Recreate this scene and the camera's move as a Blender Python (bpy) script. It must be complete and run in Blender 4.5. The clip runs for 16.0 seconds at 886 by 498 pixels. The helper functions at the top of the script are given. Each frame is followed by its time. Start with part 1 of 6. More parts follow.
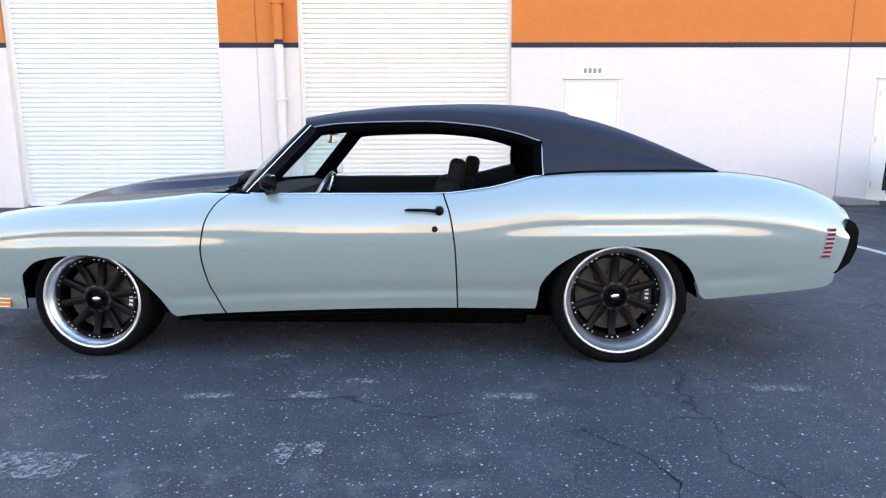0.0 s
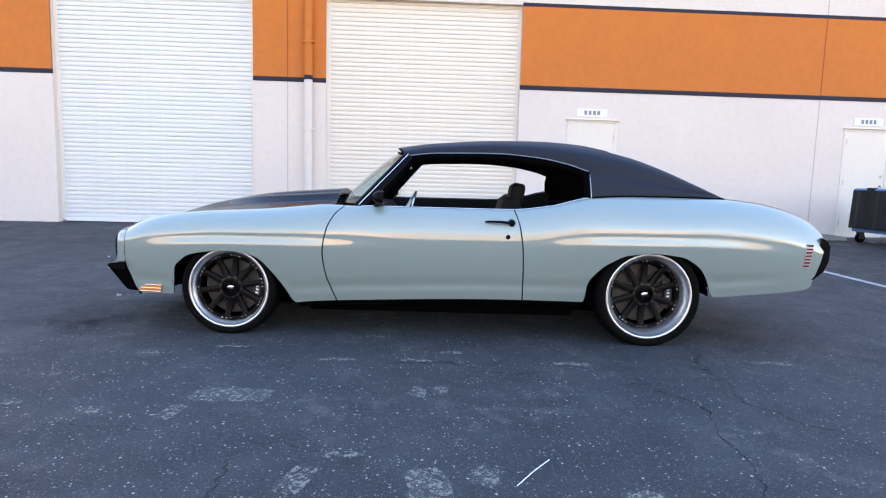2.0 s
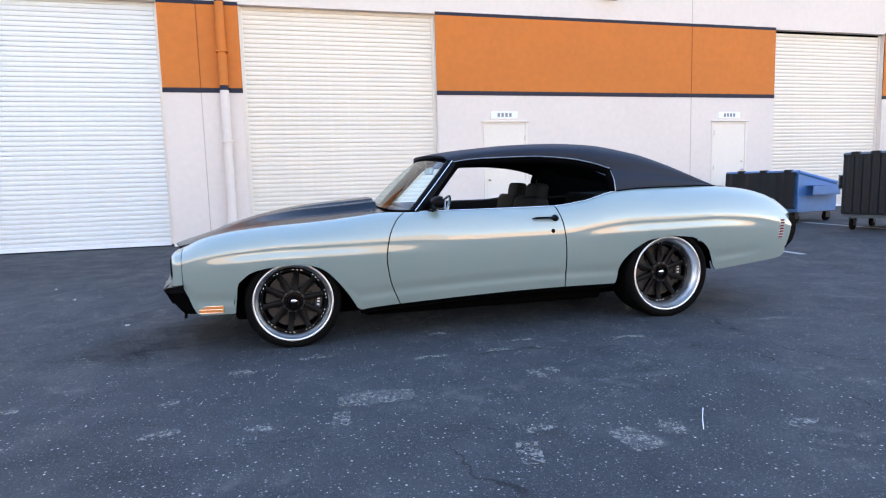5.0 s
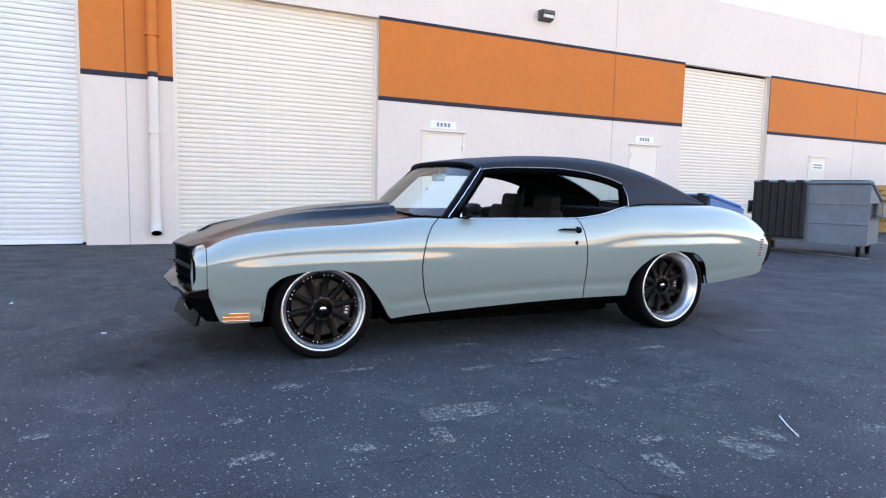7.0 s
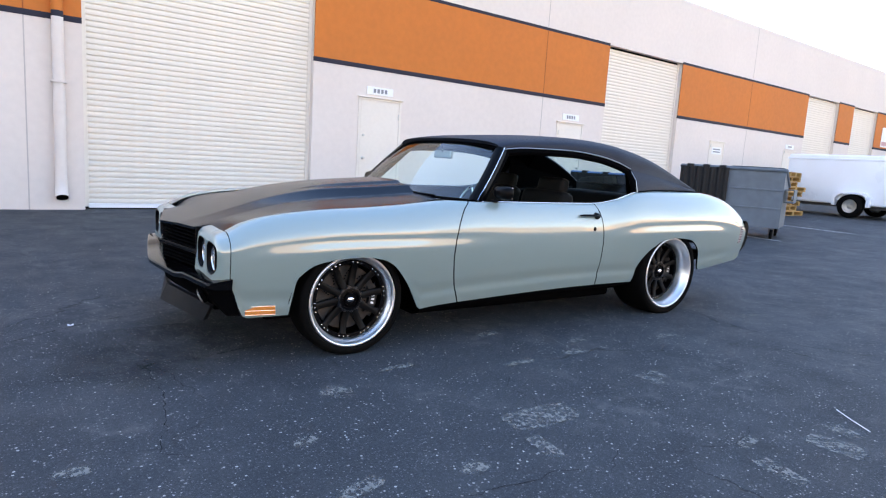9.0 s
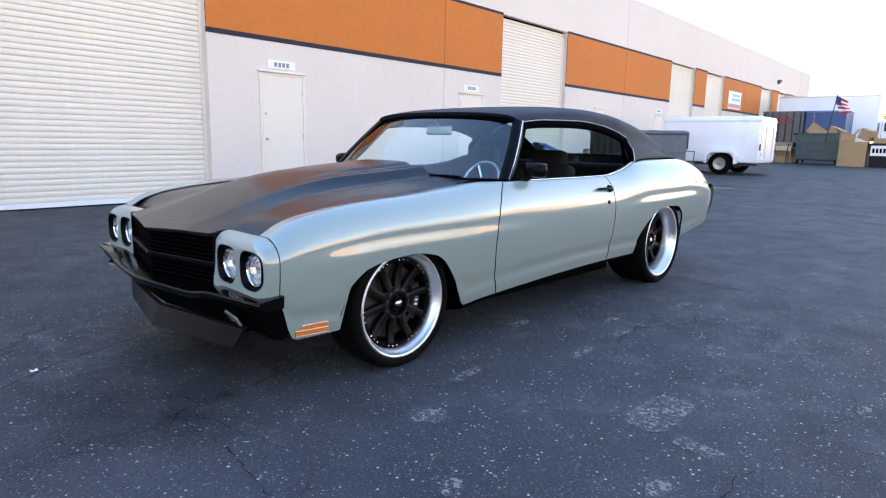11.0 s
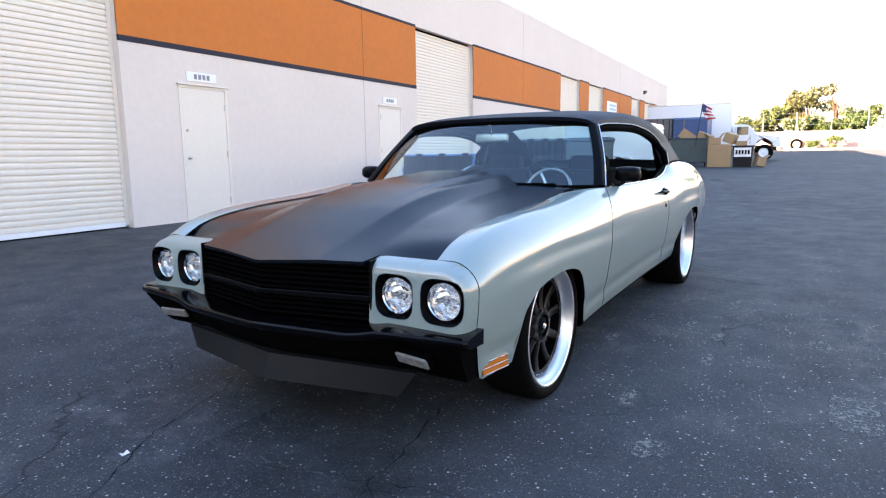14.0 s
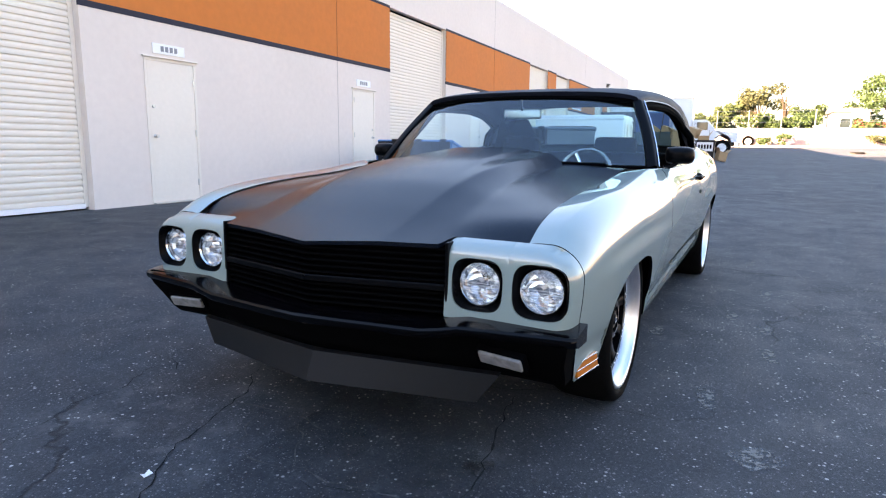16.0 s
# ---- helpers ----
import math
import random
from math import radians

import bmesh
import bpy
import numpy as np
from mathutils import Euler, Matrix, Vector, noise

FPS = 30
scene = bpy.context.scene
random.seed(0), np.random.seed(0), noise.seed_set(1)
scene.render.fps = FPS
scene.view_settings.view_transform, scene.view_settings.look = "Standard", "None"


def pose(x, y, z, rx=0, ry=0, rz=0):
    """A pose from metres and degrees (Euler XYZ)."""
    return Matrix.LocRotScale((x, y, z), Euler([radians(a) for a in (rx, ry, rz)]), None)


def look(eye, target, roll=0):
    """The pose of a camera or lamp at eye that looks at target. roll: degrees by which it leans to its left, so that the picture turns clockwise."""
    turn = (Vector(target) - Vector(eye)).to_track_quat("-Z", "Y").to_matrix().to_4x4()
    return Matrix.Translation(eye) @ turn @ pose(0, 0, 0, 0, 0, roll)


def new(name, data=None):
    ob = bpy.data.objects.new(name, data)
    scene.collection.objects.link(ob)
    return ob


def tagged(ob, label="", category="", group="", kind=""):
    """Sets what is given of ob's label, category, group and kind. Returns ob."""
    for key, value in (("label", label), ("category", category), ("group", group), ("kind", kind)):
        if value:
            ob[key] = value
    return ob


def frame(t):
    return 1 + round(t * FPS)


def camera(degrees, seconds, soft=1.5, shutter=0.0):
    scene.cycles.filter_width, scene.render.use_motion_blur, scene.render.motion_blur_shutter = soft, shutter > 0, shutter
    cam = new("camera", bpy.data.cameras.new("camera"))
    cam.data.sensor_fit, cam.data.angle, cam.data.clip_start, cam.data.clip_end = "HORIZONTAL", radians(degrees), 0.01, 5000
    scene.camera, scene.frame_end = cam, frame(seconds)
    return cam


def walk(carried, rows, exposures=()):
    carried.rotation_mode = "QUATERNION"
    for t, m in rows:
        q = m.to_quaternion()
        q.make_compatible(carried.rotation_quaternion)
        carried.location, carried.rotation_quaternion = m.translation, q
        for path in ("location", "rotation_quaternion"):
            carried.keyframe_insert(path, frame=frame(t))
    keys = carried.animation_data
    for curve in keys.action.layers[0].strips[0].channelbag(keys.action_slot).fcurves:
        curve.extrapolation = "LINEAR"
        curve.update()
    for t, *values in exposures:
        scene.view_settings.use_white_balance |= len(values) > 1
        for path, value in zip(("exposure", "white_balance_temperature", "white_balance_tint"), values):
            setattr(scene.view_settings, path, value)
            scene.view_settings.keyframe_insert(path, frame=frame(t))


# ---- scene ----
LENS = 71.8
cam = camera(LENS, 16.0, soft=1.2)
PATH = [
    (0, (2.068, -4.317, 1.156), (2.091, -2.346, 0.820), -0.14),
    (0.5, (1.867, -4.635, 1.140), (1.820, -2.657, 0.847), 0.84),
    (1, (1.758, -4.914, 1.133), (1.739, -2.929, 0.891), 2.38),
    (1.5, (1.575, -5.074, 1.117), (1.687, -3.091, 0.879), 0.20),
    (2, (1.442, -5.208, 1.109), (1.535, -3.224, 0.876), 1.61),
    (2.5, (1.355, -5.218, 1.092), (1.471, -3.235, 0.859), 1.97),
    (3, (1.192, -5.254, 1.092), (1.354, -3.275, 0.859), 1.17),
    (3.5, (0.940, -5.247, 1.095), (1.230, -3.279, 0.890), 0.77),
    (4, (0.639, -5.269, 1.114), (1.040, -3.318, 0.935), 0.17),
    (4.5, (0.347, -5.319, 1.119), (0.805, -3.384, 0.904), -0.75),
    (6.8, (-0.781, -4.888, 1.101), (0.092, -3.098, 0.918), -0.20),
    (7, (-0.856, -4.826, 1.103), (0.027, -3.041, 0.908), 1.22),
    (7.5, (-0.974, -4.660, 1.091), (-0.014, -2.919, 0.877), 1.23),
    (8, (-1.127, -4.468, 1.127), (-0.111, -2.763, 0.880), 1.72),
    (8.5, (-1.321, -4.284, 1.154), (-0.183, -2.657, 0.908), 1.93),
    (9, (-1.483, -4.095, 1.149), (-0.299, -2.508, 0.864), 3.60),
    (9.5, (-1.571, -3.870, 1.129), (-0.334, -2.331, 0.810), 2.06),
    (10, (-1.664, -3.665, 1.134), (-0.356, -2.184, 0.826), 3.31),
    (10.2, (-1.731, -3.562, 1.132), (-0.387, -2.116, 0.814), 2.84),
    (12.3, (-2.099, -2.510, 1.124), (-0.495, -1.365, 0.778), 0.77),
    (12.5, (-2.130, -2.438, 1.120), (-0.532, -1.285, 0.779), 1.04),
    (13, (-2.197, -2.258, 1.097), (-0.590, -1.105, 0.797), 0.44),
    (13.5, (-2.268, -2.107, 1.091), (-0.619, -1.021, 0.769), 0.79),
    (14, (-2.377, -1.929, 1.086), (-0.658, -0.951, 0.784), -0.79),
    (14.5, (-2.407, -1.825, 1.064), (-0.720, -0.795, 0.765), -0.04),
    (15, (-2.323, -1.728, 1.036), (-0.627, -0.709, 0.747), -0.24),
    (15.5, (-2.274, -1.554, 0.992), (-0.546, -0.599, 0.669), 0.94),
    (16, (-2.282, -1.392, 1.006), (-0.503, -0.544, 0.672), 0.54),
]
walk(cam, [(t, look(eye, target, roll)) for t, eye, target, roll in PATH], exposures=[(0.0, 3.40, 9750, 27), (0.7, 3.34, 9750, 27), (1.5, 3.20, 9750, 27), (3.5, 3.13, 9750, 27), (8.0, 3.06, 9750, 27), (16.0, 3.0, 9750, 27)])

# ---- light: the low sun stands behind the building, the lot lies in its shade ----
SUN_ELEVATION, SUN_AZIMUTH = 14.4, -50.0
world = bpy.data.worlds.new("sky")
scene.world = world
world.use_nodes = True
wn = world.node_tree.nodes
sky = wn.new("ShaderNodeTexSky")
sky.sky_type = "NISHITA"
sky.sun_disc = False
sky.sun_elevation = radians(SUN_ELEVATION)
sky.sun_rotation = radians(SUN_AZIMUTH)
sky.air_density, sky.dust_density, sky.ozone_density = 1.0, 0.3, 2.0
# clear air under a thin even veil of blue, as late in the day
veil = wn.new("ShaderNodeMix")
veil.data_type, veil.blend_type = "RGBA", "ADD"
veil.inputs[0].default_value = 1.0
# bluer overhead than low down
up, height, tone = wn.new("ShaderNodeTexCoord"), wn.new("ShaderNodeSeparateXYZ"), wn.new("ShaderNodeMix")
world.node_tree.links.new(up.outputs["Generated"], height.inputs[0])
tone.data_type = "RGBA"
tone.inputs[6].default_value, tone.inputs[7].default_value = (0.78, 1.38, 2.28, 1), (0.08, 0.98, 3.0, 1)
world.node_tree.links.new(height.outputs["Z"], tone.inputs[0])
world.node_tree.links.new(tone.outputs[2], veil.inputs[7])
world.node_tree.links.new(sky.outputs["Color"], veil.inputs[6])
world.node_tree.links.new(veil.outputs[2], wn["Background"].inputs["Color"])
wn["Background"].inputs["Strength"].default_value = 0.068
sun_data = bpy.data.lights.new("sun", "SUN")
sun_data.energy, sun_data.angle, sun_data.color = 5.0, radians(0.53), (1.0, 0.86, 0.68)
sun = new("sun", sun_data)
sun_to = Vector((math.sin(radians(SUN_AZIMUTH)) * math.cos(radians(SUN_ELEVATION)),
                 math.cos(radians(SUN_AZIMUTH)) * math.cos(radians(SUN_ELEVATION)),
                 math.sin(radians(SUN_ELEVATION))))
sun.matrix_world = look(sun_to * 60, (0, 0, 0))


# ---- materials ----
def node_mat(name):
    m = bpy.data.materials.new(name)
    m.use_nodes = True
    nt = m.node_tree
    return m, nt, nt.nodes["Principled BSDF"]


def link(nt, a, b):
    nt.links.new(a, b)


def surface(name, color, rough=0.6, metal=0.0, vary=0.12, scale=6.0, fine=60.0, bump=0.1, bump_scale=80.0,
            coat=0.0, coat_rough=0.03, spec=0.5, rough_vary=0.1, island=0.0, depth=0.004):
    """A plain surface with variation at two scales, in object space, and fine relief."""
    m, nt, bsdf = node_mat(name)
    n = nt.nodes
    co = n.new("ShaderNodeTexCoord")
    big = n.new("ShaderNodeTexNoise")
    big.inputs["Scale"].default_value, big.inputs["Detail"].default_value = scale, 4
    small = n.new("ShaderNodeTexNoise")
    small.inputs["Scale"].default_value, small.inputs["Detail"].default_value = fine, 3
    link(nt, co.outputs["Object"], big.inputs["Vector"])
    link(nt, co.outputs["Object"], small.inputs["Vector"])
    add = n.new("ShaderNodeMath")
    add.operation = "ADD"
    link(nt, big.outputs["Fac"], add.inputs[0])
    link(nt, small.outputs["Fac"], add.inputs[1])
    last = add.outputs[0]
    if island:
        info = n.new("ShaderNodeObjectInfo")
        more = n.new("ShaderNodeMath")
        more.operation = "MULTIPLY_ADD"
        more.inputs[1].default_value, more.inputs[2].default_value = island, -island / 2
        link(nt, info.outputs["Random"], more.inputs[0])
        total = n.new("ShaderNodeMath")
        total.operation = "ADD"
        link(nt, last, total.inputs[0])
        link(nt, more.outputs[0], total.inputs[1])
        last = total.outputs[0]
    ramp = n.new("ShaderNodeMapRange")
    ramp.inputs["From Min"].default_value, ramp.inputs["From Max"].default_value = 0.6, 1.4
    ramp.inputs["To Min"].default_value, ramp.inputs["To Max"].default_value = 1 - vary, 1 + vary
    link(nt, last, ramp.inputs["Value"])
    mul = n.new("ShaderNodeVectorMath")
    mul.operation = "SCALE"
    mul.inputs[0].default_value = color
    link(nt, ramp.outputs["Result"], mul.inputs["Scale"])
    link(nt, mul.outputs["Vector"], bsdf.inputs["Base Color"])
    rr = n.new("ShaderNodeMapRange")
    rr.inputs["To Min"].default_value, rr.inputs["To Max"].default_value = max(0.02, rough - rough_vary), min(1, rough + rough_vary)
    link(nt, big.outputs["Fac"], rr.inputs["Value"])
    link(nt, rr.outputs["Result"], bsdf.inputs["Roughness"])
    bsdf.inputs["Metallic"].default_value = metal
    bsdf.inputs["Specular IOR Level"].default_value = spec
    bsdf.inputs["Coat Weight"].default_value = coat
    bsdf.inputs["Coat Roughness"].default_value = coat_rough
    if bump:
        grain = n.new("ShaderNodeTexNoise")
        grain.inputs["Scale"].default_value, grain.inputs["Detail"].default_value = bump_scale, 3
        link(nt, co.outputs["Object"], grain.inputs["Vector"])
        b = n.new("ShaderNodeBump")
        b.inputs["Strength"].default_value, b.inputs["Distance"].default_value = bump, depth
        link(nt, grain.outputs["Fac"], b.inputs["Height"])
        link(nt, b.outputs["Normal"], bsdf.inputs["Normal"])
    return m


def asphalt_mat():
    m, nt, bsdf = node_mat("asphalt")
    n = nt.nodes
    co = n.new("ShaderNodeTexCoord")

    def noise_node(scale, detail=4, rough=0.55, warp=None):
        t = n.new("ShaderNodeTexNoise")
        t.inputs["Scale"].default_value, t.inputs["Detail"].default_value, t.inputs["Roughness"].default_value = scale, detail, rough
        link(nt, co.outputs["Object"], t.inputs["Vector"])
        return t.outputs["Fac"]

    def ramp(src, a, b, lo=0.0, hi=1.0):
        r = n.new("ShaderNodeMapRange")
        r.inputs["From Min"].default_value, r.inputs["From Max"].default_value = a, b
        r.inputs["To Min"].default_value, r.inputs["To Max"].default_value = lo, hi
        link(nt, src, r.inputs["Value"])
        return r.outputs["Result"]

    def mixed(fac, a, b):
        x = n.new("ShaderNodeMix")
        x.data_type = "RGBA"
        link(nt, fac, x.inputs["Factor"])
        for s, v in (("A", a), ("B", b)):
            sock = [i for i in x.inputs if i.name == s and i.type == "RGBA"][0]
            if isinstance(v, tuple):
                sock.default_value = (*v, 1)
            else:
                link(nt, v, sock)
        return [o for o in x.outputs if o.type == "RGBA"][0]

    def math_node(op, a, b):
        x = n.new("ShaderNodeMath")
        x.operation = op
        for i, v in enumerate((a, b)):
            if isinstance(v, (int, float)):
                x.inputs[i].default_value = v
            else:
                link(nt, v, x.inputs[i])
        return x.outputs[0]

    base = mixed(ramp(noise_node(0.35, 5), 0.35, 0.65), (0.023, 0.027, 0.031), (0.040, 0.046, 0.052))
    base = mixed(ramp(noise_node(2.3, 5), 0.42, 0.7, 0, 0.55), base, (0.060, 0.066, 0.071))
    # worn spots where pale stone shows through
    worn = math_node("MULTIPLY", ramp(noise_node(1.1, 3), 0.52, 0.62), ramp(noise_node(9, 4), 0.5, 0.64))
    base = mixed(math_node("MULTIPLY", worn, 0.45), base, (0.13, 0.125, 0.12))
    # single pale stones
    vor = n.new("ShaderNodeTexVoronoi")
    vor.inputs["Scale"].default_value = 42
    link(nt, co.outputs["Object"], vor.inputs["Vector"])
    lot = n.new("ShaderNodeSeparateColor")
    link(nt, vor.outputs["Color"], lot.inputs[0])
    size = math_node("MULTIPLY", lot.outputs["Green"], 0.16)
    dot = ramp(math_node("SUBTRACT", vor.outputs["Distance"], size), 0.03, 0.12, 1, 0)
    dot = math_node("MULTIPLY", dot, ramp(lot.outputs["Red"], 0.28, 0.6))
    pick = ramp(noise_node(7, 5, 0.75), 0.40, 0.54)
    base = mixed(math_node("MULTIPLY", math_node("MULTIPLY", dot, pick), 0.95), base, (0.58, 0.56, 0.52))
    vor2 = n.new("ShaderNodeTexVoronoi")
    vor2.inputs["Scale"].default_value = 95
    link(nt, co.outputs["Object"], vor2.inputs["Vector"])
    lot2 = n.new("ShaderNodeSeparateColor")
    link(nt, vor2.outputs["Color"], lot2.inputs[0])
    grit = math_node("MULTIPLY", ramp(vor2.outputs["Distance"], 0.15, 0.32, 1, 0), ramp(lot2.outputs["Red"], 0.35, 0.95))
    base = mixed(math_node("MULTIPLY", grit, ramp(noise_node(13, 4, 0.7), 0.36, 0.54)), base, (0.30, 0.305, 0.31))
    base = mixed(ramp(noise_node(70, 4, 0.75), 0.5, 0.68, 0, 0.5), base, (0.10, 0.108, 0.118))
    base = mixed(ramp(noise_node(48, 4, 0.75), 0.5, 0.36, 0, 0.45), base, (0.016, 0.019, 0.024))
    # hairline cracks: edges of large warped cells, only here and there
    warp = n.new("ShaderNodeTexNoise")
    warp.inputs["Scale"].default_value, warp.inputs["Detail"].default_value = 1.7, 6
    link(nt, co.outputs["Object"], warp.inputs["Vector"])
    off = n.new("ShaderNodeVectorMath")
    off.operation = "MULTIPLY_ADD"
    off.inputs[1].default_value = (0.9, 0.9, 0)
    link(nt, warp.outputs["Color"], off.inputs[0])
    link(nt, co.outputs["Object"], off.inputs[2])
    cell = n.new("ShaderNodeTexVoronoi")
    cell.feature = "DISTANCE_TO_EDGE"
    cell.inputs["Scale"].default_value = 0.42
    link(nt, off.outputs["Vector"], cell.inputs["Vector"])
    crack = math_node("MULTIPLY", ramp(cell.outputs["Distance"], 0.0012, 0.005, 1, 0), ramp(noise_node(0.8, 2), 0.50, 0.58))
    base = mixed(math_node("MULTIPLY", crack, 0.75), base, (0.012, 0.012, 0.013))
    # dark oil drips
    oil = math_node("MULTIPLY", ramp(noise_node(0.9, 6, 0.65), 0.62, 0.72), 0.5)
    base = mixed(oil, base, (0.018, 0.018, 0.019))
    link(nt, base, bsdf.inputs["Base Color"])
    link(nt, ramp(noise_node(3, 4), 0.3, 0.7, 0.60, 0.80), bsdf.inputs["Roughness"])
    bsdf.inputs["Specular IOR Level"].default_value = 0.24
    h = math_node("ADD", math_node("MULTIPLY", noise_node(140, 4, 0.7), 1.0), math_node("MULTIPLY", crack, -1.5))
    b = n.new("ShaderNodeBump")
    b.inputs["Strength"].default_value, b.inputs["Distance"].default_value = 0.55, 0.006
    link(nt, h, b.inputs["Height"])
    link(nt, b.outputs["Normal"], bsdf.inputs["Normal"])
    return m


def paint_mat():
    """Silver-green metallic car paint under clear coat."""
    m, nt, bsdf = node_mat("car_paint")
    n = nt.nodes
    co = n.new("ShaderNodeTexCoord")
    flake = n.new("ShaderNodeTexNoise")
    flake.inputs["Scale"].default_value, flake.inputs["Detail"].default_value = 900, 1
    dust = n.new("ShaderNodeTexNoise")
    dust.inputs["Scale"].default_value, dust.inputs["Detail"].default_value = 5, 5
    link(nt, co.outputs["Object"], flake.inputs["Vector"])
    link(nt, co.outputs["Object"], dust.inputs["Vector"])
    r = n.new("ShaderNodeMapRange")
    r.inputs["To Min"].default_value, r.inputs["To Max"].default_value = 0.97, 1.03
    link(nt, flake.outputs["Fac"], r.inputs["Value"])
    mul = n.new("ShaderNodeVectorMath")
    mul.operation = "SCALE"
    mul.inputs[0].default_value = (0.235, 0.312, 0.290)
    link(nt, r.outputs["Result"], mul.inputs["Scale"])
    link(nt, mul.outputs["Vector"], bsdf.inputs["Base Color"])
    bsdf.inputs["Metallic"].default_value = 0.12
    rr = n.new("ShaderNodeMapRange")
    rr.inputs["To Min"].default_value, rr.inputs["To Max"].default_value = 0.38, 0.44
    link(nt, dust.outputs["Fac"], rr.inputs["Value"])
    link(nt, rr.outputs["Result"], bsdf.inputs["Roughness"])
    bsdf.inputs["Specular IOR Level"].default_value = 0.2
    bsdf.inputs["Coat Weight"].default_value = 1.0
    bsdf.inputs["Coat Roughness"].default_value = 0.015
    bsdf.inputs["Coat IOR"].default_value = 2.08
    return m


def thin_glass_mat(name, tint=(0.72, 0.8, 0.8)):
    """A single pane: clear straight through, glossy at a slant."""
    m = bpy.data.materials.new(name)
    m.use_nodes = True
    nt = m.node_tree
    nt.nodes.clear()
    n = nt.nodes
    out = n.new("ShaderNodeOutputMaterial")
    clear, gloss, weight, mix = n.new("ShaderNodeBsdfTransparent"), n.new("ShaderNodeBsdfGlossy"), n.new("ShaderNodeLayerWeight"), n.new("ShaderNodeMixShader")
    clear.inputs["Color"].default_value = (*tint, 1)
    gloss.inputs["Roughness"].default_value = 0.01
    steep, fac = n.new("ShaderNodeMath"), n.new("ShaderNodeMath")
    steep.operation, fac.operation = "POWER", "MULTIPLY_ADD"
    steep.inputs[1].default_value = 4.0
    fac.inputs[1].default_value, fac.inputs[2].default_value = 0.6, 0.105
    weight.inputs["Blend"].default_value = 0.5
    link(nt, weight.outputs["Facing"], steep.inputs[0])
    link(nt, steep.outputs[0], fac.inputs[0])
    link(nt, fac.outputs[0], mix.inputs[0])
    link(nt, clear.outputs[0], mix.inputs[1])
    link(nt, gloss.outputs[0], mix.inputs[2])
    link(nt, mix.outputs[0], out.inputs["Surface"])
    return m


ASPHALT = asphalt_mat()
WALL_WHITE = surface("wall_paint_white", (0.74, 0.635, 0.575), 0.8, vary=0.05, scale=0.7, fine=9, bump=0.1, bump_scale=60, spec=0.3)
WALL_ORANGE = surface("wall_paint_orange", (0.65, 0.172, 0.036), 0.75, vary=0.08, scale=0.6, fine=8, bump=0.1, bump_scale=60, spec=0.3)
WALL_NAVY = surface("wall_paint_navy", (0.02, 0.02, 0.035), 0.7, vary=0.15, scale=2, fine=20, bump=0.2, spec=0.3)
GROOVE = surface("joint_sealant", (0.50, 0.43, 0.39), 0.9, vary=0.1)
GROOVE_ORANGE = surface("joint_painted_orange", (0.36, 0.085, 0.02), 0.9, vary=0.1)
SLAT_COOL = surface("slat_enamel_cool", (0.71, 0.715, 0.70), 0.45, vary=0.05, scale=0.8, fine=12, bump=0.05, island=0.1)
SLAT_WHITE = surface("slat_enamel", (0.785, 0.70, 0.61), 0.5, vary=0.05, scale=0.8, fine=12, bump=0.05, island=0.12)
DOOR_WHITE = surface("door_enamel", (0.785, 0.695, 0.61), 0.55, vary=0.04, scale=1.5, fine=14, bump=0.06)
SIGN_WHITE = surface("sign_plate", (0.82, 0.82, 0.82), 0.5, vary=0.03, bump=0)
SIGN_GREY = surface("sign_marks", (0.22, 0.23, 0.25), 0.6, vary=0.05, bump=0)
STEEL = surface("brushed_steel", (0.55, 0.54, 0.52), 0.35, 1.0, vary=0.08, bump=0.05)
PAINT = paint_mat()
VINYL = surface("black_vinyl", (0.0075, 0.0125, 0.024), 0.6, vary=0.12, scale=3, fine=50, bump=0.35, bump_scale=420, spec=0.3, depth=0.002)
HOOD_BLACK = surface("satin_black_paint", (0.004, 0.0065, 0.0115), 0.25, vary=0.12, scale=3, fine=40, bump=0.02, bump_scale=300, coat=0.06, coat_rough=0.1, spec=0.25, rough_vary=0.015)
SATIN = surface("satin_black_plastic", (0.0025, 0.0025, 0.003), 0.3, vary=0.15, scale=5, bump=0.05, bump_scale=200, spec=0.07)
MATTE = surface("matte_black", (0.0015, 0.0015, 0.0018), 0.85, vary=0.2, scale=5, bump=0.1, bump_scale=120, spec=0.02)
SPOILER_GREY = surface("spoiler_grey_plastic", (0.0065, 0.007, 0.008), 0.5, vary=0.1, scale=6, bump=0.1, bump_scale=200, spec=0.2)
RUBBER = surface("tyre_rubber", (0.0042, 0.004, 0.0038), 0.75, vary=0.25, scale=10, fine=60, bump=0.15, bump_scale=150, spec=0.04)
TRIM = surface("bright_trim", (0.75, 0.75, 0.76), 0.12, 1.0, vary=0.03, bump=0, rough_vary=0.04)
DULL_TRIM = surface("dull_trim", (0.42, 0.42, 0.43), 0.3, 1.0, vary=0.05, bump=0)
LIP = surface("polished_rim_lip", (0.80, 0.81, 0.82), 0.38, 1.0, vary=0.06, bump=0.0, rough_vary=0.05)
REFLECTOR = surface("lamp_reflector", (0.86, 0.88, 0.9), 0.18, 1.0, vary=0.05, bump=0.0, rough_vary=0.05)
DISC = surface("brake_disc_iron", (0.040, 0.033, 0.029), 0.6, 0.2, vary=0.2, scale=12, bump=0.08)
HUB_GREY = surface("satin_grey_hub", (0.03, 0.03, 0.032), 0.35, 0.4, vary=0.1, bump=0.03)
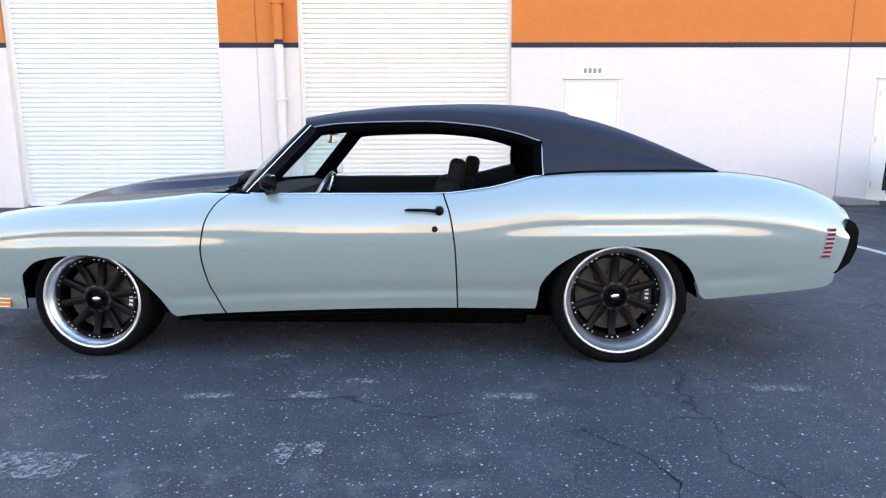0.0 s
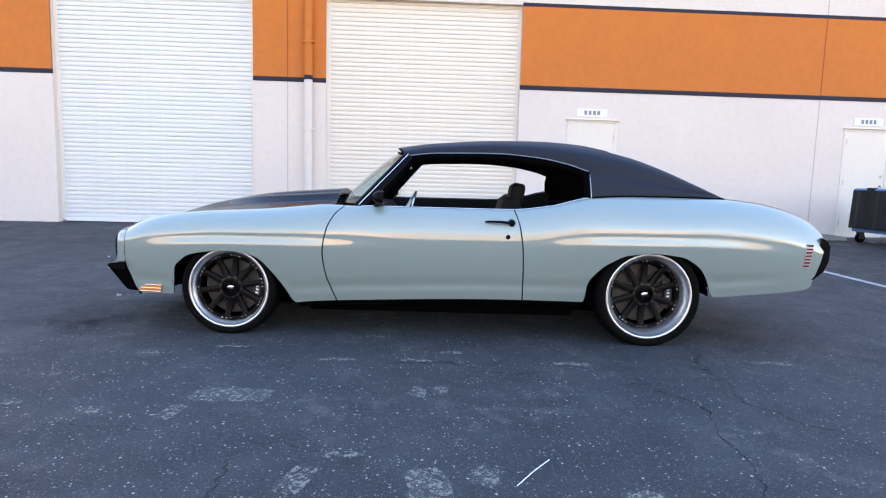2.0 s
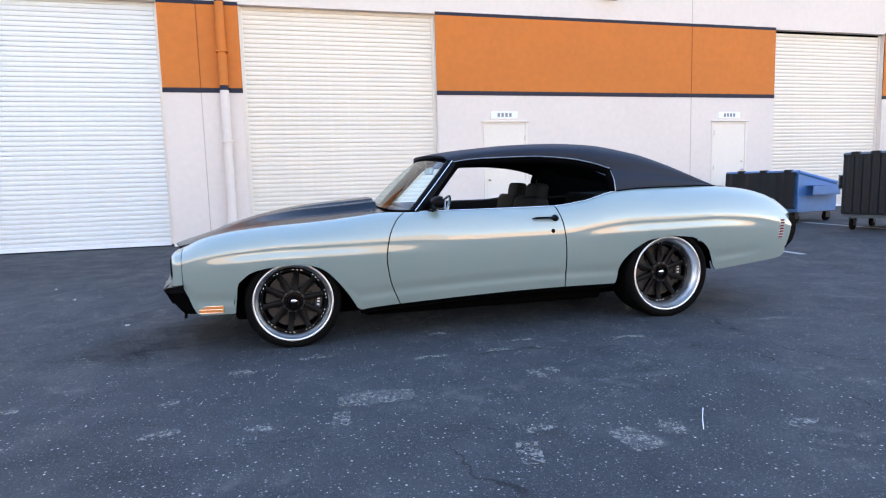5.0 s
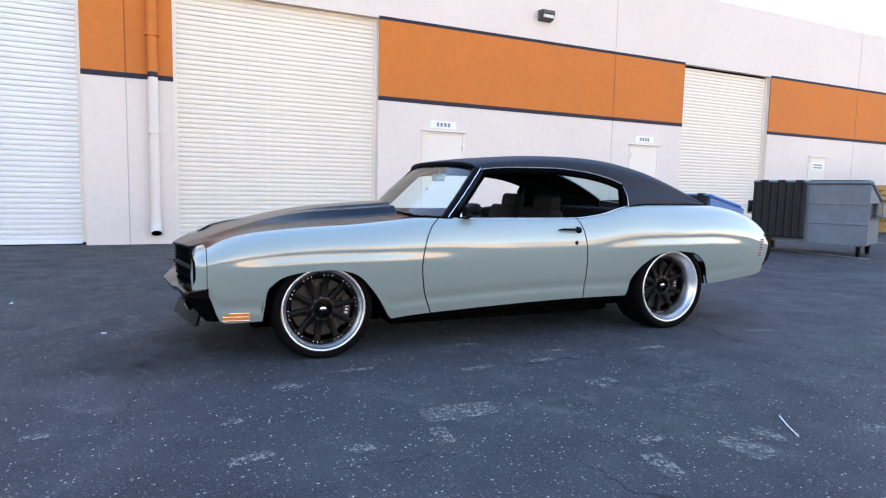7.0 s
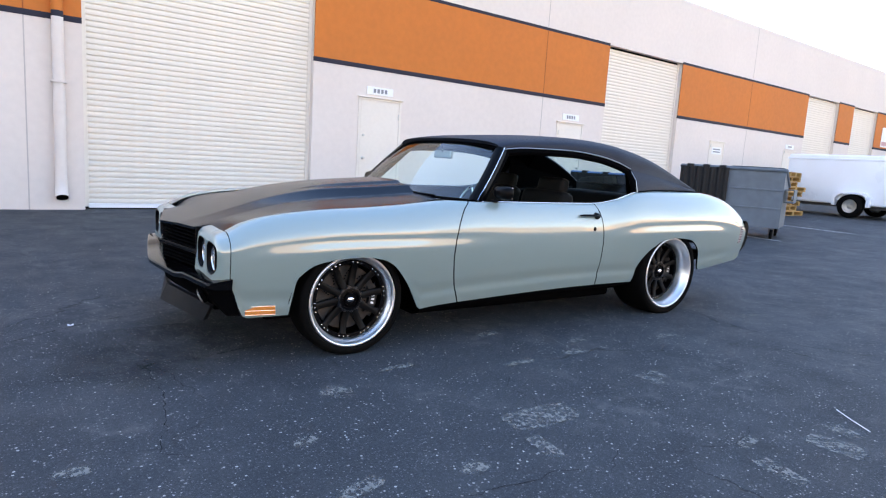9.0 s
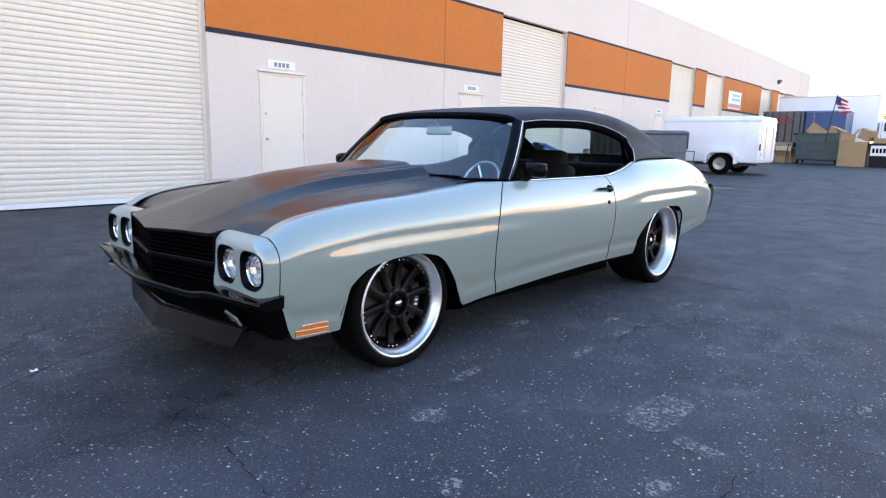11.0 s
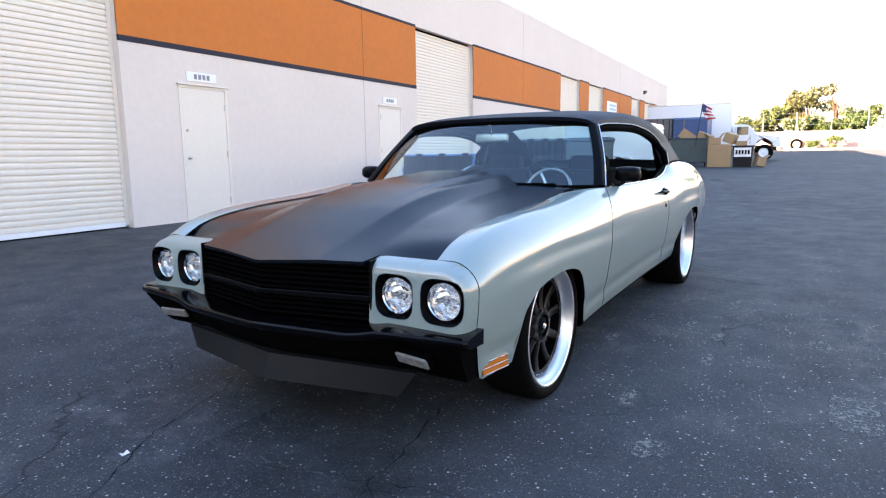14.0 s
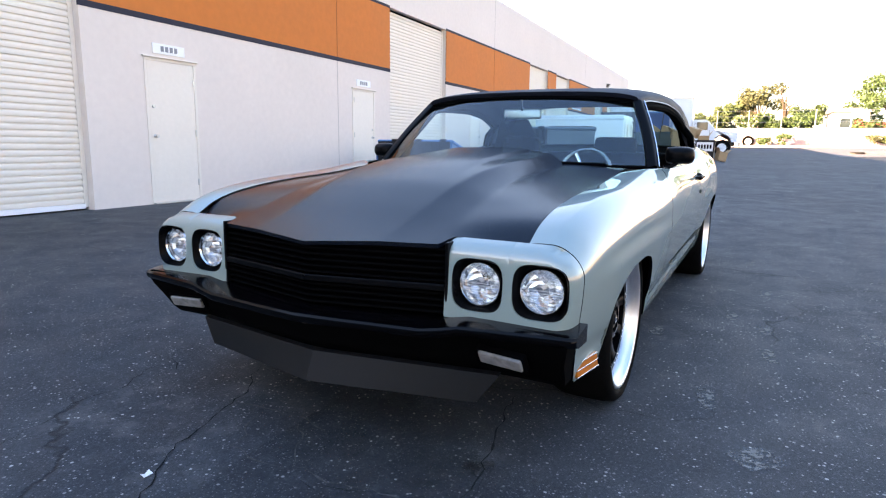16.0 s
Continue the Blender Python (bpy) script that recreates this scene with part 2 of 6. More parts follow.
SPOKE = surface("satin_bronze_black_spoke", (0.0034, 0.0029, 0.0026), 0.42, vary=0.15, scale=8, bump=0.04, bump_scale=200, spec=0.12)
CALIPER = surface("caliper_black", (0.015, 0.015, 0.016), 0.35, vary=0.1)
WHITE_MARK = surface("white_lettering", (0.8, 0.8, 0.8), 0.5, vary=0.02, bump=0)
AMBER = surface("amber_lens", (0.50, 0.115, 0.002), 0.3, vary=0.1, bump=0, coat=0.15)
RED = surface("red_lens", (0.2, 0.008, 0.012), 0.2, vary=0.1, bump=0, coat=0.5)
LAMP_CLEAR = surface("clear_lamp_lens", (0.55, 0.53, 0.5), 0.2, vary=0.15, scale=30, bump=0.3, bump_scale=60, coat=0.6)
SEAT_BLACK = surface("seat_vinyl", (0.010, 0.009, 0.0085), 0.6, vary=0.15, scale=6, bump=0.2, bump_scale=250, spec=0.06)
GLASS = thin_glass_mat("car_glass", (0.72, 0.95, 0.97))
LENS_GLASS = thin_glass_mat("headlight_lens", (0.93, 0.95, 0.96))
SIGNAL_LENS = surface("signal_lens", (0.22, 0.21, 0.20), 0.2, vary=0.3, scale=25, bump=0.3, bump_scale=60, coat=0.4)
MIRROR = surface("mirror_glass", (0.85, 0.85, 0.86), 0.02, 1.0, vary=0.0, bump=0, rough_vary=0.0)
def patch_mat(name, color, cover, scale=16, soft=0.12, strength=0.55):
    """A film on the asphalt, worn remains, oil and painted shade: shows where the noise leaves it, else nothing."""
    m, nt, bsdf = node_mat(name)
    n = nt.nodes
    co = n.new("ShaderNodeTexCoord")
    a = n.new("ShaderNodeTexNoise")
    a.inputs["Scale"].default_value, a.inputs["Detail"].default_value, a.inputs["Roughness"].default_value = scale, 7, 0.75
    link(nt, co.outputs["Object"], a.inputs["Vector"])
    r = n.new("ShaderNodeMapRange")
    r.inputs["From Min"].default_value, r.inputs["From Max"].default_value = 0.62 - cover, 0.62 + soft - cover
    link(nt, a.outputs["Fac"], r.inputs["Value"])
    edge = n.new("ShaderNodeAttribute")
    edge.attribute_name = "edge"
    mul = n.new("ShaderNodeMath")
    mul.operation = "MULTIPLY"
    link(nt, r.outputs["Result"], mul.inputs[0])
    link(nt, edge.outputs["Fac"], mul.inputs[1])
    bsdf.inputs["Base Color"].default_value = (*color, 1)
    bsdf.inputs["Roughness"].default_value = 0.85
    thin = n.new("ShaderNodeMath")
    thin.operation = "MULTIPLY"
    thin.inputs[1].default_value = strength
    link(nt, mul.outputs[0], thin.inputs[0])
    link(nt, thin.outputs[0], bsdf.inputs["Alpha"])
    return m


PATCH = patch_mat("worn_pale_patch", (0.21, 0.205, 0.19), 0.165, 34, 0.10, 0.8)
STAIN = patch_mat("oil_and_shade_film", (0.012, 0.012, 0.013), 0.04)
# shade round the car's nose, put into the ground's colour
NOSE_SHADE = patch_mat("painted_nose_shade", (0.016, 0.0165, 0.018), 0.30, 3, 0.4, 0.42)
CRACK = surface("open_crack", (0.014, 0.014, 0.015), 0.95, vary=0.3, bump=0, spec=0.1)
LINE_WHITE = surface("worn_line_paint", (0.42, 0.42, 0.41), 0.8, vary=0.35, scale=7, fine=40, bump=0.3)


# ---- building helpers ----
def finish(name, bm, mat, smooth=False, angle=35):
    me = bpy.data.meshes.new(name)
    bm.normal_update()
    bm.to_mesh(me)
    bm.free()
    for m in (mat if isinstance(mat, (list, tuple)) else [mat]):
        me.materials.append(m)
    if smooth:
        me.polygons.foreach_set("use_smooth", [True] * len(me.polygons))
        me.set_sharp_from_angle(angle=radians(angle))
    return me


def part(name, bm, mat, parent, label="", smooth=False, angle=35):
    ob = new(name, finish(name, bm, mat, smooth, angle))
    ob.parent = parent
    return tagged(ob, label)


def thing(name, label, category, m=None, group="", kind=""):
    ob = new(name)
    ob.empty_display_size = 0.1
    if m is not None:
        ob.matrix_world = m
    return tagged(ob, label, category, group, kind)


def solid(name, bm, mat, label="", category="", group="", kind="", smooth=False, m=None, angle=35):
    ob = new(name, finish(name, bm, mat, smooth, angle))
    if m is not None:
        ob.matrix_world = m
    return tagged(ob, label, category, group, kind)


def box(bm, x0, x1, y0, y1, z0, z1, bevel=0.0, seg=2):
    v = [bm.verts.new((x, y, z)) for z in (z0, z1) for y in (y0, y1) for x in (x0, x1)]
    faces = [bm.faces.new([v[i] for i in f]) for f in ((0, 2, 3, 1), (4, 5, 7, 6), (0, 1, 5, 4), (2, 6, 7, 3), (0, 4, 6, 2), (1, 3, 7, 5))]
    if bevel:
        edges = {e for f in faces for e in f.edges}
        bmesh.ops.bevel(bm, geom=list(edges), offset=bevel, segments=seg, affect="EDGES", profile=0.5)
    return bm


def boxes(*specs, bevel=0.0):
    bm = bmesh.new()
    for s in specs:
        box(bm, *s, bevel=bevel)
    return bm


def grid(bm, rows, flip=False, closed=False):
    """Faces over a list of rows of points."""
    vs = [[bm.verts.new(p) for p in row] for row in rows]
    for a, b in zip(vs, vs[1:]):
        for i in range(len(a) - (0 if closed else 1)):
            j = (i + 1) % len(a)
            q = [a[i], a[j], b[j], b[i]]
            bm.faces.new(q[::-1] if flip else q)
    return vs


def tube(bm, points, radius, seg=12, caps=True, flat=1.0):
    """A tube along points; radius may be a list."""
    pts = [Vector(p) for p in points]
    rows = []
    for i, p in enumerate(pts):
        d = (pts[min(i + 1, len(pts) - 1)] - pts[max(i - 1, 0)]).normalized()
        side = d.cross(Vector((0, 0, 1)))
        side = side.normalized() if side.length > 1e-3 else Vector((1, 0, 0))
        up = side.cross(d)
        r = radius[i] if isinstance(radius, (list, tuple)) else radius
        rows.append([p + r * (math.cos(a) * side + math.sin(a) * up * flat) for a in (k * math.tau / seg for k in range(seg))])
    vs = grid(bm, rows, closed=True, flip=True)
    if caps:
        bm.faces.new(vs[0])
        bm.faces.new(vs[-1][::-1])
    return bm


def lathe(bm, profile, seg=48, axis="y"):
    """Turns a profile of (radius, along) round the axis."""
    rows = []
    for r, h in profile:
        row = []
        for k in range(seg):
            a = k * math.tau / seg
            c, s = r * math.cos(a), r * math.sin(a)
            row.append((c, h, s) if axis == "y" else (c, s, h) if axis == "z" else (h, c, s))
        rows.append(row)
    grid(bm, rows, closed=True)
    return bm


def smooth_curve(points):
    """A smooth function through (x, y) points, which doesn't overshoot."""
    xs, ys = np.array([p[0] for p in points], float), np.array([p[1] for p in points], float)
    d = np.diff(ys) / np.diff(xs)
    t = np.zeros(len(xs))
    t[0], t[-1] = d[0], d[-1]
    for i in range(1, len(xs) - 1):
        if d[i - 1] * d[i] > 0:
            w1, w2 = 2 * (xs[i + 1] - xs[i]) + xs[i] - xs[i - 1], xs[i + 1] - xs[i] + 2 * (xs[i] - xs[i - 1])
            t[i] = (w1 + w2) / (w1 / d[i - 1] + w2 / d[i])

    def f(x):
        x = min(max(x, xs[0]), xs[-1])
        i = min(max(int(np.searchsorted(xs, x)) - 1, 0), len(d) - 1)
        h = xs[i + 1] - xs[i]
        s = (x - xs[i]) / h
        return float((2 * s**3 - 3 * s**2 + 1) * ys[i] + (s**3 - 2 * s**2 + s) * h * t[i] + (3 * s**2 - 2 * s**3) * ys[i + 1] + (s**3 - s**2) * h * t[i + 1])
    return f

# ---- ground: one sheet, with a slight rise towards the building ----
WALL_Y = 6.79


def ground_z(x, y):
    """A slight rise towards the building and along it to the far end."""
    up = 0.055 * min(max((y + 1.0) / 7.8, 0.0), 1.0)
    return up + 0.018 * min(max(x - 6.0, 0.0), 64.0)


bm = bmesh.new()
ys = [-900, -200, -60, -20, -8, -1, 1, 2.9, 4.9, 6.8, 12, 60, 300, 900]
xs = [-900, -200, -60, -20, -8, 0, 6, 12, 20, 31, 45, 70, 200, 900]
grid(bm, [[(x, y, ground_z(x, y)) for x in xs] for y in ys])
solid("ground", bm, ASPHALT, "dark worn asphalt lot with pale stones, cracks and patches", "asphalt", kind="structure")

# ---- the building ----
TOP, DOOR_TOP = 6.12, 4.40
BAND_LOW, BAND_HIGH = 2.91, 4.375
DOORS = [(-25.6, -22.0), (-20.6, -16.9), (-5.36, -1.675), (-0.31, 3.40), (11.65, 14.97), (23.15, 25.85), (27.3, 29.8), (36.25, 38.5), (40.0, 41.9)]
WEST, EAST = -50.0, 48.2
spans = []
x = WEST
for a, b in DOORS:
    spans.append((x, a))
    x = b
spans.append((x, EAST))
bm = bmesh.new()
for a, b in spans:
    box(bm, a, b, WALL_Y, WALL_Y + 0.3, -0.3, DOOR_TOP)
box(bm, WEST, EAST, WALL_Y, WALL_Y + 0.3, DOOR_TOP, TOP)
box(bm, WEST, WEST + 0.3, WALL_Y + 0.3, 36, -0.3, TOP)
box(bm, EAST - 0.3, EAST, WALL_Y + 0.3, 36, -0.3, TOP)
box(bm, WEST, EAST, 36, 36.3, -0.3, TOP)
solid("wall_north", bm, WALL_WHITE, "long white-painted concrete warehouse wall", "wall", kind="structure")
solid("roof", boxes((WEST + 0.3, EAST - 0.3, WALL_Y + 0.3, 36, TOP - 0.6, TOP - 0.4)), WALL_WHITE, "flat warehouse roof", "roof", kind="structure")
bm = bmesh.new()
for a, b in spans:
    box(bm, a, b, WALL_Y - 0.004, WALL_Y + 0.02, BAND_LOW, BAND_HIGH)
solid("trim", bm, WALL_ORANGE, "wide orange painted band along the wall", "painted band", kind="structure")
bm = bmesh.new()
for a, b in spans:
    box(bm, a - 0.002, b + 0.002, WALL_Y - 0.008, WALL_Y + 0.02, BAND_LOW - 0.085, BAND_LOW)
    box(bm, a - 0.002, b + 0.002, WALL_Y - 0.008, WALL_Y + 0.02, BAND_HIGH, BAND_HIGH + 0.065)
solid("trim", bm, WALL_NAVY, "narrow dark navy lines along the orange band", "painted line", kind="structure")
JOINTS = (-1.03, 9.36, 19.0, 33.3, 45.2)
bm = bmesh.new()
for gx in JOINTS:
    for z0, z1 in ((-0.02, BAND_LOW - 0.086), (BAND_HIGH + 0.066, TOP)):
        box(bm, gx - 0.009, gx + 0.009, WALL_Y - 0.003, WALL_Y + 0.01, z0, z1)
solid("trim", bm, GROOVE, "vertical joint lines between white concrete panels", "joint", kind="structure")
bm = bmesh.new()
for gx in JOINTS:
    box(bm, gx - 0.009, gx + 0.009, WALL_Y - 0.007, WALL_Y + 0.01, BAND_LOW, BAND_HIGH)
solid("trim", bm, GROOVE_ORANGE, "dark orange joint lines across the painted band", "joint", kind="structure")

# ---- roller doors: each slat a piece ----
PITCH = 0.0838


def slat_mesh(width, mat):
    bm = bmesh.new()
    prof = [(0.020, 0.0), (0.020, 0.005), (-0.001, 0.0075), (-0.003, 0.014), (-0.0035, 0.040), (-0.003, 0.062), (0.001, 0.0685), (0.020, 0.0715), (0.020, PITCH)]
    grid(bm, [[(x, y, z) for x in (0, width)] for y, z in prof])
    return finish("slat", bm, mat, True, 35)


def roller_door(x0, x1, first):
    w = x1 - x0
    ob = thing("roller_door", "closed white corrugated steel roller door", "roller door", pose(x0, WALL_Y + 0.13, ground_z(x0, WALL_Y)), "roller doors")
    top = DOOR_TOP - ground_z(x0, WALL_Y)
    me = slat_mesh(w - 0.12, SLAT_COOL if -6 < x0 < -5 else SLAT_WHITE)
    n = int((top - 0.07) / PITCH)
    for i in range(n):
        s = new("slat", me)
        s.parent = ob
        s.location = (0.06, 0, 0.09 + i * PITCH)
    for a in (0.0, w - 0.065):
        part("guide_rail", boxes((a, a + 0.065, -0.012, 0.04, 0.04, top + 0.04), bevel=0.003), SLAT_WHITE, ob)
    part("bottom_bar", boxes((0.06, w - 0.06, -0.025, 0.025, 0.02, 0.09), bevel=0.006), SIGN_WHITE, ob)
    part("hood_box", boxes((0, w, 0.02, 0.16, top - 0.05, top + 0.1)), MATTE, ob)
    return ob


for i, (a, b) in enumerate(DOORS):
    roller_door(a, b, i)
bm = bmesh.new()
for a, b in DOORS:
    box(bm, a, b, WALL_Y + 0.31, WALL_Y + 0.4, -0.3, DOOR_TOP + 0.2)
solid("wall_behind_doors", bm, MATTE, "dark inside behind the roller doors", "wall", kind="structure")


def entry_door(x0, x1, sign, label, knob_right=False):
    """A plain steel door with frame, hinges, knob and deadbolt, and a small plate above it."""
    w, base = x1 - x0, ground_z(x0, WALL_Y)
    top = 2.285 - base
    ob = tagged(thing("door_1", label, "door", pose(x0, WALL_Y, base), "entry doors"), kind="structure")
    part("door_frame", boxes((0, 0.05, -0.014, 0.05, 0.02, top - 0.045), (w - 0.05, w, -0.014, 0.05, 0.02, top - 0.045), (0.0, w, -0.014, 0.05, top - 0.045, top), bevel=0.004), DOOR_WHITE, ob)
    part("drip_cap", boxes((-0.03, w + 0.03, -0.05, 0.02, top + 0.001, top + 0.021), bevel=0.004), DOOR_WHITE, ob)
    part("door_leaf", boxes((0.056, w - 0.056, -0.006, 0.04, 0.03, top - 0.05), bevel=0.003), DOOR_WHITE, ob)
    part("threshold", boxes((0.02, w - 0.02, -0.06, 0.03, 0.0, 0.022), bevel=0.004), STEEL, ob)
    side = w - 0.125 if knob_right else 0.125
    bm = bmesh.new()
    lathe(bm, [(0.0, -0.075), (0.022, -0.072), (0.028, -0.055), (0.02, -0.04), (0.012, -0.03), (0.03, -0.012), (0.03, -0.004)], 16)
    k = part("door_knob", bm, STEEL, ob, smooth=True)
    k.location = (side, 0, 1.05)
    bm = bmesh.new()
    lathe(bm, [(0.0, -0.03), (0.022, -0.028), (0.028, -0.01), (0.028, -0.004)], 16)
    k = part("deadbolt", bm, STEEL, ob, smooth=True)
    k.location = (side, 0, 1.50 if not knob_right else 1.24)
    h = 0.05 if knob_right else w - 0.075
    for z in (0.25, 1.05, 1.85):
        part("hinge", boxes((h, h + 0.025, -0.022, -0.006, z, z + 0.11), bevel=0.004), STEEL, ob)
    if sign:
        p = thing("number_plate", "small white plate with grey number bars above door", "sign", pose(x0 + 0.17, WALL_Y, 2.355), "door plates")
        part("plate", boxes((0, 0.60, -0.02, -0.001, 0, 0.15), bevel=0.003), SIGN_WHITE, p)
        for k in range(4):
            part("bar", boxes((0.145 + 0.085 * k, 0.20 + 0.085 * k, -0.0235, -0.02, 0.035, 0.115)), SIGN_GREY, p)
    return ob


entry_door(4.36, 5.345, True, "closed off-white steel entry door")
entry_door(9.92, 10.89, True, "closed off-white steel entry door near the joint", True)
entry_door(16.87, 17.75, False, "closed off-white steel entry door with small notices", True)
entry_door(21.75, 22.65, False, "closed off-white steel entry door far along", True)
p = thing("notice", "small white paper notice on the door", "notice", pose(17.02, WALL_Y - 0.012, 1.9))
part("sheet", boxes((0, 0.55, -0.006, -0.001, 0, 0.22)), SIGN_WHITE, p)
for k in range(2):
    part("bar", boxes((0.06, 0.48, -0.008, -0.006, 0.05 + 0.08 * k, 0.09 + 0.08 * k)), SIGN_GREY, p)

# downspout, painted with the wall
ob = thing("downspout", "painted metal downspout with an open elbow at its foot", "downspout", pose(-0.625, WALL_Y - 0.09, 0.03))
for z0, z1, mat in ((0.42, BAND_LOW - 0.085, WALL_WHITE), (BAND_LOW - 0.085, BAND_LOW, WALL_NAVY), (BAND_LOW, BAND_HIGH, WALL_ORANGE),
                    (BAND_HIGH, BAND_HIGH + 0.065, WALL_NAVY), (BAND_HIGH + 0.065, TOP + 0.05, WALL_WHITE)):
    bm = bmesh.new()
    tube(bm, [(0, 0, z0), (0, 0, z1)], 0.078, 20)
    part("pipe", bm, mat, ob, smooth=True)
bm = bmesh.new()
tube(bm, [(0, 0, 0.5), (0, -0.005, 0.4), (0.0, -0.03, 0.3), (0.0, -0.09, 0.22)], [0.084, 0.084, 0.088, 0.088], 20, caps=False)
part("elbow", bm, WALL_WHITE, ob, "cream elbow", smooth=True)
bm = bmesh.new()
tube(bm, [(0, -0.03, 0.3), (0, -0.085, 0.222)], 0.08, 20)
part("opening", bm, MATTE, ob, "dark pipe mouth", smooth=True)
for z in (1.9, 3.5, 5.3):
    part("strap", boxes((-0.1, 0.1, -0.083, 0.088, z, z + 0.03)), WALL_WHITE if z < 2.7 or z > 4.3 else WALL_ORANGE, ob)


def wall_light(x, z):
    ob = thing("wall_light", "small bronze wall pack light fixture, switched off", "wall light", pose(x, WALL_Y, z), "wall lights")
    bm = bmesh.new()
    rows = [[(a, -0.002, b) for a, b in ((-0.17, -0.11), (0.17, -0.11), (0.17, 0.11), (-0.17, 0.11))],
            [(a, -0.12, b) for a, b in ((-0.17, -0.08), (0.17, -0.08), (0.17, 0.11), (-0.17, 0.11))],
            [(a, -0.2, b) for a, b in ((-0.15, 0.03), (0.15, 0.03), (0.15, 0.1), (-0.15, 0.1))]]
    vs = grid(bm, rows, closed=True)
    bm.faces.new(vs[-1])
    part("housing", bm, surface("bronze_housing", (0.06, 0.05, 0.045), 0.5), ob)
    part("lens", boxes((-0.13, 0.13, -0.185, -0.11, -0.06, 0.02), bevel=0.01), LAMP_CLEAR, ob, "clear ribbed lens")
    return ob


wall_light(7.27, 4.95)
wall_light(39.6, 4.95)

# parking lines, worn
for lx, y0, y1 in ((6.71, 1.05, 5.9), (10.0, 1.1, 5.9), (13.3, 1.1, 5.9)):
    bm = bmesh.new()
    rows, k = [], 40
    for i in range(k + 1):
        y = y0 + (y1 - y0) * i / k
        rows.append([(lx - 0.05 + random.uniform(-0.006, 0.006), y, ground_z(lx, y) + 0.004), (lx + 0.05 + random.uniform(-0.006, 0.006), y, ground_z(lx, y) + 0.004)])
    grid(bm, rows, flip=True)
    solid("parking_line", bm, LINE_WHITE, "worn white parking line painted on asphalt", "parking line", "parking lines", "structure")


def ground_patch(name, label, category, x, y, sx, sy, rz, mat, seed):
    """A thin irregular film on the asphalt that thins out towards its rim."""
    rng = np.random.default_rng(seed)
    bm = bmesh.new()
    lay = bm.verts.layers.float.new("edge")
    z = 0.003 + 0.0002 * (seed % 5)
    broad = min(sx, sy) > 0.6
    mid = bm.verts.new((0, 0, z))
    mid[lay] = 1.0
    rings = []
    n = 36
    wob = [rng.uniform(0.93, 1.05) for _ in range(n)]
    power = 2.2 if broad else 9
    for k, (f, e) in enumerate(((0.35, 1.0), (0.6, 0.75), (1.0, 0.0)) if broad else ((0.5, 1.0), (0.9, 1.0), (1.0, 0.0))):
        ring = []
        for i in range(n):
            a = i * math.tau / n
            c, s = math.cos(a), math.sin(a)
            q = (abs(c) ** power + abs(s) ** power) ** (-1 / power)
            v = bm.verts.new((sx / 2 * c * q * f * wob[i], sy / 2 * s * q * f * wob[i], z))
            v[lay] = e
            ring.append(v)
        rings.append(ring)
    for i in range(n):
        j = (i + 1) % n
        bm.faces.new((mid, rings[0][i], rings[0][j]))
        for a, b in zip(rings, rings[1:]):
            bm.faces.new((a[i], b[i], b[j], a[j]))
    ob = solid(name, bm, mat, label, category, kind="structure", m=pose(x, y, ground_z(x, y), 0, 0, rz))
    return ob


PATCHES = ((0.55, -2.22, 0.42, 0.20, -3), (0.335, -2.45, 0.09, 0.20, -12), (1.48, -2.15, 0.09, 0.17, -8), (1.595, -2.115, 0.085, 0.14, -10),
           (1.03, -3.08, 0.11, 0.22, -14), (1.51, -3.10, 0.17, 0.25, 8), (1.725, -3.05, 0.12, 0.16, -20), (2.29, -3.19, 0.16, 0.09, 10),
           (-0.04, -2.45, 0.12, 0.09, 20), (1.18, -2.87, 0.16, 0.06, 8), (1.2, -1.05, 0.2, 0.09, 5), (1.47, -1.6, 0.2, 0.08, 3), (1.0, -1.6, 0.24, 0.07, 6),
           (1.70, -1.43, 0.18, 0.07, 0), (2.41, -1.63, 0.26, 0.08, -4), (3.72, -1.56, 0.3, 0.09, -3), (-0.5, -1.94, 0.12, 0.06, 30), (-1.29, -1.78, 0.12, 0.08, 10),
           (-0.48, -2.36, 0.2, 0.08, 15), (-0.155, -1.52, 0.14, 0.16, 40), (0.3, -1.35, 0.24, 0.07, 4))
for i, (x, y, sx, sy, rz) in enumerate(PATCHES):
    ground_patch("worn_patch", "pale worn rectangular patch on the asphalt", "patch", x, y, sx, sy, rz, PATCH, 100 + i)
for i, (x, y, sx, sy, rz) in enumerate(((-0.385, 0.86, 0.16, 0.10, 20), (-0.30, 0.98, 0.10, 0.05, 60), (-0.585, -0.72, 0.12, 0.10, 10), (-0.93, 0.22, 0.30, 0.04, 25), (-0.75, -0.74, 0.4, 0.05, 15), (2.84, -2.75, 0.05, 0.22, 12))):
    ground_patch("oil_and_shade_film", "dark oil stain soaked into the asphalt", "stain", x, y, sx, sy, rz, STAIN, 200 + i)
# three broad dark films paint the car's shade before and under its nose
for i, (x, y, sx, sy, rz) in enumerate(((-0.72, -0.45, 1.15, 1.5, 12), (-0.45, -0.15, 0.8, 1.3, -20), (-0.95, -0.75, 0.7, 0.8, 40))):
    ground_patch("oil_and_shade_film", "broad dark film on the asphalt, shade painted below the car's nose", "stain", x, y, sx, sy, rz, NOSE_SHADE, 230 + i)


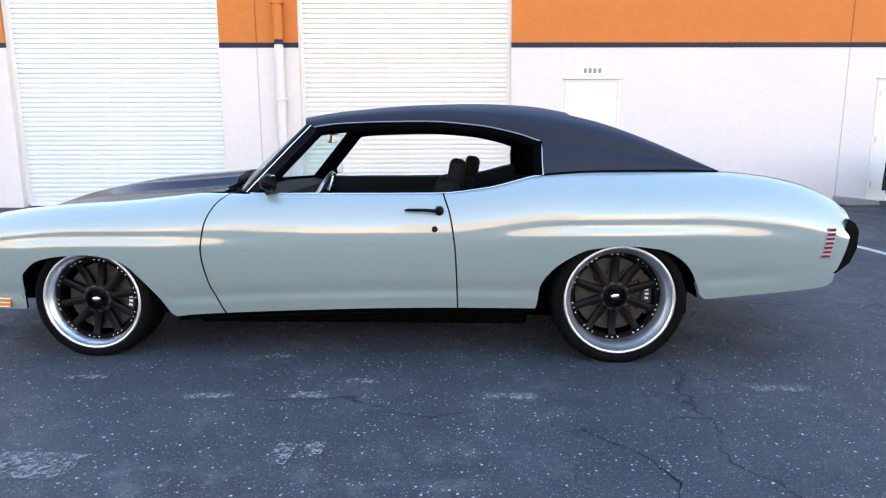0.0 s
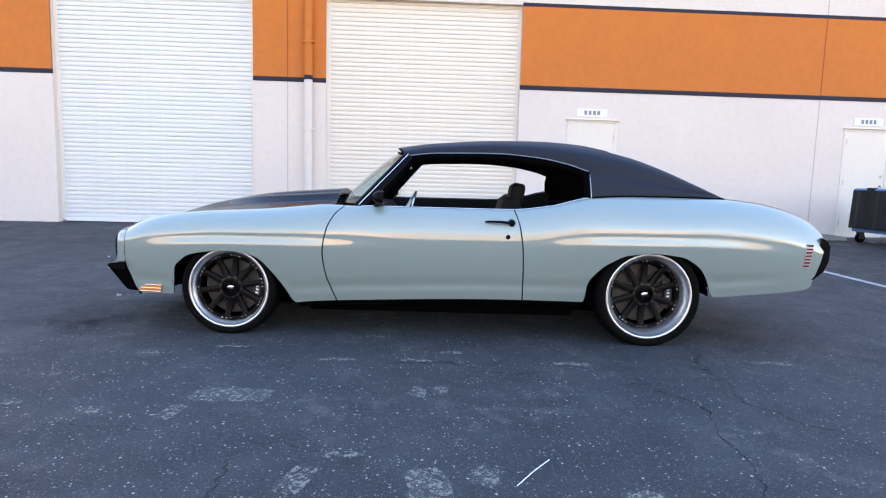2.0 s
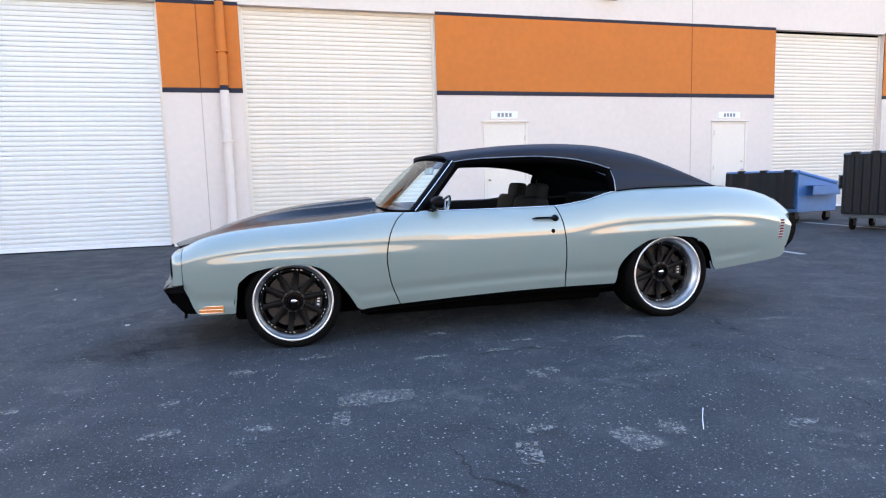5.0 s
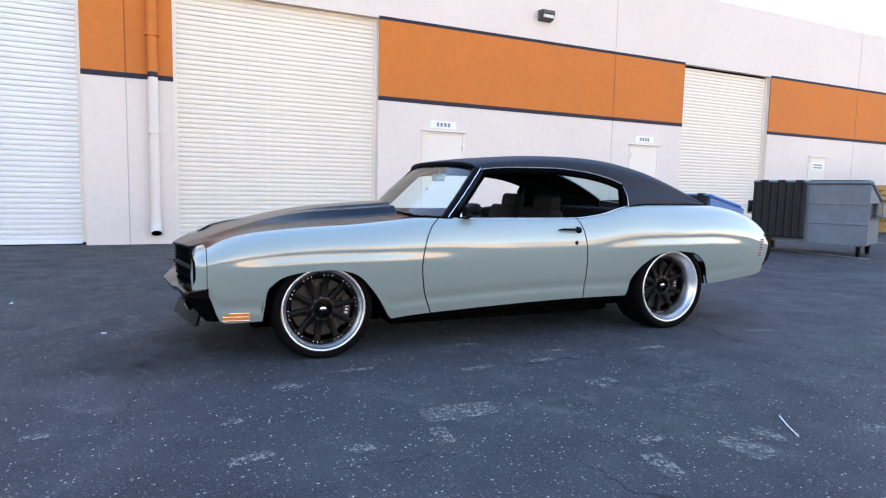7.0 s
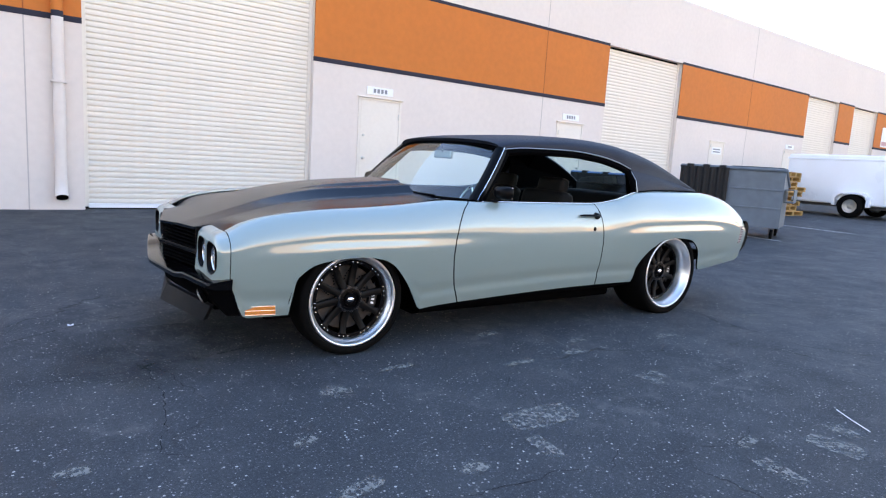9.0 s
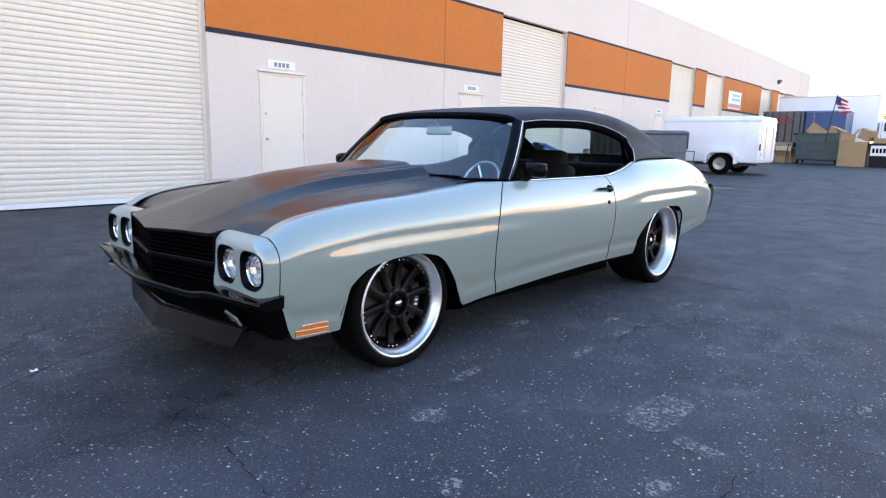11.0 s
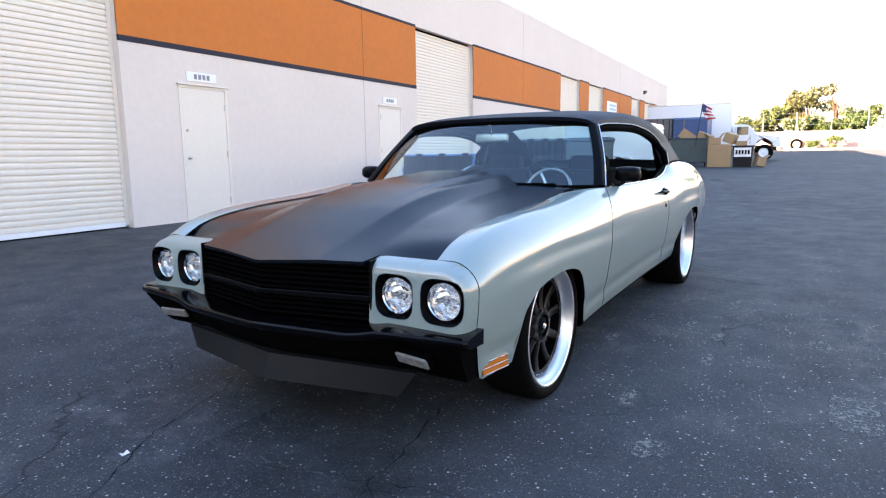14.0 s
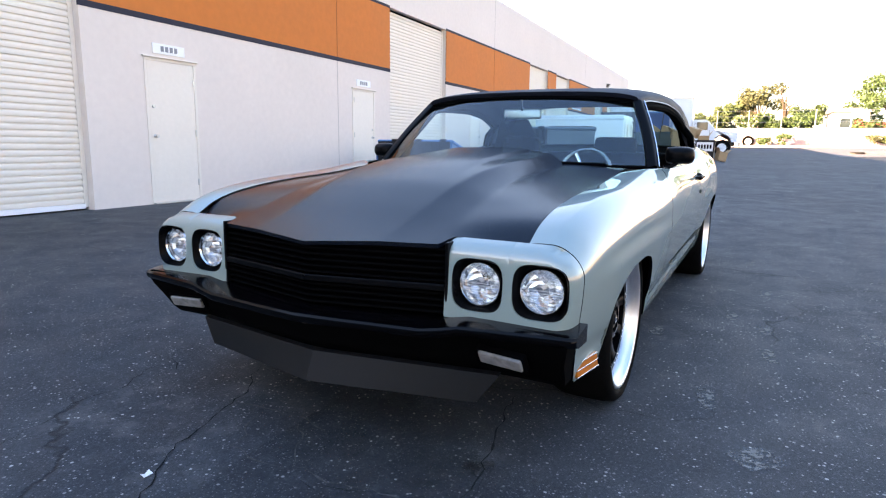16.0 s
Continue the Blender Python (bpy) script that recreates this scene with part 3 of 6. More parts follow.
def crack(points, width, seed):
    """A forked open crack along the asphalt."""
    rng = np.random.default_rng(seed)
    bm = bmesh.new()
    line = []
    for (x0, y0), (x1, y1) in zip(points, points[1:]):
        n = max(3, int(math.hypot(x1 - x0, y1 - y0) / 0.035))
        for i in range(n):
            t = i / n
            line.append(Vector((x0 + (x1 - x0) * t, y0 + (y1 - y0) * t, 0)))
    rows = []
    drift = Vector((0, 0, 0))
    for i, p in enumerate(line):
        d = (line[min(i + 1, len(line) - 1)] - line[max(i - 1, 0)]).normalized()
        side = Vector((-d.y, d.x, 0))
        drift = drift * 0.9 + side * rng.normal() * 0.011
        w = width * (0.25 + rng.uniform(0, 1) ** 2) * math.sin(math.pi * (i + 0.5) / len(line)) ** 0.4
        q = p + drift
        rows.append([q + side * w + Vector((0, 0, ground_z(q.x, q.y) + 0.0025)), q - side * w + Vector((0, 0, ground_z(q.x, q.y) + 0.0025))])
    grid(bm, rows)
    return solid("asphalt_crack", bm, CRACK, "thin dark open crack in the asphalt", "crack", "asphalt cracks", "structure")


CRACKS = (([(2.62, -1.9), (2.75, -2.06), (2.88, -2.27), (2.90, -2.38), (2.83, -2.67), (2.84, -2.79), (2.79, -2.97), (2.70, -3.3)], 0.007),
          ([(-2.0, -0.35), (-1.27, 0.06), (-1.12, 0.13), (-0.93, 0.22), (-0.74, 0.295), (-0.61, 0.31), (-0.2, 0.5)], 0.007),
          ([(-1.0, -0.83), (-0.82, -0.765), (-0.58, -0.72), (-0.36, -0.67), (0.0, -0.62)], 0.008),
          ([(-0.90, -0.2), (-0.92, -0.5), (-0.84, -1.06), (-0.97, -1.77), (-0.81, -1.96)], 0.004),
          ([(-0.91, -0.36), (-0.80, -0.94), (-0.725, -1.38)], 0.005),
          ([(-0.46, -2.49), (-0.28, -2.56), (-0.14, -2.62), (0.2, -2.60), (0.40, -2.72), (0.52, -2.64), (0.68, -2.56)], 0.003),
          ([(0.787, -2.75), (1.11, -2.86), (1.4, -2.82)], 0.003),
          ([(4.78, -1.2), (4.74, -1.67), (4.72, -2.2), (4.82, -2.8)], 0.007),
          ([(0.83, -1.71), (0.67, -1.86), (0.70, -2.03), (0.60, -2.2)], 0.003),
          ([(-1.45, -0.75), (-1.03, -0.83), (-0.6, -0.75)], 0.004),
          ([(-1.4, 0.65), (-1.18, 0.73), (-0.97, 0.81), (-0.39, 0.86)], 0.004),
          ([(-0.45, 0.78), (-0.37, 0.87), (-0.28, 1.0)], 0.006))
for i, (pts, w) in enumerate(CRACKS):
    crack(pts, w * 0.6, 300 + i)
SCUFF = surface("pale_filled_crack", (0.085, 0.083, 0.08), 0.85, vary=0.6, scale=22, fine=90, bump=0.2, spec=0.1)
for i, pts in enumerate(([(-0.60, 0.30), (-0.58, 0.25), (-0.566, 0.12), (-0.62, 0.0)], [(-0.515, 0.035), (-0.60, -0.08), (-0.687, -0.20)], [(-0.62, 0.0), (-0.88, -0.2), (-0.90, -0.39), (-0.89, -0.53), (-0.95, -0.8)],
                         [(-0.62, 0.15), (-0.85, 0.05), (-0.88, -0.2)], [(-0.5, 0.16), (-0.515, 0.035)])):
    o = crack(pts, 0.0045, 360 + i)
    o.data.materials[0] = SCUFF
    tagged(o, "pale filled crack line in the asphalt", "crack", "asphalt cracks", "structure")
st = thing("stick", "thin pale stick lying on the asphalt", "stick", pose(1.915, -3.015, 0.006, 0, 0, 52))
part("shaft", tube(bmesh.new(), [(-0.132, 0, 0), (0.0, 0.004, 0.0), (0.132, 0, 0)], 0.0022, 6), SIGN_WHITE, st)
for i, (x, y) in enumerate(((-1.118, 0.152), (-1.9, 1.6), (-2.3, 2.4))):
    st = thing("paper_scrap", "small white paper scrap on the asphalt", "litter", pose(x, y, ground_z(x, y) + 0.004, 0, 0, 40 * i), "paper scraps")
    bm = bmesh.new()
    grid(bm, [[(a * 0.016, b * 0.009, 0.004 * abs(a) * (1 + b)) for a in (-1, 0, 1)] for b in (-1, 0, 1)])
    part("scrap", bm, SIGN_WHITE, st)

# ---- the car: u runs from the front axle to the rear, v across, z up ----
CAR = thing("car", "silver-green seventies two-door muscle coupe with black hood and vinyl roof", "car", pose(0.221, -0.137, 0, 0.25, 0, -2.5) @ pose(0, 0, -0.006))

plan = smooth_curve([(-0.80, 0.87), (-0.70, 0.903), (-0.5, 0.924), (-0.2, 0.94), (0.1, 0.948), (0.5, 0.956), (1.2, 0.962), (2.0, 0.963), (2.5, 0.972), (2.9, 0.974), (3.4, 0.948), (3.8, 0.905), (4.05, 0.862), (4.2, 0.81)])
crest_z = smooth_curve([(-0.80, 0.685), (-0.70, 0.724), (-0.6, 0.776), (-0.475, 0.810), (-0.29, 0.836), (-0.1, 0.852), (0.08, 0.862), (0.27, 0.876), (0.46, 0.895), (0.66, 0.914), (0.9, 0.910), (1.4, 0.910), (1.9, 0.912), (2.16, 0.940), (2.44, 1.004), (2.7, 1.020), (3.0, 1.022), (3.38, 1.019), (3.6, 1.000), (3.8, 0.962), (4.0, 0.888), (4.08, 0.832), (4.18, 0.755)])
crest_v = smooth_curve([(-0.80, 0.79), (-0.70, 0.80), (-0.4, 0.815), (0.1, 0.82), (0.5, 0.825), (0.66, 0.835), (0.85, 0.868), (1.0, 0.874), (1.9, 0.878), (2.2, 0.868), (2.44, 0.842), (2.8, 0.80), (3.4, 0.745), (3.8, 0.71), (4.18, 0.68)])
low_z = smooth_curve([(-0.80, 0.49), (-0.72, 0.482), (-0.70, 0.47), (-0.625, 0.285), (-0.60, 0.272), (-0.372, 0.276), (-0.366, 0.31), (-0.363, 0.436), (-0.32, 0.510), (-0.25, 0.556), (-0.12, 0.582), (0.02, 0.590), (0.16, 0.570), (0.23, 0.534), (0.30, 0.460), (0.365, 0.376), (0.462, 0.238), (0.47, 0.240), (0.73, 0.262), (2.0, 0.302), (2.415, 0.300), (2.424, 0.32), (2.436, 0.42), (2.49, 0.511), (2.58, 0.584), (2.69, 0.634), (2.87, 0.650), (3.04, 0.634), (3.158, 0.578), (3.236, 0.485), (3.274, 0.392), (3.29, 0.356), (3.555, 0.376), (3.83, 0.398), (3.95, 0.415), (4.06, 0.49), (4.18, 0.54)])
waist_z = smooth_curve([(-0.8, 0.61), (-0.5, 0.67), (0.0, 0.712), (0.7, 0.715), (1.3, 0.695), (1.9, 0.70), (2.5, 0.775), (3.2, 0.785), (3.7, 0.745), (4.2, 0.62)])
ledge_z = smooth_curve([(-0.8, 0.58), (-0.5, 0.635), (0.0, 0.662), (1.4, 0.668), (2.0, 0.69), (2.6, 0.728), (3.2, 0.732), (3.7, 0.70), (4.2, 0.6)])


HOOD_V = 0.718


def swell(u, z):
    """The bulge over each wheel, which ends in a soft ledge on the flank."""
    front = ease((u + 0.75) / 0.5) * (1 - ease((u - 0.3) / 1.0))
    rear = ease((u - 1.9) / 0.75) * (1 - ease((u - 3.25) / 0.75))
    return 0.0125 * max(front, rear) * (1 - ease((z - ledge_z(u) + 0.036) / 0.072))


sill_z = smooth_curve([(-0.7, 0.27), (0.46, 0.240), (0.73, 0.262), (2.0, 0.302), (2.42, 0.30), (3.29, 0.356), (3.83, 0.398), (4.2, 0.43)])


def rocker(u, z):
    """A soft crease above the lower edge: tucked in over it, flared below."""
    h = z - sill_z(u)
    return (0.007 * ease((0.105 - h) / 0.05) - 0.006 * ease((0.17 - h) / 0.065)) * (1 - ease((u - 3.5) / 0.35))


def ease(x):
    x = min(max(x, 0.0), 1.0)
    return x * x * (3 - 2 * x)


def side_point(u, r, lo=None):
    """Outer skin: r from 0 at the lower edge over the waist to 1 at the crest; v is positive."""
    z0, zc, zt, p, vt = (low_z(u) if lo is None else lo), waist_z(u), crest_z(u), plan(u), crest_v(u)
    share = 0.45
    if r < share:
        z = z0 + (zc - z0) * (r / share)
        d = max(0.0, (zc - z) / 0.40)
        return Vector((u, p - 0.062 * d ** 1.7 + swell(u, z) + rocker(u, z), z))
    a = (r - share) / (1 - share) * math.pi / 2
    z = zc + (zt - zc) * math.sin(a) ** 1.12
    return Vector((u, vt + (p - vt) * math.cos(a) ** 1.15 + swell(u, z), z))


def skin_v(u, z):
    """Half width of the skin at a height."""
    lo, hi = 0.0, 1.0
    for _ in range(30):
        mid = (lo + hi) / 2
        lo, hi = (mid, hi) if side_point(u, mid).z < z else (lo, mid)
    return side_point(u, lo).y


door_front = smooth_curve([(0.24, 0.748), (0.30, 0.722), (0.45, 0.668), (0.60, 0.648), (0.75, 0.672), (0.86, 0.728), (0.92, 0.80)])
door_rear = smooth_curve([(0.28, 2.004), (0.60, 1.992), (0.80, 1.965), (0.92, 1.925)])


def side_panel(name, left, right, cols, label="", inner=(), rows=84, gap=0.0042):
    """One panel of the skin between two cut lines u(z), on both sides of the car."""
    pts = []
    for i in range(rows + 1):
        row = []
        r = i / rows
        for s in cols:
            u = left(0.6) * (1 - s) + right(0.6) * s
            for _ in range(9):
                p = side_point(u, r)
                u = (left(p.z) + gap) * (1 - s) + (right(p.z) - gap) * s
            row.append(side_point(u, r))
        pts.append(row)
    # the fender's crown falls off again towards the hood
    for t in inner:
        row = []
        for p in pts[rows]:
            v1 = HOOD_V + 0.0075 if p.x < 0.5 else HOOD_V + 0.0075 + (p.y - HOOD_V - 0.0075) * ease((p.x - 0.5) / 0.22)
            row.append(Vector((p.x, p.y + (v1 - p.y) * t, p.z - 0.008 * t ** 1.6)))
        pts.append(row)
    for mirror in (-1, 1):
        bm = bmesh.new()
        grid(bm, [[(p.x, p.y * mirror, p.z) for p in row] for row in pts], flip=mirror > 0)
        # folded edges
        def rim(line, inner):
            grid(bm, [line, inner], flip=mirror > 0)
        bm.faces.ensure_lookup_table()
        painted = len(bm.faces)
        for col in (0, -1):
            a = [(row[col].x, row[col].y * mirror, row[col].z) for row in pts]
            grid(bm, [a, [(x, y - mirror * 0.03, z) for x, y, z in a]])
        a = [(p.x, p.y * mirror, p.z) for p in pts[0]]
        b = [(p.x, (p.y - 0.014) * mirror, p.z + 0.002) for p in pts[0]]
        grid(bm, [a, b])
        bm.faces.ensure_lookup_table()
        for k in range(painted, len(bm.faces)):
            bm.faces[k].material_index = 1
        part(name, bm, [PAINT, MATTE], CAR, label, smooth=True, angle=45)


def spaced(a, b, n):
    return [a + (b - a) * i / n for i in range(n + 1)]


NOSE = -0.70
tail_cut = smooth_curve([(0.45, 4.00), (0.50, 4.01), (0.60, 4.04), (0.76, 4.075), (0.82, 4.09)])
side_panel("front_fender", lambda z: NOSE, door_front, [(u - NOSE) / (0.648 - NOSE) for u in sorted(set(spaced(NOSE, -0.38, 14) + spaced(-0.374, -0.355, 8) + spaced(-0.35, 0.47, 46) + spaced(0.48, 0.648, 8)))], inner=(0.2, 0.4, 0.6, 0.8, 0.95, 1.0))
side_panel("door", door_front, door_rear, spaced(0, 1, 40))
side_panel("quarter_panel", door_rear, tail_cut, [(u - 1.992) / (4.04 - 1.992) for u in sorted(set(spaced(1.992, 2.405, 14) + spaced(2.41, 2.44, 8) + spaced(2.45, 3.30, 48) + spaced(3.33, 4.04, 30)))])

RUSTY = surface("exhaust_steel", (0.05, 0.045, 0.04), 0.6, 0.5)
# black sill, dark pan and inner arches
for s in (-1, 1):
    bm = bmesh.new()
    rows = []
    for u in spaced(0.47, 2.42, 20):
        z = low_z(u)
        v = side_point(u, 0).y
        rows.append([(u, s * (v - 0.004), z + 0.004), (u, s * (v - 0.02), z - 0.028), (u, s * (v - 0.09), z - 0.05), (u, s * 0.6, z - 0.05)])
    grid(bm, rows, flip=s < 0)
    part("sill", bm, MATTE, CAR, "black rocker sill", smooth=True)
    part("arch_liner", boxes((-0.60, 0.50, s * 0.60 - 0.01, s * 0.60 + 0.01, 0.29, 0.68)), MATTE, CAR)
    part("arch_liner", boxes((2.42, 3.3, s * 0.58 - 0.01, s * 0.58 + 0.01, 0.33, 0.92)), MATTE, CAR)
    for c, r0, w in ((0.0, 0.40, 0.60), (2.855, 0.43, 0.58)):
        bm = bmesh.new()
        rows = []
        for a in spaced(8, 172, 24):
            x, z = c + r0 * math.cos(radians(a)), 0.30 + min(r0, 0.40) * math.sin(radians(a))
            rows.append([(x, s * w, z), (x, s * (0.88 if c > 1 else 0.82), min(z, 0.66 if c > 1 else 0.61))])
        grid(bm, rows)
        part("wheel_well", bm, MATTE, CAR, smooth=True)
part("underbody", boxes((-0.42, 0.50, -0.57, 0.57, 0.16, 0.45), (0.50, 2.40, -0.71, 0.71, 0.15, 0.45), (2.40, 3.35, -0.57, 0.57, 0.16, 0.45), (3.35, 3.95, -0.55, 0.55, 0.36, 0.45), bevel=0.03), MATTE, CAR)
part("exhaust_pipe", tube(bmesh.new(), [(1.0, -0.45, 0.20), (2.2, -0.45, 0.22)], 0.035), RUSTY, CAR, smooth=True)


# hood with a cowl bulge
def hood_front(v):
    return -0.885 + 0.105 * min(abs(v) / 0.48, 1.0) + 0.075 * ease((abs(v) - 0.455) / 0.03)


hood_mid = smooth_curve([(-0.885, 0.684), (-0.70, 0.732), (-0.5, 0.788), (-0.3, 0.836), (0.0, 0.876), (0.3, 0.897), (0.70, 0.928)])


def flat_ramp(x):
    """A firm slope with rounded ends."""
    x = min(max(x, 0.0), 1.0)
    r = 0.16
    if x < r:
        return x * x / (2 * r) / (1 - r)
    if x > 1 - r:
        return 1 - (1 - x) ** 2 / (2 * r) / (1 - r)
    return (x - r / 2) / (1 - r)


def hood_point(v, s):
    e = HOOD_V + 0.006 * s
    a = abs(v) / HOOD_V
    u0, u1 = hood_front(v), 0.70 - 0.06 * (1 - a * a)
    u = u0 + (u1 - u0) * s
    edge = crest_z(max(u, -0.70)) - 0.009 * (1 - ease((u - 0.4) / 0.25)) - 0.004 - 0.02 * ease((-0.55 - u) / 0.15)
    w = ease((a - 0.58) / 0.42)
    z = hood_mid(u) * (1 - w) + edge * w
    # bulge: wide step from the lip, a narrower crest that rises to the scoop
    grow = ease((u + 0.86) / 1.0)
    back = ease((u + 0.85) / 1.3)
    half, foot = 0.25 + 0.08 * back, 0.465 - 0.05 * back
    z += (0.052 + 0.012 * (1 - (v / 0.36) ** 2)) * (0.15 + 0.85 * grow) * (1 - flat_ramp((abs(v) - half) / (foot - half)))
    rise = ease((u + 0.25) / 0.6)
    z += 0.016 * rise * (1 - flat_ramp((abs(v) - 0.20) / 0.038))
    return Vector((u, v * e / HOOD_V, z))


bm = bmesh.new()
vs = sorted(set([round(v, 4) for v in spaced(-HOOD_V, HOOD_V, 240)]))
rows = [[hood_point(v, s) for v in vs] for s in spaced(0, 1, 70)]
grid(bm, rows, flip=True)
lip = [p - Vector((0.006, 0, 0.0)) for p in rows[0]]
grid(bm, [rows[0], [p + Vector((0.004, 0, -0.014)) for p in rows[0]]])
grid(bm, [[r[0] for r in rows], [r[0] + Vector((0, 0.004, -0.03)) for r in rows]])
grid(bm, [[r[-1] for r in rows], [r[-1] + Vector((0, -0.004, -0.03)) for r in rows]], flip=True)
grid(bm, [rows[-1], [p + Vector((-0.005, 0, -0.05)) for p in rows[-1]]], flip=True)
part("hood", bm, HOOD_BLACK, CAR, "satin black hood with raised cowl bulge", smooth=True, angle=40)
part("engine_bay", boxes((-0.70, 0.60, -0.6, 0.6, 0.45, 0.66)), MATTE, CAR)
# cowl with vents, wipers
bm = bmesh.new()
rows = []
for v in spaced(-0.80, 0.80, 24):
    a = abs(v) / 0.8
    rows.append([(0.60 + 0.14 * a * a - 0.02, v, 0.893), (0.72 + 0.20 * a * a, v, 0.897 - 0.005 * a)])
grid(bm, rows, flip=False)
part("cowl_panel", bm, SATIN, CAR)
for v0, v1 in ((-0.62, -0.12), (-0.05, 0.42)):
    part("wiper", tube(bmesh.new(), [(0.70, v0, 0.925), (0.66, (v0 + v1) / 2, 0.93), (0.665, v1, 0.925)], 0.008, 8), MATTE, CAR)

# ---- roof in black vinyl ----
rail_v = smooth_curve([(1.08, 0.665), (1.3, 0.682), (1.8, 0.714), (2.2, 0.742), (2.44, 0.762), (2.75, 0.758), (3.0, 0.748), (3.39, 0.738)])
rail_z = smooth_curve([(1.08, 1.235), (1.18, 1.258), (1.4, 1.283), (1.8, 1.290), (2.1, 1.268), (2.325, 1.222), (2.44, 1.185), (2.75, 1.145), (3.0, 1.10), (3.39, 1.024)])
roof_z = smooth_curve([(1.02, 1.292), (1.15, 1.325), (1.4, 1.368), (1.8, 1.400), (2.1, 1.406), (2.4, 1.394), (2.62, 1.358), (2.75, 1.32)])


def roof_row(u, n=34):
    rv, rz, cz = rail_v(u), rail_z(u), roof_z(u)
    out = []
    for k in range(n + 1):
        a = k / n * math.pi / 2
        out.append(Vector((u, rv * math.cos(a) ** 0.7, rz + (cz - rz) * math.sin(a) ** 0.55)))
    return out


def header_shift(p):
    """The front edge bows forward in the middle."""
    return Vector((p.x - 0.085 * (1 - (p.y / 0.68) ** 2) * ease((1.6 - p.x) / 0.45), p.y, p.z))


def full_row(half):
    return [Vector((p.x, -p.y, p.z)) for p in half] + [p for p in half[-2::-1]]


bm = bmesh.new()
rows = [[header_shift(p) for p in full_row(roof_row(u))] for u in spaced(1.165, 2.45, 36)]
grid(bm, rows, flip=True)
grid(bm, [rows[0], [p + Vector((0.02, 0, -0.022)) for p in rows[0]]])
# behind the side windows the skin goes down to the quarter panel
back = []
for u in spaced(2.45, 2.62, 8):
    half = roof_row(u)
    b = Vector((u, crest_v(u) + 0.004, crest_z(u) + 0.003))
    low = [b.lerp(half[0], k / 10) + Vector((0, 0.012 * math.sin(math.pi * k / 10), 0)) for k in range(10)]
    back.append(full_row(low + half))
grid(bm, back, flip=True)
sail_v = smooth_curve([(2.62, 0.608), (2.75, 0.616), (2.98, 0.64), (3.18, 0.668), (3.39, 0.715)])
sail_z = smooth_curve([(2.62, 1.323), (2.75, 1.292), (2.98, 1.213), (3.18, 1.128), (3.39, 1.030)])
for s in (-1, 1):
    rows = []
    for u in spaced(2.62, 3.39, 26):
        b = Vector((u, crest_v(u) + 0.004, crest_z(u) + 0.003))
        r = Vector((u, rail_v(u), rail_z(u)))
        t = Vector((u, sail_v(u), sail_z(u)))
        if r.z > t.z - 0.01:
            r.z = t.z - 0.01
        line = [b.lerp(r, k / 10) + Vector((0, 0.012 * math.sin(math.pi * k / 10), 0)) for k in range(10)]
        for k in range(9):
            a = k / 8 * math.pi / 2
            a = a * 0.4777
            c0 = math.cos(0.7504) ** 0.7
            line.append(Vector((u, t.y + (r.y - t.y) * (math.cos(a) ** 0.7 - c0) / (1 - c0), r.z + (t.z - r.z) * (math.sin(a) / math.sin(0.7504)) ** 0.55)))
        rows.append([Vector((p.x, p.y * s, p.z)) for p in line])
    grid(bm, rows, flip=s < 0)
    grid(bm, [[r[-1] for r in rows], [r[-1] + Vector((0, -0.02 * s, -0.02)) for r in rows]], flip=s < 0)
    grid(bm, [[p for p in back[0][:0]] or [Vector((2.45, s * p.y, p.z)) for p in ([Vector((0, crest_v(2.45), crest_z(2.45))), Vector((0, rail_v(2.45), rail_z(2.45)))])],
              [Vector((2.45, s * (crest_v(2.45) - 0.05), crest_z(2.45))), Vector((2.45, s * (rail_v(2.45) - 0.05), rail_z(2.45)))]], flip=s < 0)
part("roof", bm, VINYL, CAR, "black grained vinyl roof", smooth=True, angle=50)
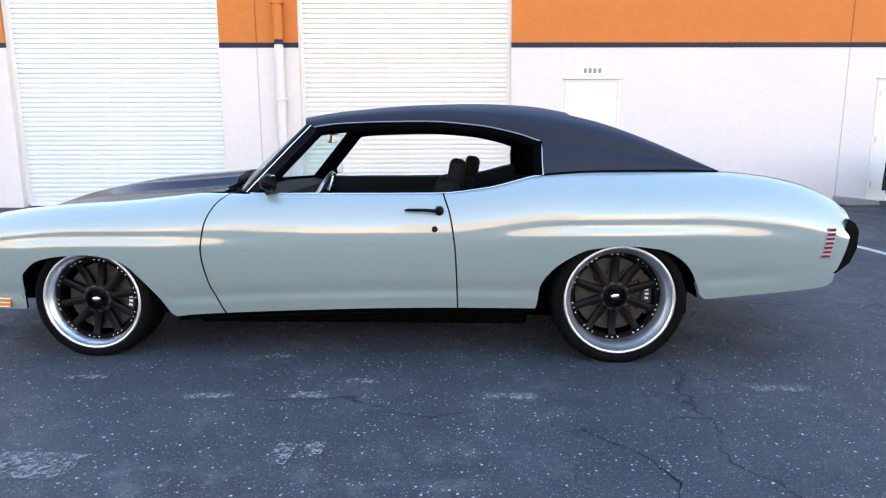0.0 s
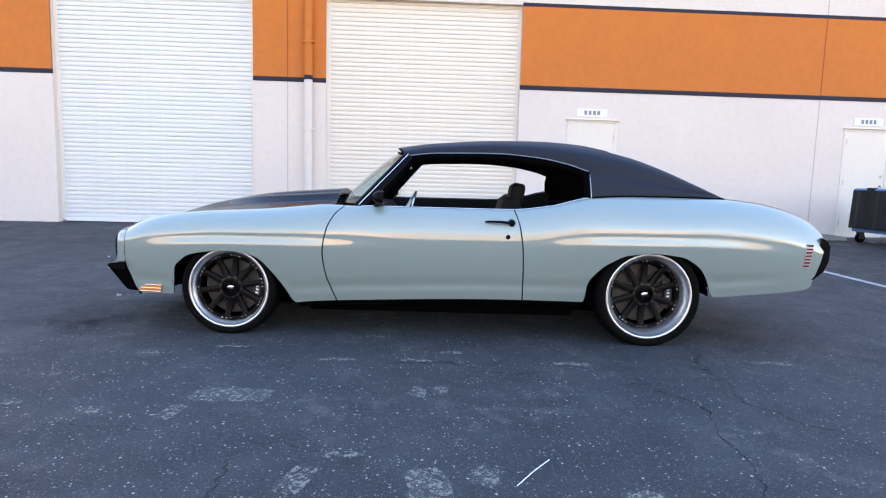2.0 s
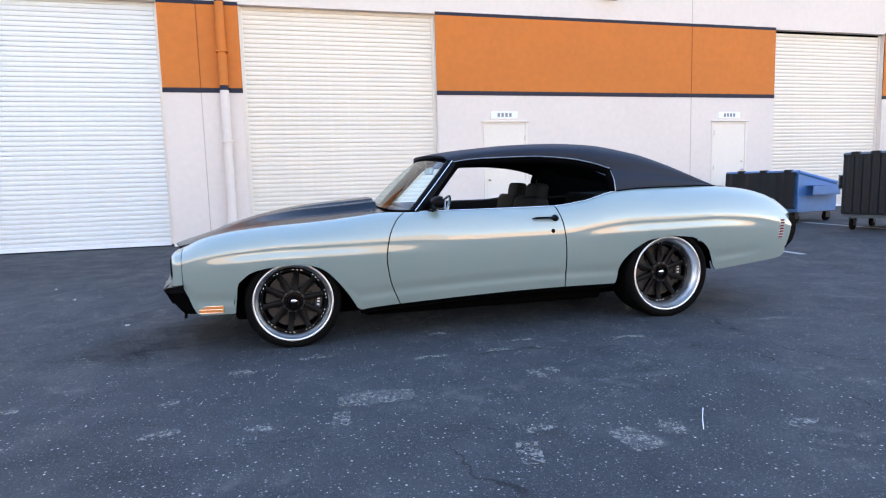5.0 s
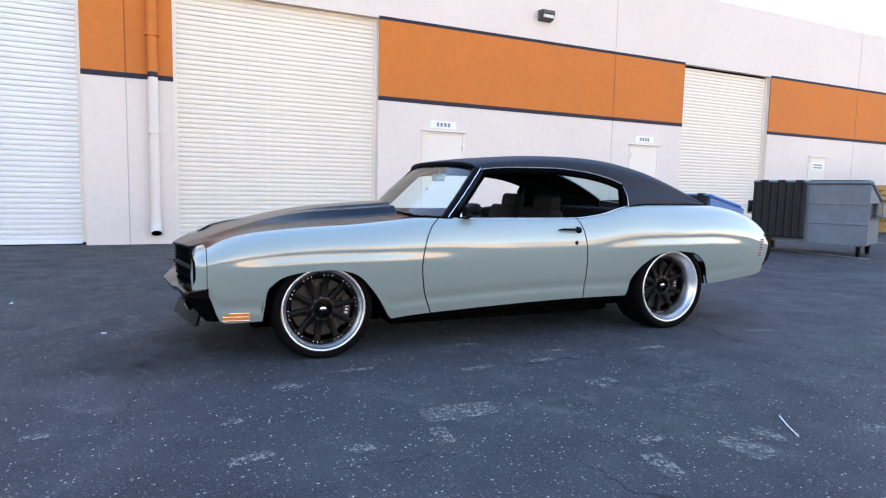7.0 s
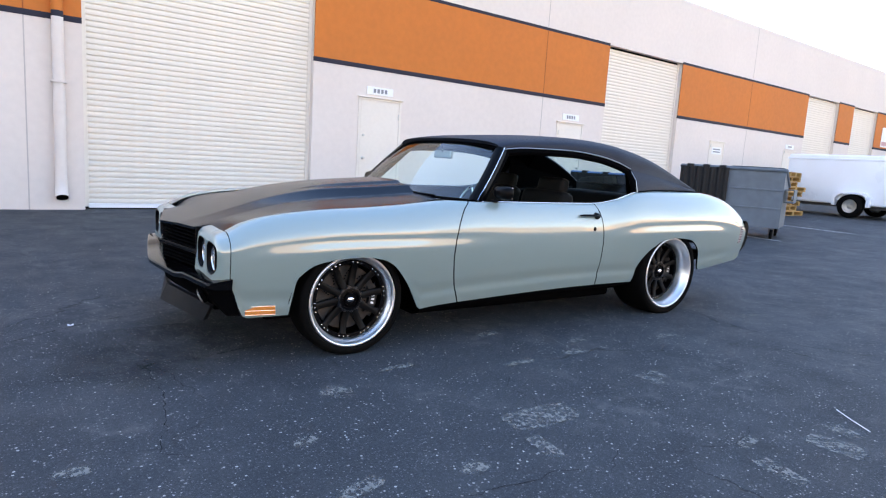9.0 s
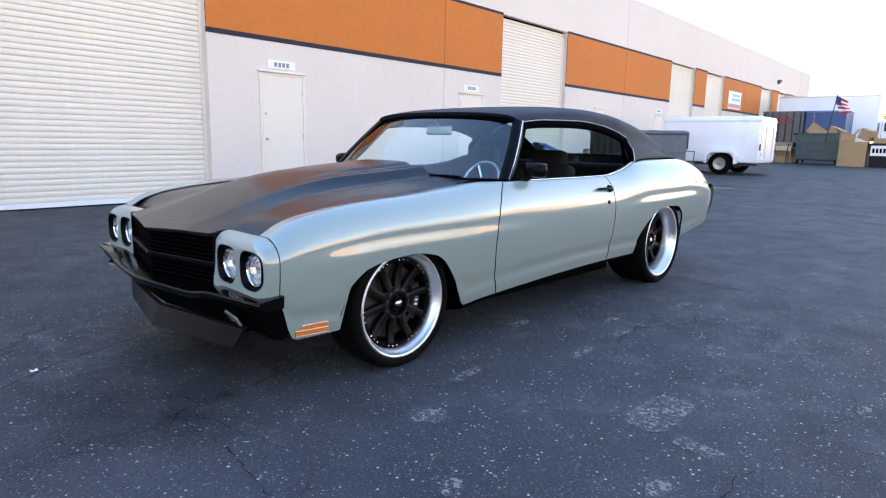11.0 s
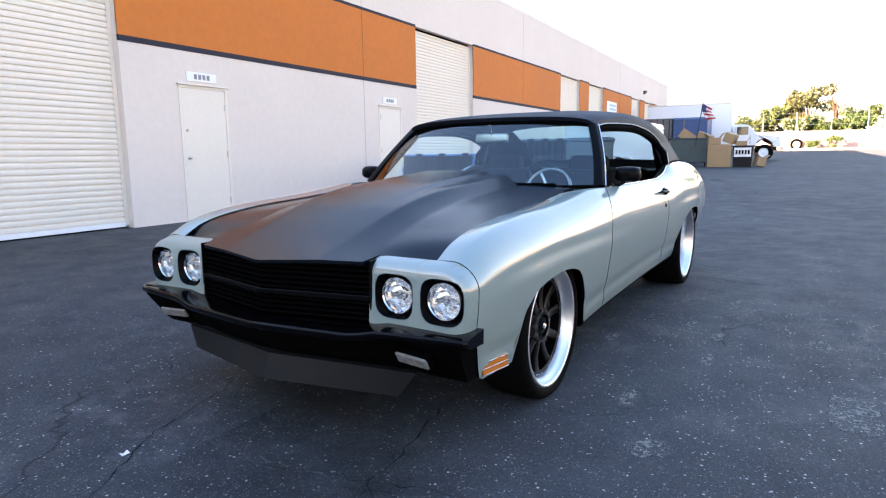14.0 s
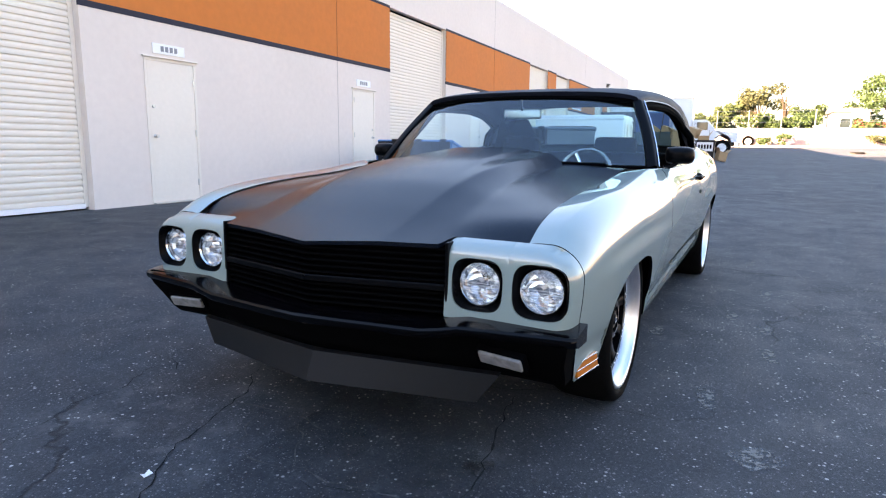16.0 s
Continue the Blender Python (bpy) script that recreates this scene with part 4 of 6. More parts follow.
# headliner below the skin
bm = bmesh.new()
rows = []
for u in spaced(1.2, 2.62, 20):
    half = roof_row(u, 12)
    rows.append([header_shift(Vector((p.x, p.y * 0.97, p.z - 0.03))) for p in full_row(half)])
grid(bm, rows)
part("headliner", bm, MATTE, CAR, smooth=True)
for s in (-1, 1):
    # inner side of the sail panel
    bm = bmesh.new()
    rows = []
    for u in spaced(2.44, 3.36, 16):
        t = (sail_v(u) - 0.02, sail_z(u) - 0.02) if u > 2.62 else (rail_v(u) - 0.04, rail_z(u) + 0.03)
        rows.append([(u, s * (crest_v(u) - 0.07), 0.90), (u, s * (rail_v(u) - 0.05), min(rail_z(u) - 0.02, t[1] - 0.005)), (u, s * t[0], t[1])])
    grid(bm, rows, flip=s > 0)
    part("sail_lining", bm, MATTE, CAR)
    # drip rail and window trim
    pts = [header_shift(Vector((u, s * (rail_v(u) + 0.006), rail_z(u)))) for u in spaced(1.165, 2.44, 30)]
    part("drip_rail", tube(bmesh.new(), pts, 0.004, 8), DULL_TRIM, CAR, "thin bright drip rail", smooth=True)
    inner = [header_shift(Vector((u, s * (rail_v(u) - 0.012), rail_z(u) - 0.028))) for u in spaced(1.2, 2.43, 30)]
    part("window_channel", tube(bmesh.new(), inner, 0.024, 8), MATTE, CAR, smooth=True)
    # rear edge of the side opening
    e = [(2.43, s * (rail_v(2.44) - 0.015), rail_z(2.44) - 0.02), (2.425, s * 0.812, 1.09), (2.43, s * (crest_v(2.44) - 0.015), crest_z(2.44) + 0.004)]
    part("window_channel", tube(bmesh.new(), e, 0.024, 8), MATTE, CAR, smooth=True)
    part("window_trim", tube(bmesh.new(), [(x + 0.02, y + s * 0.02, z) for x, y, z in e], 0.0035, 8), DULL_TRIM, CAR, smooth=True)
    # belt trim and sail moulding
    pts = [Vector((u, s * (crest_v(u) - 0.004), crest_z(u) + 0.003)) for u in spaced(0.90, 2.44, 40)]
    part("belt_trim", tube(bmesh.new(), pts, 0.004, 8), TRIM, CAR, "thin bright belt trim", smooth=True)
    pts = [Vector((u, s * (crest_v(u) + 0.006), crest_z(u) + 0.002)) for u in spaced(2.46, 3.39, 24)]
    part("vinyl_trim", tube(bmesh.new(), pts, 0.007, 8), MATTE, CAR, smooth=True)
    # A pillar
    lo, hi = Vector((0.865, s * 0.825, 0.908)), header_shift(Vector((1.19, s * 0.668, 1.262)))
    bm = bmesh.new()
    rows = []
    for k in range(9):
        c = lo.lerp(hi, k / 8) + Vector((0, s * 0.012 * math.sin(math.pi * k / 8), 0))
        rows.append([c + Vector(o) for o in ((-0.03, -s * 0.028, 0.006), (-0.022, s * 0.006, 0.016), (0.005, s * 0.020, 0.010), (0.045, s * 0.012, -0.012), (0.05, -s * 0.02, -0.02), (0.0, -s * 0.035, -0.015))])
    grid(bm, rows, closed=True, flip=s > 0)
    part("windshield_pillar", bm, SATIN, CAR, smooth=True, angle=60)
    pts = [lo.lerp(hi, k / 8) + Vector((0.010, s * (0.024 + 0.012 * math.sin(math.pi * k / 8)), 0.010)) for k in range(9)]
    part("pillar_trim", tube(bmesh.new(), pts, 0.0035, 8), TRIM, CAR, smooth=True)
    pts = [lo.lerp(hi, k / 8) + Vector((0.055, s * 0.0, -0.02)) for k in range(9)]
    part("window_channel", tube(bmesh.new(), pts, 0.022, 8), MATTE, CAR, smooth=True)

# windshield and rear window: thin curved panes
def pane(name, low, high, n=28, m=8, bow=0.0, label="", flip=False):
    bm = bmesh.new()
    rows = []
    for j in range(m + 1):
        t = j / m
        row = []
        for i in range(n + 1):
            w = -1 + 2 * i / n
            a, b = Vector(low(w)), Vector(high(w))
            row.append(a.lerp(b, t) + Vector((-bow, 0, bow)) * math.sin(math.pi * t))
        rows.append(row)
    grid(bm, rows, flip=flip)
    ob = part(name, bm, GLASS, CAR, label, smooth=True)
    return ob


pane("windshield", lambda w: (0.66 + 0.09 * w * w + 0.12 * w ** 4, 0.82 * w, 0.912), lambda w: (1.085 + 0.04 * w * w + 0.065 * w ** 4, 0.655 * w, 1.296 - 0.034 * w * w), bow=0.012, label="clear windshield", flip=True)
pane("rear_window", lambda w: (3.33 + 0.03 * (1 - w * w), 0.69 * w, 1.024 + 0.012 * (1 - w * w)), lambda w: (2.635, 0.600 * w, 1.348 - 0.035 * w * w), bow=0.0, label="clear rear window")
bm = bmesh.new()
tube(bm, [(0.655 + 0.09 * w * w + 0.12 * w ** 4, 0.82 * w, 0.912) for w in spaced(-1, 1, 24)], 0.010, 8)
part("windshield_seal", bm, MATTE, CAR, smooth=True)
bm = bmesh.new()
tube(bm, [(1.09 + 0.04 * w * w + 0.065 * w ** 4, 0.655 * w, 1.298 - 0.034 * w * w) for w in spaced(-1, 1, 24)], 0.010, 8)
part("windshield_seal", bm, MATTE, CAR, smooth=True)

# deck lid and tail
bm = bmesh.new()
rows = []
for u in spaced(3.36, 4.10, 30):
    rows.append([Vector((u, crest_v(u) * w, crest_z(u) + 0.016 * (1 - w * w) + 0.002)) for w in spaced(-1, 1, 40)])
grid(bm, rows, flip=True)
end = rows[-1]
grid(bm, [end, [p + Vector((0.02, 0, -0.10)) for p in end], [p + Vector((0.0, 0, -0.28)) for p in end]], flip=True)
part("deck_lid", bm, PAINT, CAR, smooth=True, angle=50)
bm = bmesh.new()
prof = [(4.05, 0.775), (4.09, 0.778), (4.128, 0.755), (4.150, 0.715), (4.148, 0.62), (4.118, 0.545), (4.02, 0.49), (3.99, 0.49)]
rows = []
for w in spaced(-1, 1, 40):
    bend = 0.05 * abs(w) ** 4
    rows.append([(u - bend * (1 if u > 4.06 else 0.3) + 0.04 * (1 - w * w), 0.858 * w, z) for u, z in prof])
vv = grid(bm, rows)
bm.faces.new(vv[0])
bm.faces.new(vv[-1][::-1])
part("rear_bumper", bm, SATIN, CAR, "black painted wraparound rear bumper", smooth=True, angle=40)
# louvre-like red markers on the quarters
for s in (-1, 1):
    for k in range(7):
        z = 0.585 + 0.0233 * k
        u = 3.904 + 0.003 * k
        slope = (skin_v(u + 0.06, z) - skin_v(u, z)) / 0.06
        m = Matrix.Translation((u + 0.025, s * (skin_v(u + 0.025, z) - 0.001), z)) @ Matrix.Rotation(math.atan(slope) * s, 4, "Z")
        ob = part("side_marker", boxes((-0.024, 0.024, -0.005, 0.005, -0.0065, 0.0065), bevel=0.002), RED, CAR, "dark red marker slot")
        ob.matrix_local = m
        part("bezel", boxes((-0.028, 0.028, -0.004, 0.0035, -0.0105, 0.0105), bevel=0.002), DULL_TRIM, ob, "thin bright bezel")

# ---- nose: headlight bezels ----
FACE, SIDE_R = -0.780, 0.93


def edge_v(z):
    """Outer edge of the nose: the fender's section at its front."""
    return float(np.interp(z, EDGE_Z, EDGE_V))


CROWN = crest_z(NOSE)
EDGE_Z = [side_point(NOSE, i / 80).z for i in range(81)]
EDGE_V = [side_point(NOSE, i / 80).y for i in range(81)]


def bezel_point(v, z):
    ev, ez = max(0.0, (v - edge_v(z) + 0.06) / 0.06), max(0.0, (z - CROWN + 0.05) / 0.05)
    k = min(1.0, math.hypot(min(ev, 1.0), min(ez, 1.0)))
    lean = 0.06 * (z - 0.5)
    return Vector((FACE + lean + (NOSE - FACE - lean) * (1 - math.sqrt(max(0.0, 1 - k * k))), v, z))


def kept_inside(c, q):
    """Pulls a point outside the nose's edge back to it, towards c."""
    if q[0] <= edge_v(q[1]) and q[1] <= CROWN:
        return q
    if q[0] <= crest_v(NOSE):
        return (q[0], CROWN)
    lo, hi = 0.0, 1.0
    for _ in range(24):
        mid = (lo + hi) / 2
        v, z = c[0] + (q[0] - c[0]) * mid, c[1] + (q[1] - c[1]) * mid
        lo, hi = (mid, hi) if v <= edge_v(z) and z <= CROWN else (lo, mid)
    return (c[0] + (q[0] - c[0]) * lo, c[1] + (q[1] - c[1]) * lo)


def square_loop(n):
    out = []
    for i in range(n):
        out.append((-1 + 2 * i / n, -1))
    for i in range(n):
        out.append((1, -1 + 2 * i / n))
    for i in range(n):
        out.append((1 - 2 * i / n, 1))
    for i in range(n):
        out.append((-1, 1 - 2 * i / n))
    return out


LAMPS = ((0.590, 0.590, 0.480, 0.691), (0.792, 0.590, 0.691, SIDE_R))
for s in (-1, 1):
    bm = bmesh.new()
    black = bmesh.new()
    for cv, cz, v0, v1 in LAMPS:
        loop = square_loop(14)
        z0, z1 = 0.478, 0.75
        rings = []
        for t in (0, 0.15, 0.3, 0.45, 0.6, 0.75, 0.9, 1.0):
            ring = []
            for a, b in loop:
                outer = kept_inside((cv, cz), ((v0 + v1) / 2 + a * (v1 - v0) / 2, (z0 + z1) / 2 + b * (z1 - z0) / 2))
                q = (abs(a) ** 3.4 + abs(b) ** 3.4) ** (1 / 3.4)
                hole = (cv + a / q * 0.086, cz + b / q * 0.083)
                ring.append(bezel_point(outer[0] + (hole[0] - outer[0]) * t, outer[1] + (hole[1] - outer[1]) * t))
            rings.append([Vector((p.x, p.y * s, p.z)) for p in ring])
        grid(bm, rings, closed=True, flip=s > 0)
        lipr = rings[-1]
        grid(bm, [lipr, [p + Vector((0.010, 0, 0)) for p in lipr]], closed=True, flip=s > 0)
        c = Vector((0, cv * s, cz))
        deep = []
        for d, k in ((0.009, 1.0), (0.02, 0.93), (0.045, 0.84), (0.055, 0.78)):
            deep.append([Vector((FACE + d, (p.y - c.y) * k + c.y, (p.z - c.z) * k + c.z)) for p in lipr])
        grid(black, deep, closed=True, flip=s > 0)
        # lamp: bowl, glass and ring
        lamp = new("headlight")
        lamp.parent = CAR
        lamp.location = (FACE + 0.03, cv * s, cz)
        tagged(lamp, "round clear headlight in a black bucket")
        b2 = bmesh.new()
        lathe(b2, [(0.069, 0.010), (0.064, 0.020), (0.055, 0.031), (0.043, 0.040), (0.028, 0.048), (0.014, 0.052), (0.001, 0.053)], 14, "x")
        for q in b2.verts:
            q.co.x += 0.005 * math.sin(q.co.y * 130 + q.co.z * 210)
        part("reflector", b2, REFLECTOR, lamp, "facetted silver reflector")
        b2 = bmesh.new()
        lathe(b2, [(0.066, 0.010), (0.052, 0.001), (0.034, -0.005), (0.016, -0.008), (0.001, -0.009)], 32, "x")
        g = part("lens", b2, LENS_GLASS, lamp, smooth=True)
        b2 = bmesh.new()
        lathe(b2, [(0.064, 0.004), (0.068, -0.002), (0.072, 0.002), (0.072, 0.016)], 32, "x")
        part("ring", b2, TRIM, lamp, smooth=True)
        b2 = bmesh.new()
        lathe(b2, [(0.001, 0.012), (0.017, 0.014), (0.019, 0.02), (0.012, 0.05)], 16, "x")
        part("bulb_shield", b2, REFLECTOR, lamp, smooth=True)
        b2 = bmesh.new()
        for k in range(-6, 7):
            z = 0.0085 * k
            w = math.sqrt(max(0.0, 0.056 ** 2 - z * z))
            if w > 0.01 and k < 1:
                box(b2, 0.008, 0.011, -w, w, z - 0.0005, z + 0.0005)
        part("lens_rib", b2, LAMP_CLEAR, lamp)
    part("headlight_bezel", bm, PAINT, CAR, smooth=True, angle=50)
    part("headlight_bucket", black, SATIN, CAR, smooth=True, angle=60)
    # close the outer side towards the fender
# grille: back, frame and V-shaped bars
def grille_u(v):
    return -0.870 + 0.104 * abs(v) / 0.485


def vbar(z0, z1, depth, proud, rounded=0.003):
    bm = bmesh.new()
    rows = []
    for v in (-0.478, -0.24, 0.0, 0.24, 0.478):
        u = grille_u(v) - proud
        rows.append([(u + depth, v, z1), (u + rounded, v, z1), (u, v, z1 - rounded), (u, v, z0 + rounded), (u + rounded, v, z0), (u + depth, v, z0)])
    vv = grid(bm, rows, closed=True)
    bm.faces.new(vv[0][::-1])
    bm.faces.new(vv[-1])
    return bm


GR = new("grille")
GR.parent = CAR
tagged(GR, "black horizontal-bar grille")
bm = bmesh.new()
grid(bm, [[(grille_u(v) + 0.045, v, z) for v in (-0.483, 0.0, 0.483)] for z in (0.40, 0.685)])
part("backing", bm, MATTE, GR)
for k in range(13):
    z = 0.440 + 0.0205 * k
    if k == 6:
        part("centre_bar", vbar(z - 0.006, z + 0.016, 0.05, 0.010), SATIN, GR)
    else:
        part("bar", vbar(z, z + 0.008, 0.04, 0.0), MATTE, GR)
part("frame", vbar(0.405, 0.425, 0.06, 0.012), SATIN, GR)
for s in (-1, 1):
    part("frame", boxes((grille_u(0.483) - 0.012, grille_u(0.483) + 0.05, s * 0.484 - 0.008, s * 0.484 + 0.004, 0.41, 0.715), bevel=0.003), SATIN, GR)

# front bumper, V in plan, with a dip in the middle
def bumper_u(v):
    return -0.945 + 0.130 * (abs(v) / 0.92) ** 1.15


BUMPER = surface("bumper_black_paint", (0.0015, 0.0015, 0.002), 0.16, vary=0.15, scale=5, bump=0.02, bump_scale=200, spec=0.16, rough_vary=0.05)
bm = bmesh.new()
rows, lower = [], []
for v in [-0.918, -0.906, -0.85, -0.75, -0.65, -0.57, -0.51, -0.45, -0.3, -0.15, 0.0, 0.15, 0.3, 0.45, 0.51, 0.57, 0.65, 0.75, 0.85, 0.906, 0.918]:
    u = bumper_u(v) + (0.012 if abs(v) > 0.91 else 0)
    up = 0.022 * ease((abs(v) - 0.45) / 0.14)
    zt = 0.462 + up
    out = ease((abs(v) - 0.62) / 0.24)
    rows.append([(min(u + 0.13, -0.69), v, zt + 0.012), (u + 0.022, v, zt), (u + 0.006, v, zt - 0.003), (u, v, zt - 0.010), (u, v, zt - 0.022), (u + 0.007, v, zt - 0.033), (u + 0.025, v, zt - 0.039), (u + 0.11, v, zt - 0.042)])
    lower.append([(u + 0.075, v * 0.95, zt - 0.036), (u + 0.095, v * 0.94, zt - 0.12), (u + 0.14, v * 0.91, 0.30), (u + 0.2, v * 0.90, 0.287)])
vv = grid(bm, rows)
bm.faces.new(vv[0])
bm.faces.new(vv[-1][::-1])
part("front_bumper", bm, BUMPER, CAR, "satin black front bumper pointed in the middle", smooth=True, angle=38)
bm = bmesh.new()
grid(bm, lower)
part("lower_valance", bm, MATTE, CAR, smooth=True, angle=38)
for s in (-1, 1):
    # bumper end that wraps back to the fender
    bm = bmesh.new()
    line = [(-0.808, 0.486), (-0.812, 0.45), (-0.80, 0.425), (-0.77, 0.38), (-0.725, 0.315), (-0.70, 0.29), (-0.632, 0.285), (-0.66, 0.36), (-0.708, 0.475)]
    mid = (-0.73, 0.40)
    rows = []
    for q, k in ((-0.25, 1.0), (-0.010, 1.0), (-0.003, 0.985), (0.0, 0.95)):
        rows.append([(mid[0] + (u - mid[0]) * k, s * (side_point(-0.69, 0, z).y + 0.004 + q), mid[1] + (z - mid[1]) * k) for u, z in line])
    vv = grid(bm, rows, closed=True, flip=s > 0)
    bm.faces.new(vv[-1] if s > 0 else vv[-1][::-1])
    part("bumper_end", bm, MATTE, CAR, smooth=True, angle=60)
    lamp = boxes((-0.012, 0.012, -0.075, 0.075, -0.022, 0.022), bevel=0.005)
    o = part("turn_signal", lamp, SIGNAL_LENS, CAR, "clear rectangular turn signal")
    o.matrix_local = pose(-0.795, s * 0.687, 0.375, 0, -28, s * 9)
    o = part("turn_signal_frame", boxes((-0.004, 0.02, -0.083, 0.083, -0.03, 0.03), bevel=0.004), MATTE, CAR)
    o.matrix_local = pose(-0.793, s * 0.687, 0.375, 0, -28, s * 9)
    # amber side marker with bright bars
    mk = new("side_marker")
    mk.parent = CAR
    mk.matrix_local = Matrix.Translation((-0.535, s * (side_point(-0.535, 0.0, 0.31).y + 0.002), 0.312)) @ Matrix.Rotation(s * radians(9.5), 4, "Z") @ Matrix.Rotation(s * radians(9), 4, "X")
    tagged(mk, "amber side marker lamp with bright bars")
    part("lens", boxes((-0.078, 0.078, -0.008, 0.006, -0.026, 0.026), bevel=0.003), AMBER, mk)
    for z in (-0.022, 0.0, 0.022):
        part("bar", boxes((-0.08, 0.08, -0.010, 0.009, z - 0.0018, z + 0.0018), bevel=0.001), TRIM, mk)

# chin spoiler
bm = bmesh.new()
rows = []
for v in spaced(-1, 1, 24):
    a = abs(v)
    top, low = Vector((-0.845 + 0.105 * a, 0.66 * v, 0.300)), Vector((-0.885 + 0.125 * a, 0.590 * v, 0.203))
    back_off = Vector((0.02, 0, 0.006))
    rows.append([top, low, low + back_off, top + back_off])
vv = grid(bm, rows, closed=True, flip=True)
bm.faces.new(vv[0])
bm.faces.new(vv[-1][::-1])
part("chin_spoiler", bm, SPOILER_GREY, CAR, "dark grey pointed chin spoiler", smooth=True, angle=12)
part("valance", boxes((-0.69, -0.55, -0.55, 0.55, 0.25, 0.46)), MATTE, CAR)

# door handles and locks, mirrors
for s in (-1, 1):
    hnd = new("door_handle")
    hnd.parent = CAR
    p = side_point(1.83, 0.80)
    hnd.matrix_local = Matrix.Translation((1.84, s * 0.932, 0.828))
    tagged(hnd, "black door handle with round button")
    bm = bmesh.new()
    tube(bm, [(-0.11, s * 0.012, 0.004), (-0.09, s * 0.034, 0.008), (0.0, s * 0.044, 0.008), (0.055, s * 0.038, 0.002)], [0.006, 0.011, 0.012, 0.013], 10, flat=0.7)
    part("lever", bm, SATIN, hnd, smooth=True)
    bm = bmesh.new()
    lathe(bm, [(0.001, s * 0.038), (0.014, s * 0.036), (0.017, s * 0.03), (0.022, s * 0.026), (0.027, s * 0.0), (0.027, -s * 0.02)], 20)
    o = part("button", bm, SATIN, hnd, smooth=True)
    o.location = (0.068, 0, 0)
    bm = bmesh.new()
    lathe(bm, [(0.001, s * 0.012), (0.010, s * 0.011), (0.016, s * 0.004), (0.017, -s * 0.02)], 16)
    o = part("door_lock", bm, SATIN, CAR, "round dark door lock", smooth=True)
    o.location = (1.885, s * 0.957, 0.735)
    mr = new("door_mirror")
    mr.parent = CAR
    mr.matrix_local = pose(1.02 if s < 0 else 1.0, s * 0.925, 0.975, 0, 0, s * -6) @ Matrix.Scale(0.88, 4)
    tagged(mr, "black door mirror on a slim stalk")
    bm = bmesh.new()
    rows = []
    for x, sc in ((-0.05, 0.35), (-0.035, 0.72), (-0.01, 0.93), (0.02, 1.0), (0.03, 0.98)):
        rows.append([(x, 0.085 * sc * (abs(math.cos(a)) ** 0.6) * math.copysign(1, math.cos(a)), 0.052 * sc * (abs(math.sin(a)) ** 0.6) * math.copysign(1, math.sin(a))) for a in (k * math.tau / 24 for k in range(24))])
    vv = grid(bm, rows, closed=True, flip=True)
    bm.faces.new(vv[0])
    part("housing", bm, SATIN, mr, smooth=True)
    o = part("mirror_glass", boxes((0.026, 0.029, -0.076, 0.076, -0.045, 0.045), bevel=0.001), MIRROR, mr, "bright mirror glass")
    part("stalk", tube(bmesh.new(), [(0.0, -s * 0.01, -0.045), (-0.02, -s * 0.05, -0.068), (-0.03, -s * 0.085, -0.075)], [0.012, 0.011, 0.02], 10), SATIN, mr, smooth=True)

# ---- interior ----
part("cabin_floor", boxes((0.7, 3.4, -0.74, 0.74, 0.44, 0.46)), MATTE, CAR)
part("firewall", boxes((0.66, 0.70, -0.72, 0.72, 0.4, 0.88)), MATTE, CAR)
for s in (-1, 1):
    bm = bmesh.new()
    rows = []
    for u in spaced(0.75, 3.3, 16):
        v = crest_v(u)
        rows.append([(u, s * (v - 0.075), 0.44), (u, s * (v - 0.075), crest_z(u) - 0.06), (u, s * (v - 0.04), crest_z(u) - 0.004), (u, s * (v - 0.003), crest_z(u) - 0.002)])
    grid(bm, rows, flip=s > 0)
    part("door_card", bm, SEAT_BLACK, CAR, smooth=True)
bm = bmesh.new()
rows = []
for v in spaced(-0.76, 0.76, 12):
    rows.append([(0.70, v, 0.895), (0.86, v, 0.905), (0.98, v, 0.885), (1.02, v, 0.84), (0.98, v, 0.72), (0.92, v, 0.60)])
grid(bm, rows, flip=True)
part("dashboard", bm, SEAT_BLACK, CAR, smooth=True)
part("package_shelf", boxes((2.72, 3.34, -0.66, 0.66, 0.93, 0.95)), SEAT_BLACK, CAR)


def soft_block(bm, c, size, lean=0.0, bevel=0.05):
    b = bmesh.new()
    x, y, z = size
    box(b, -x / 2, x / 2, -y / 2, y / 2, -z / 2, z / 2, bevel=bevel, seg=4)
    b.transform(Matrix.Translation(c) @ Matrix.Rotation(radians(lean), 4, "Y"))
    me = bpy.data.meshes.new("tmp")
    b.to_mesh(me)
    bm.from_mesh(me)
    bpy.data.meshes.remove(me)
    b.free()
    return bm


for v, back_u in ((-0.37, 0.0), (0.37, 0.10)):
    st = new("front_seat")
    st.parent = CAR
    st.location = (back_u, 0, 0)
    tagged(st, "black bucket seat with high headrest")
    part("cushion", soft_block(bmesh.new(), (1.56, v, 0.54), (0.52, 0.50, 0.16)), SEAT_BLACK, st, smooth=True)
    part("backrest", soft_block(bmesh.new(), (1.89, v, 0.72), (0.14, 0.50, 0.52), 14), SEAT_BLACK, st, smooth=True)
    part("headrest", soft_block(bmesh.new(), (1.99, v, 0.985), (0.10, 0.29, 0.19), 10, 0.035), SEAT_BLACK, st, smooth=True)
bs = new("rear_seat")
bs.parent = CAR
tagged(bs, "black vinyl rear bench seat")
part("cushion", soft_block(bmesh.new(), (2.40, 0, 0.56), (0.5, 1.2, 0.2)), SEAT_BLACK, bs, smooth=True)
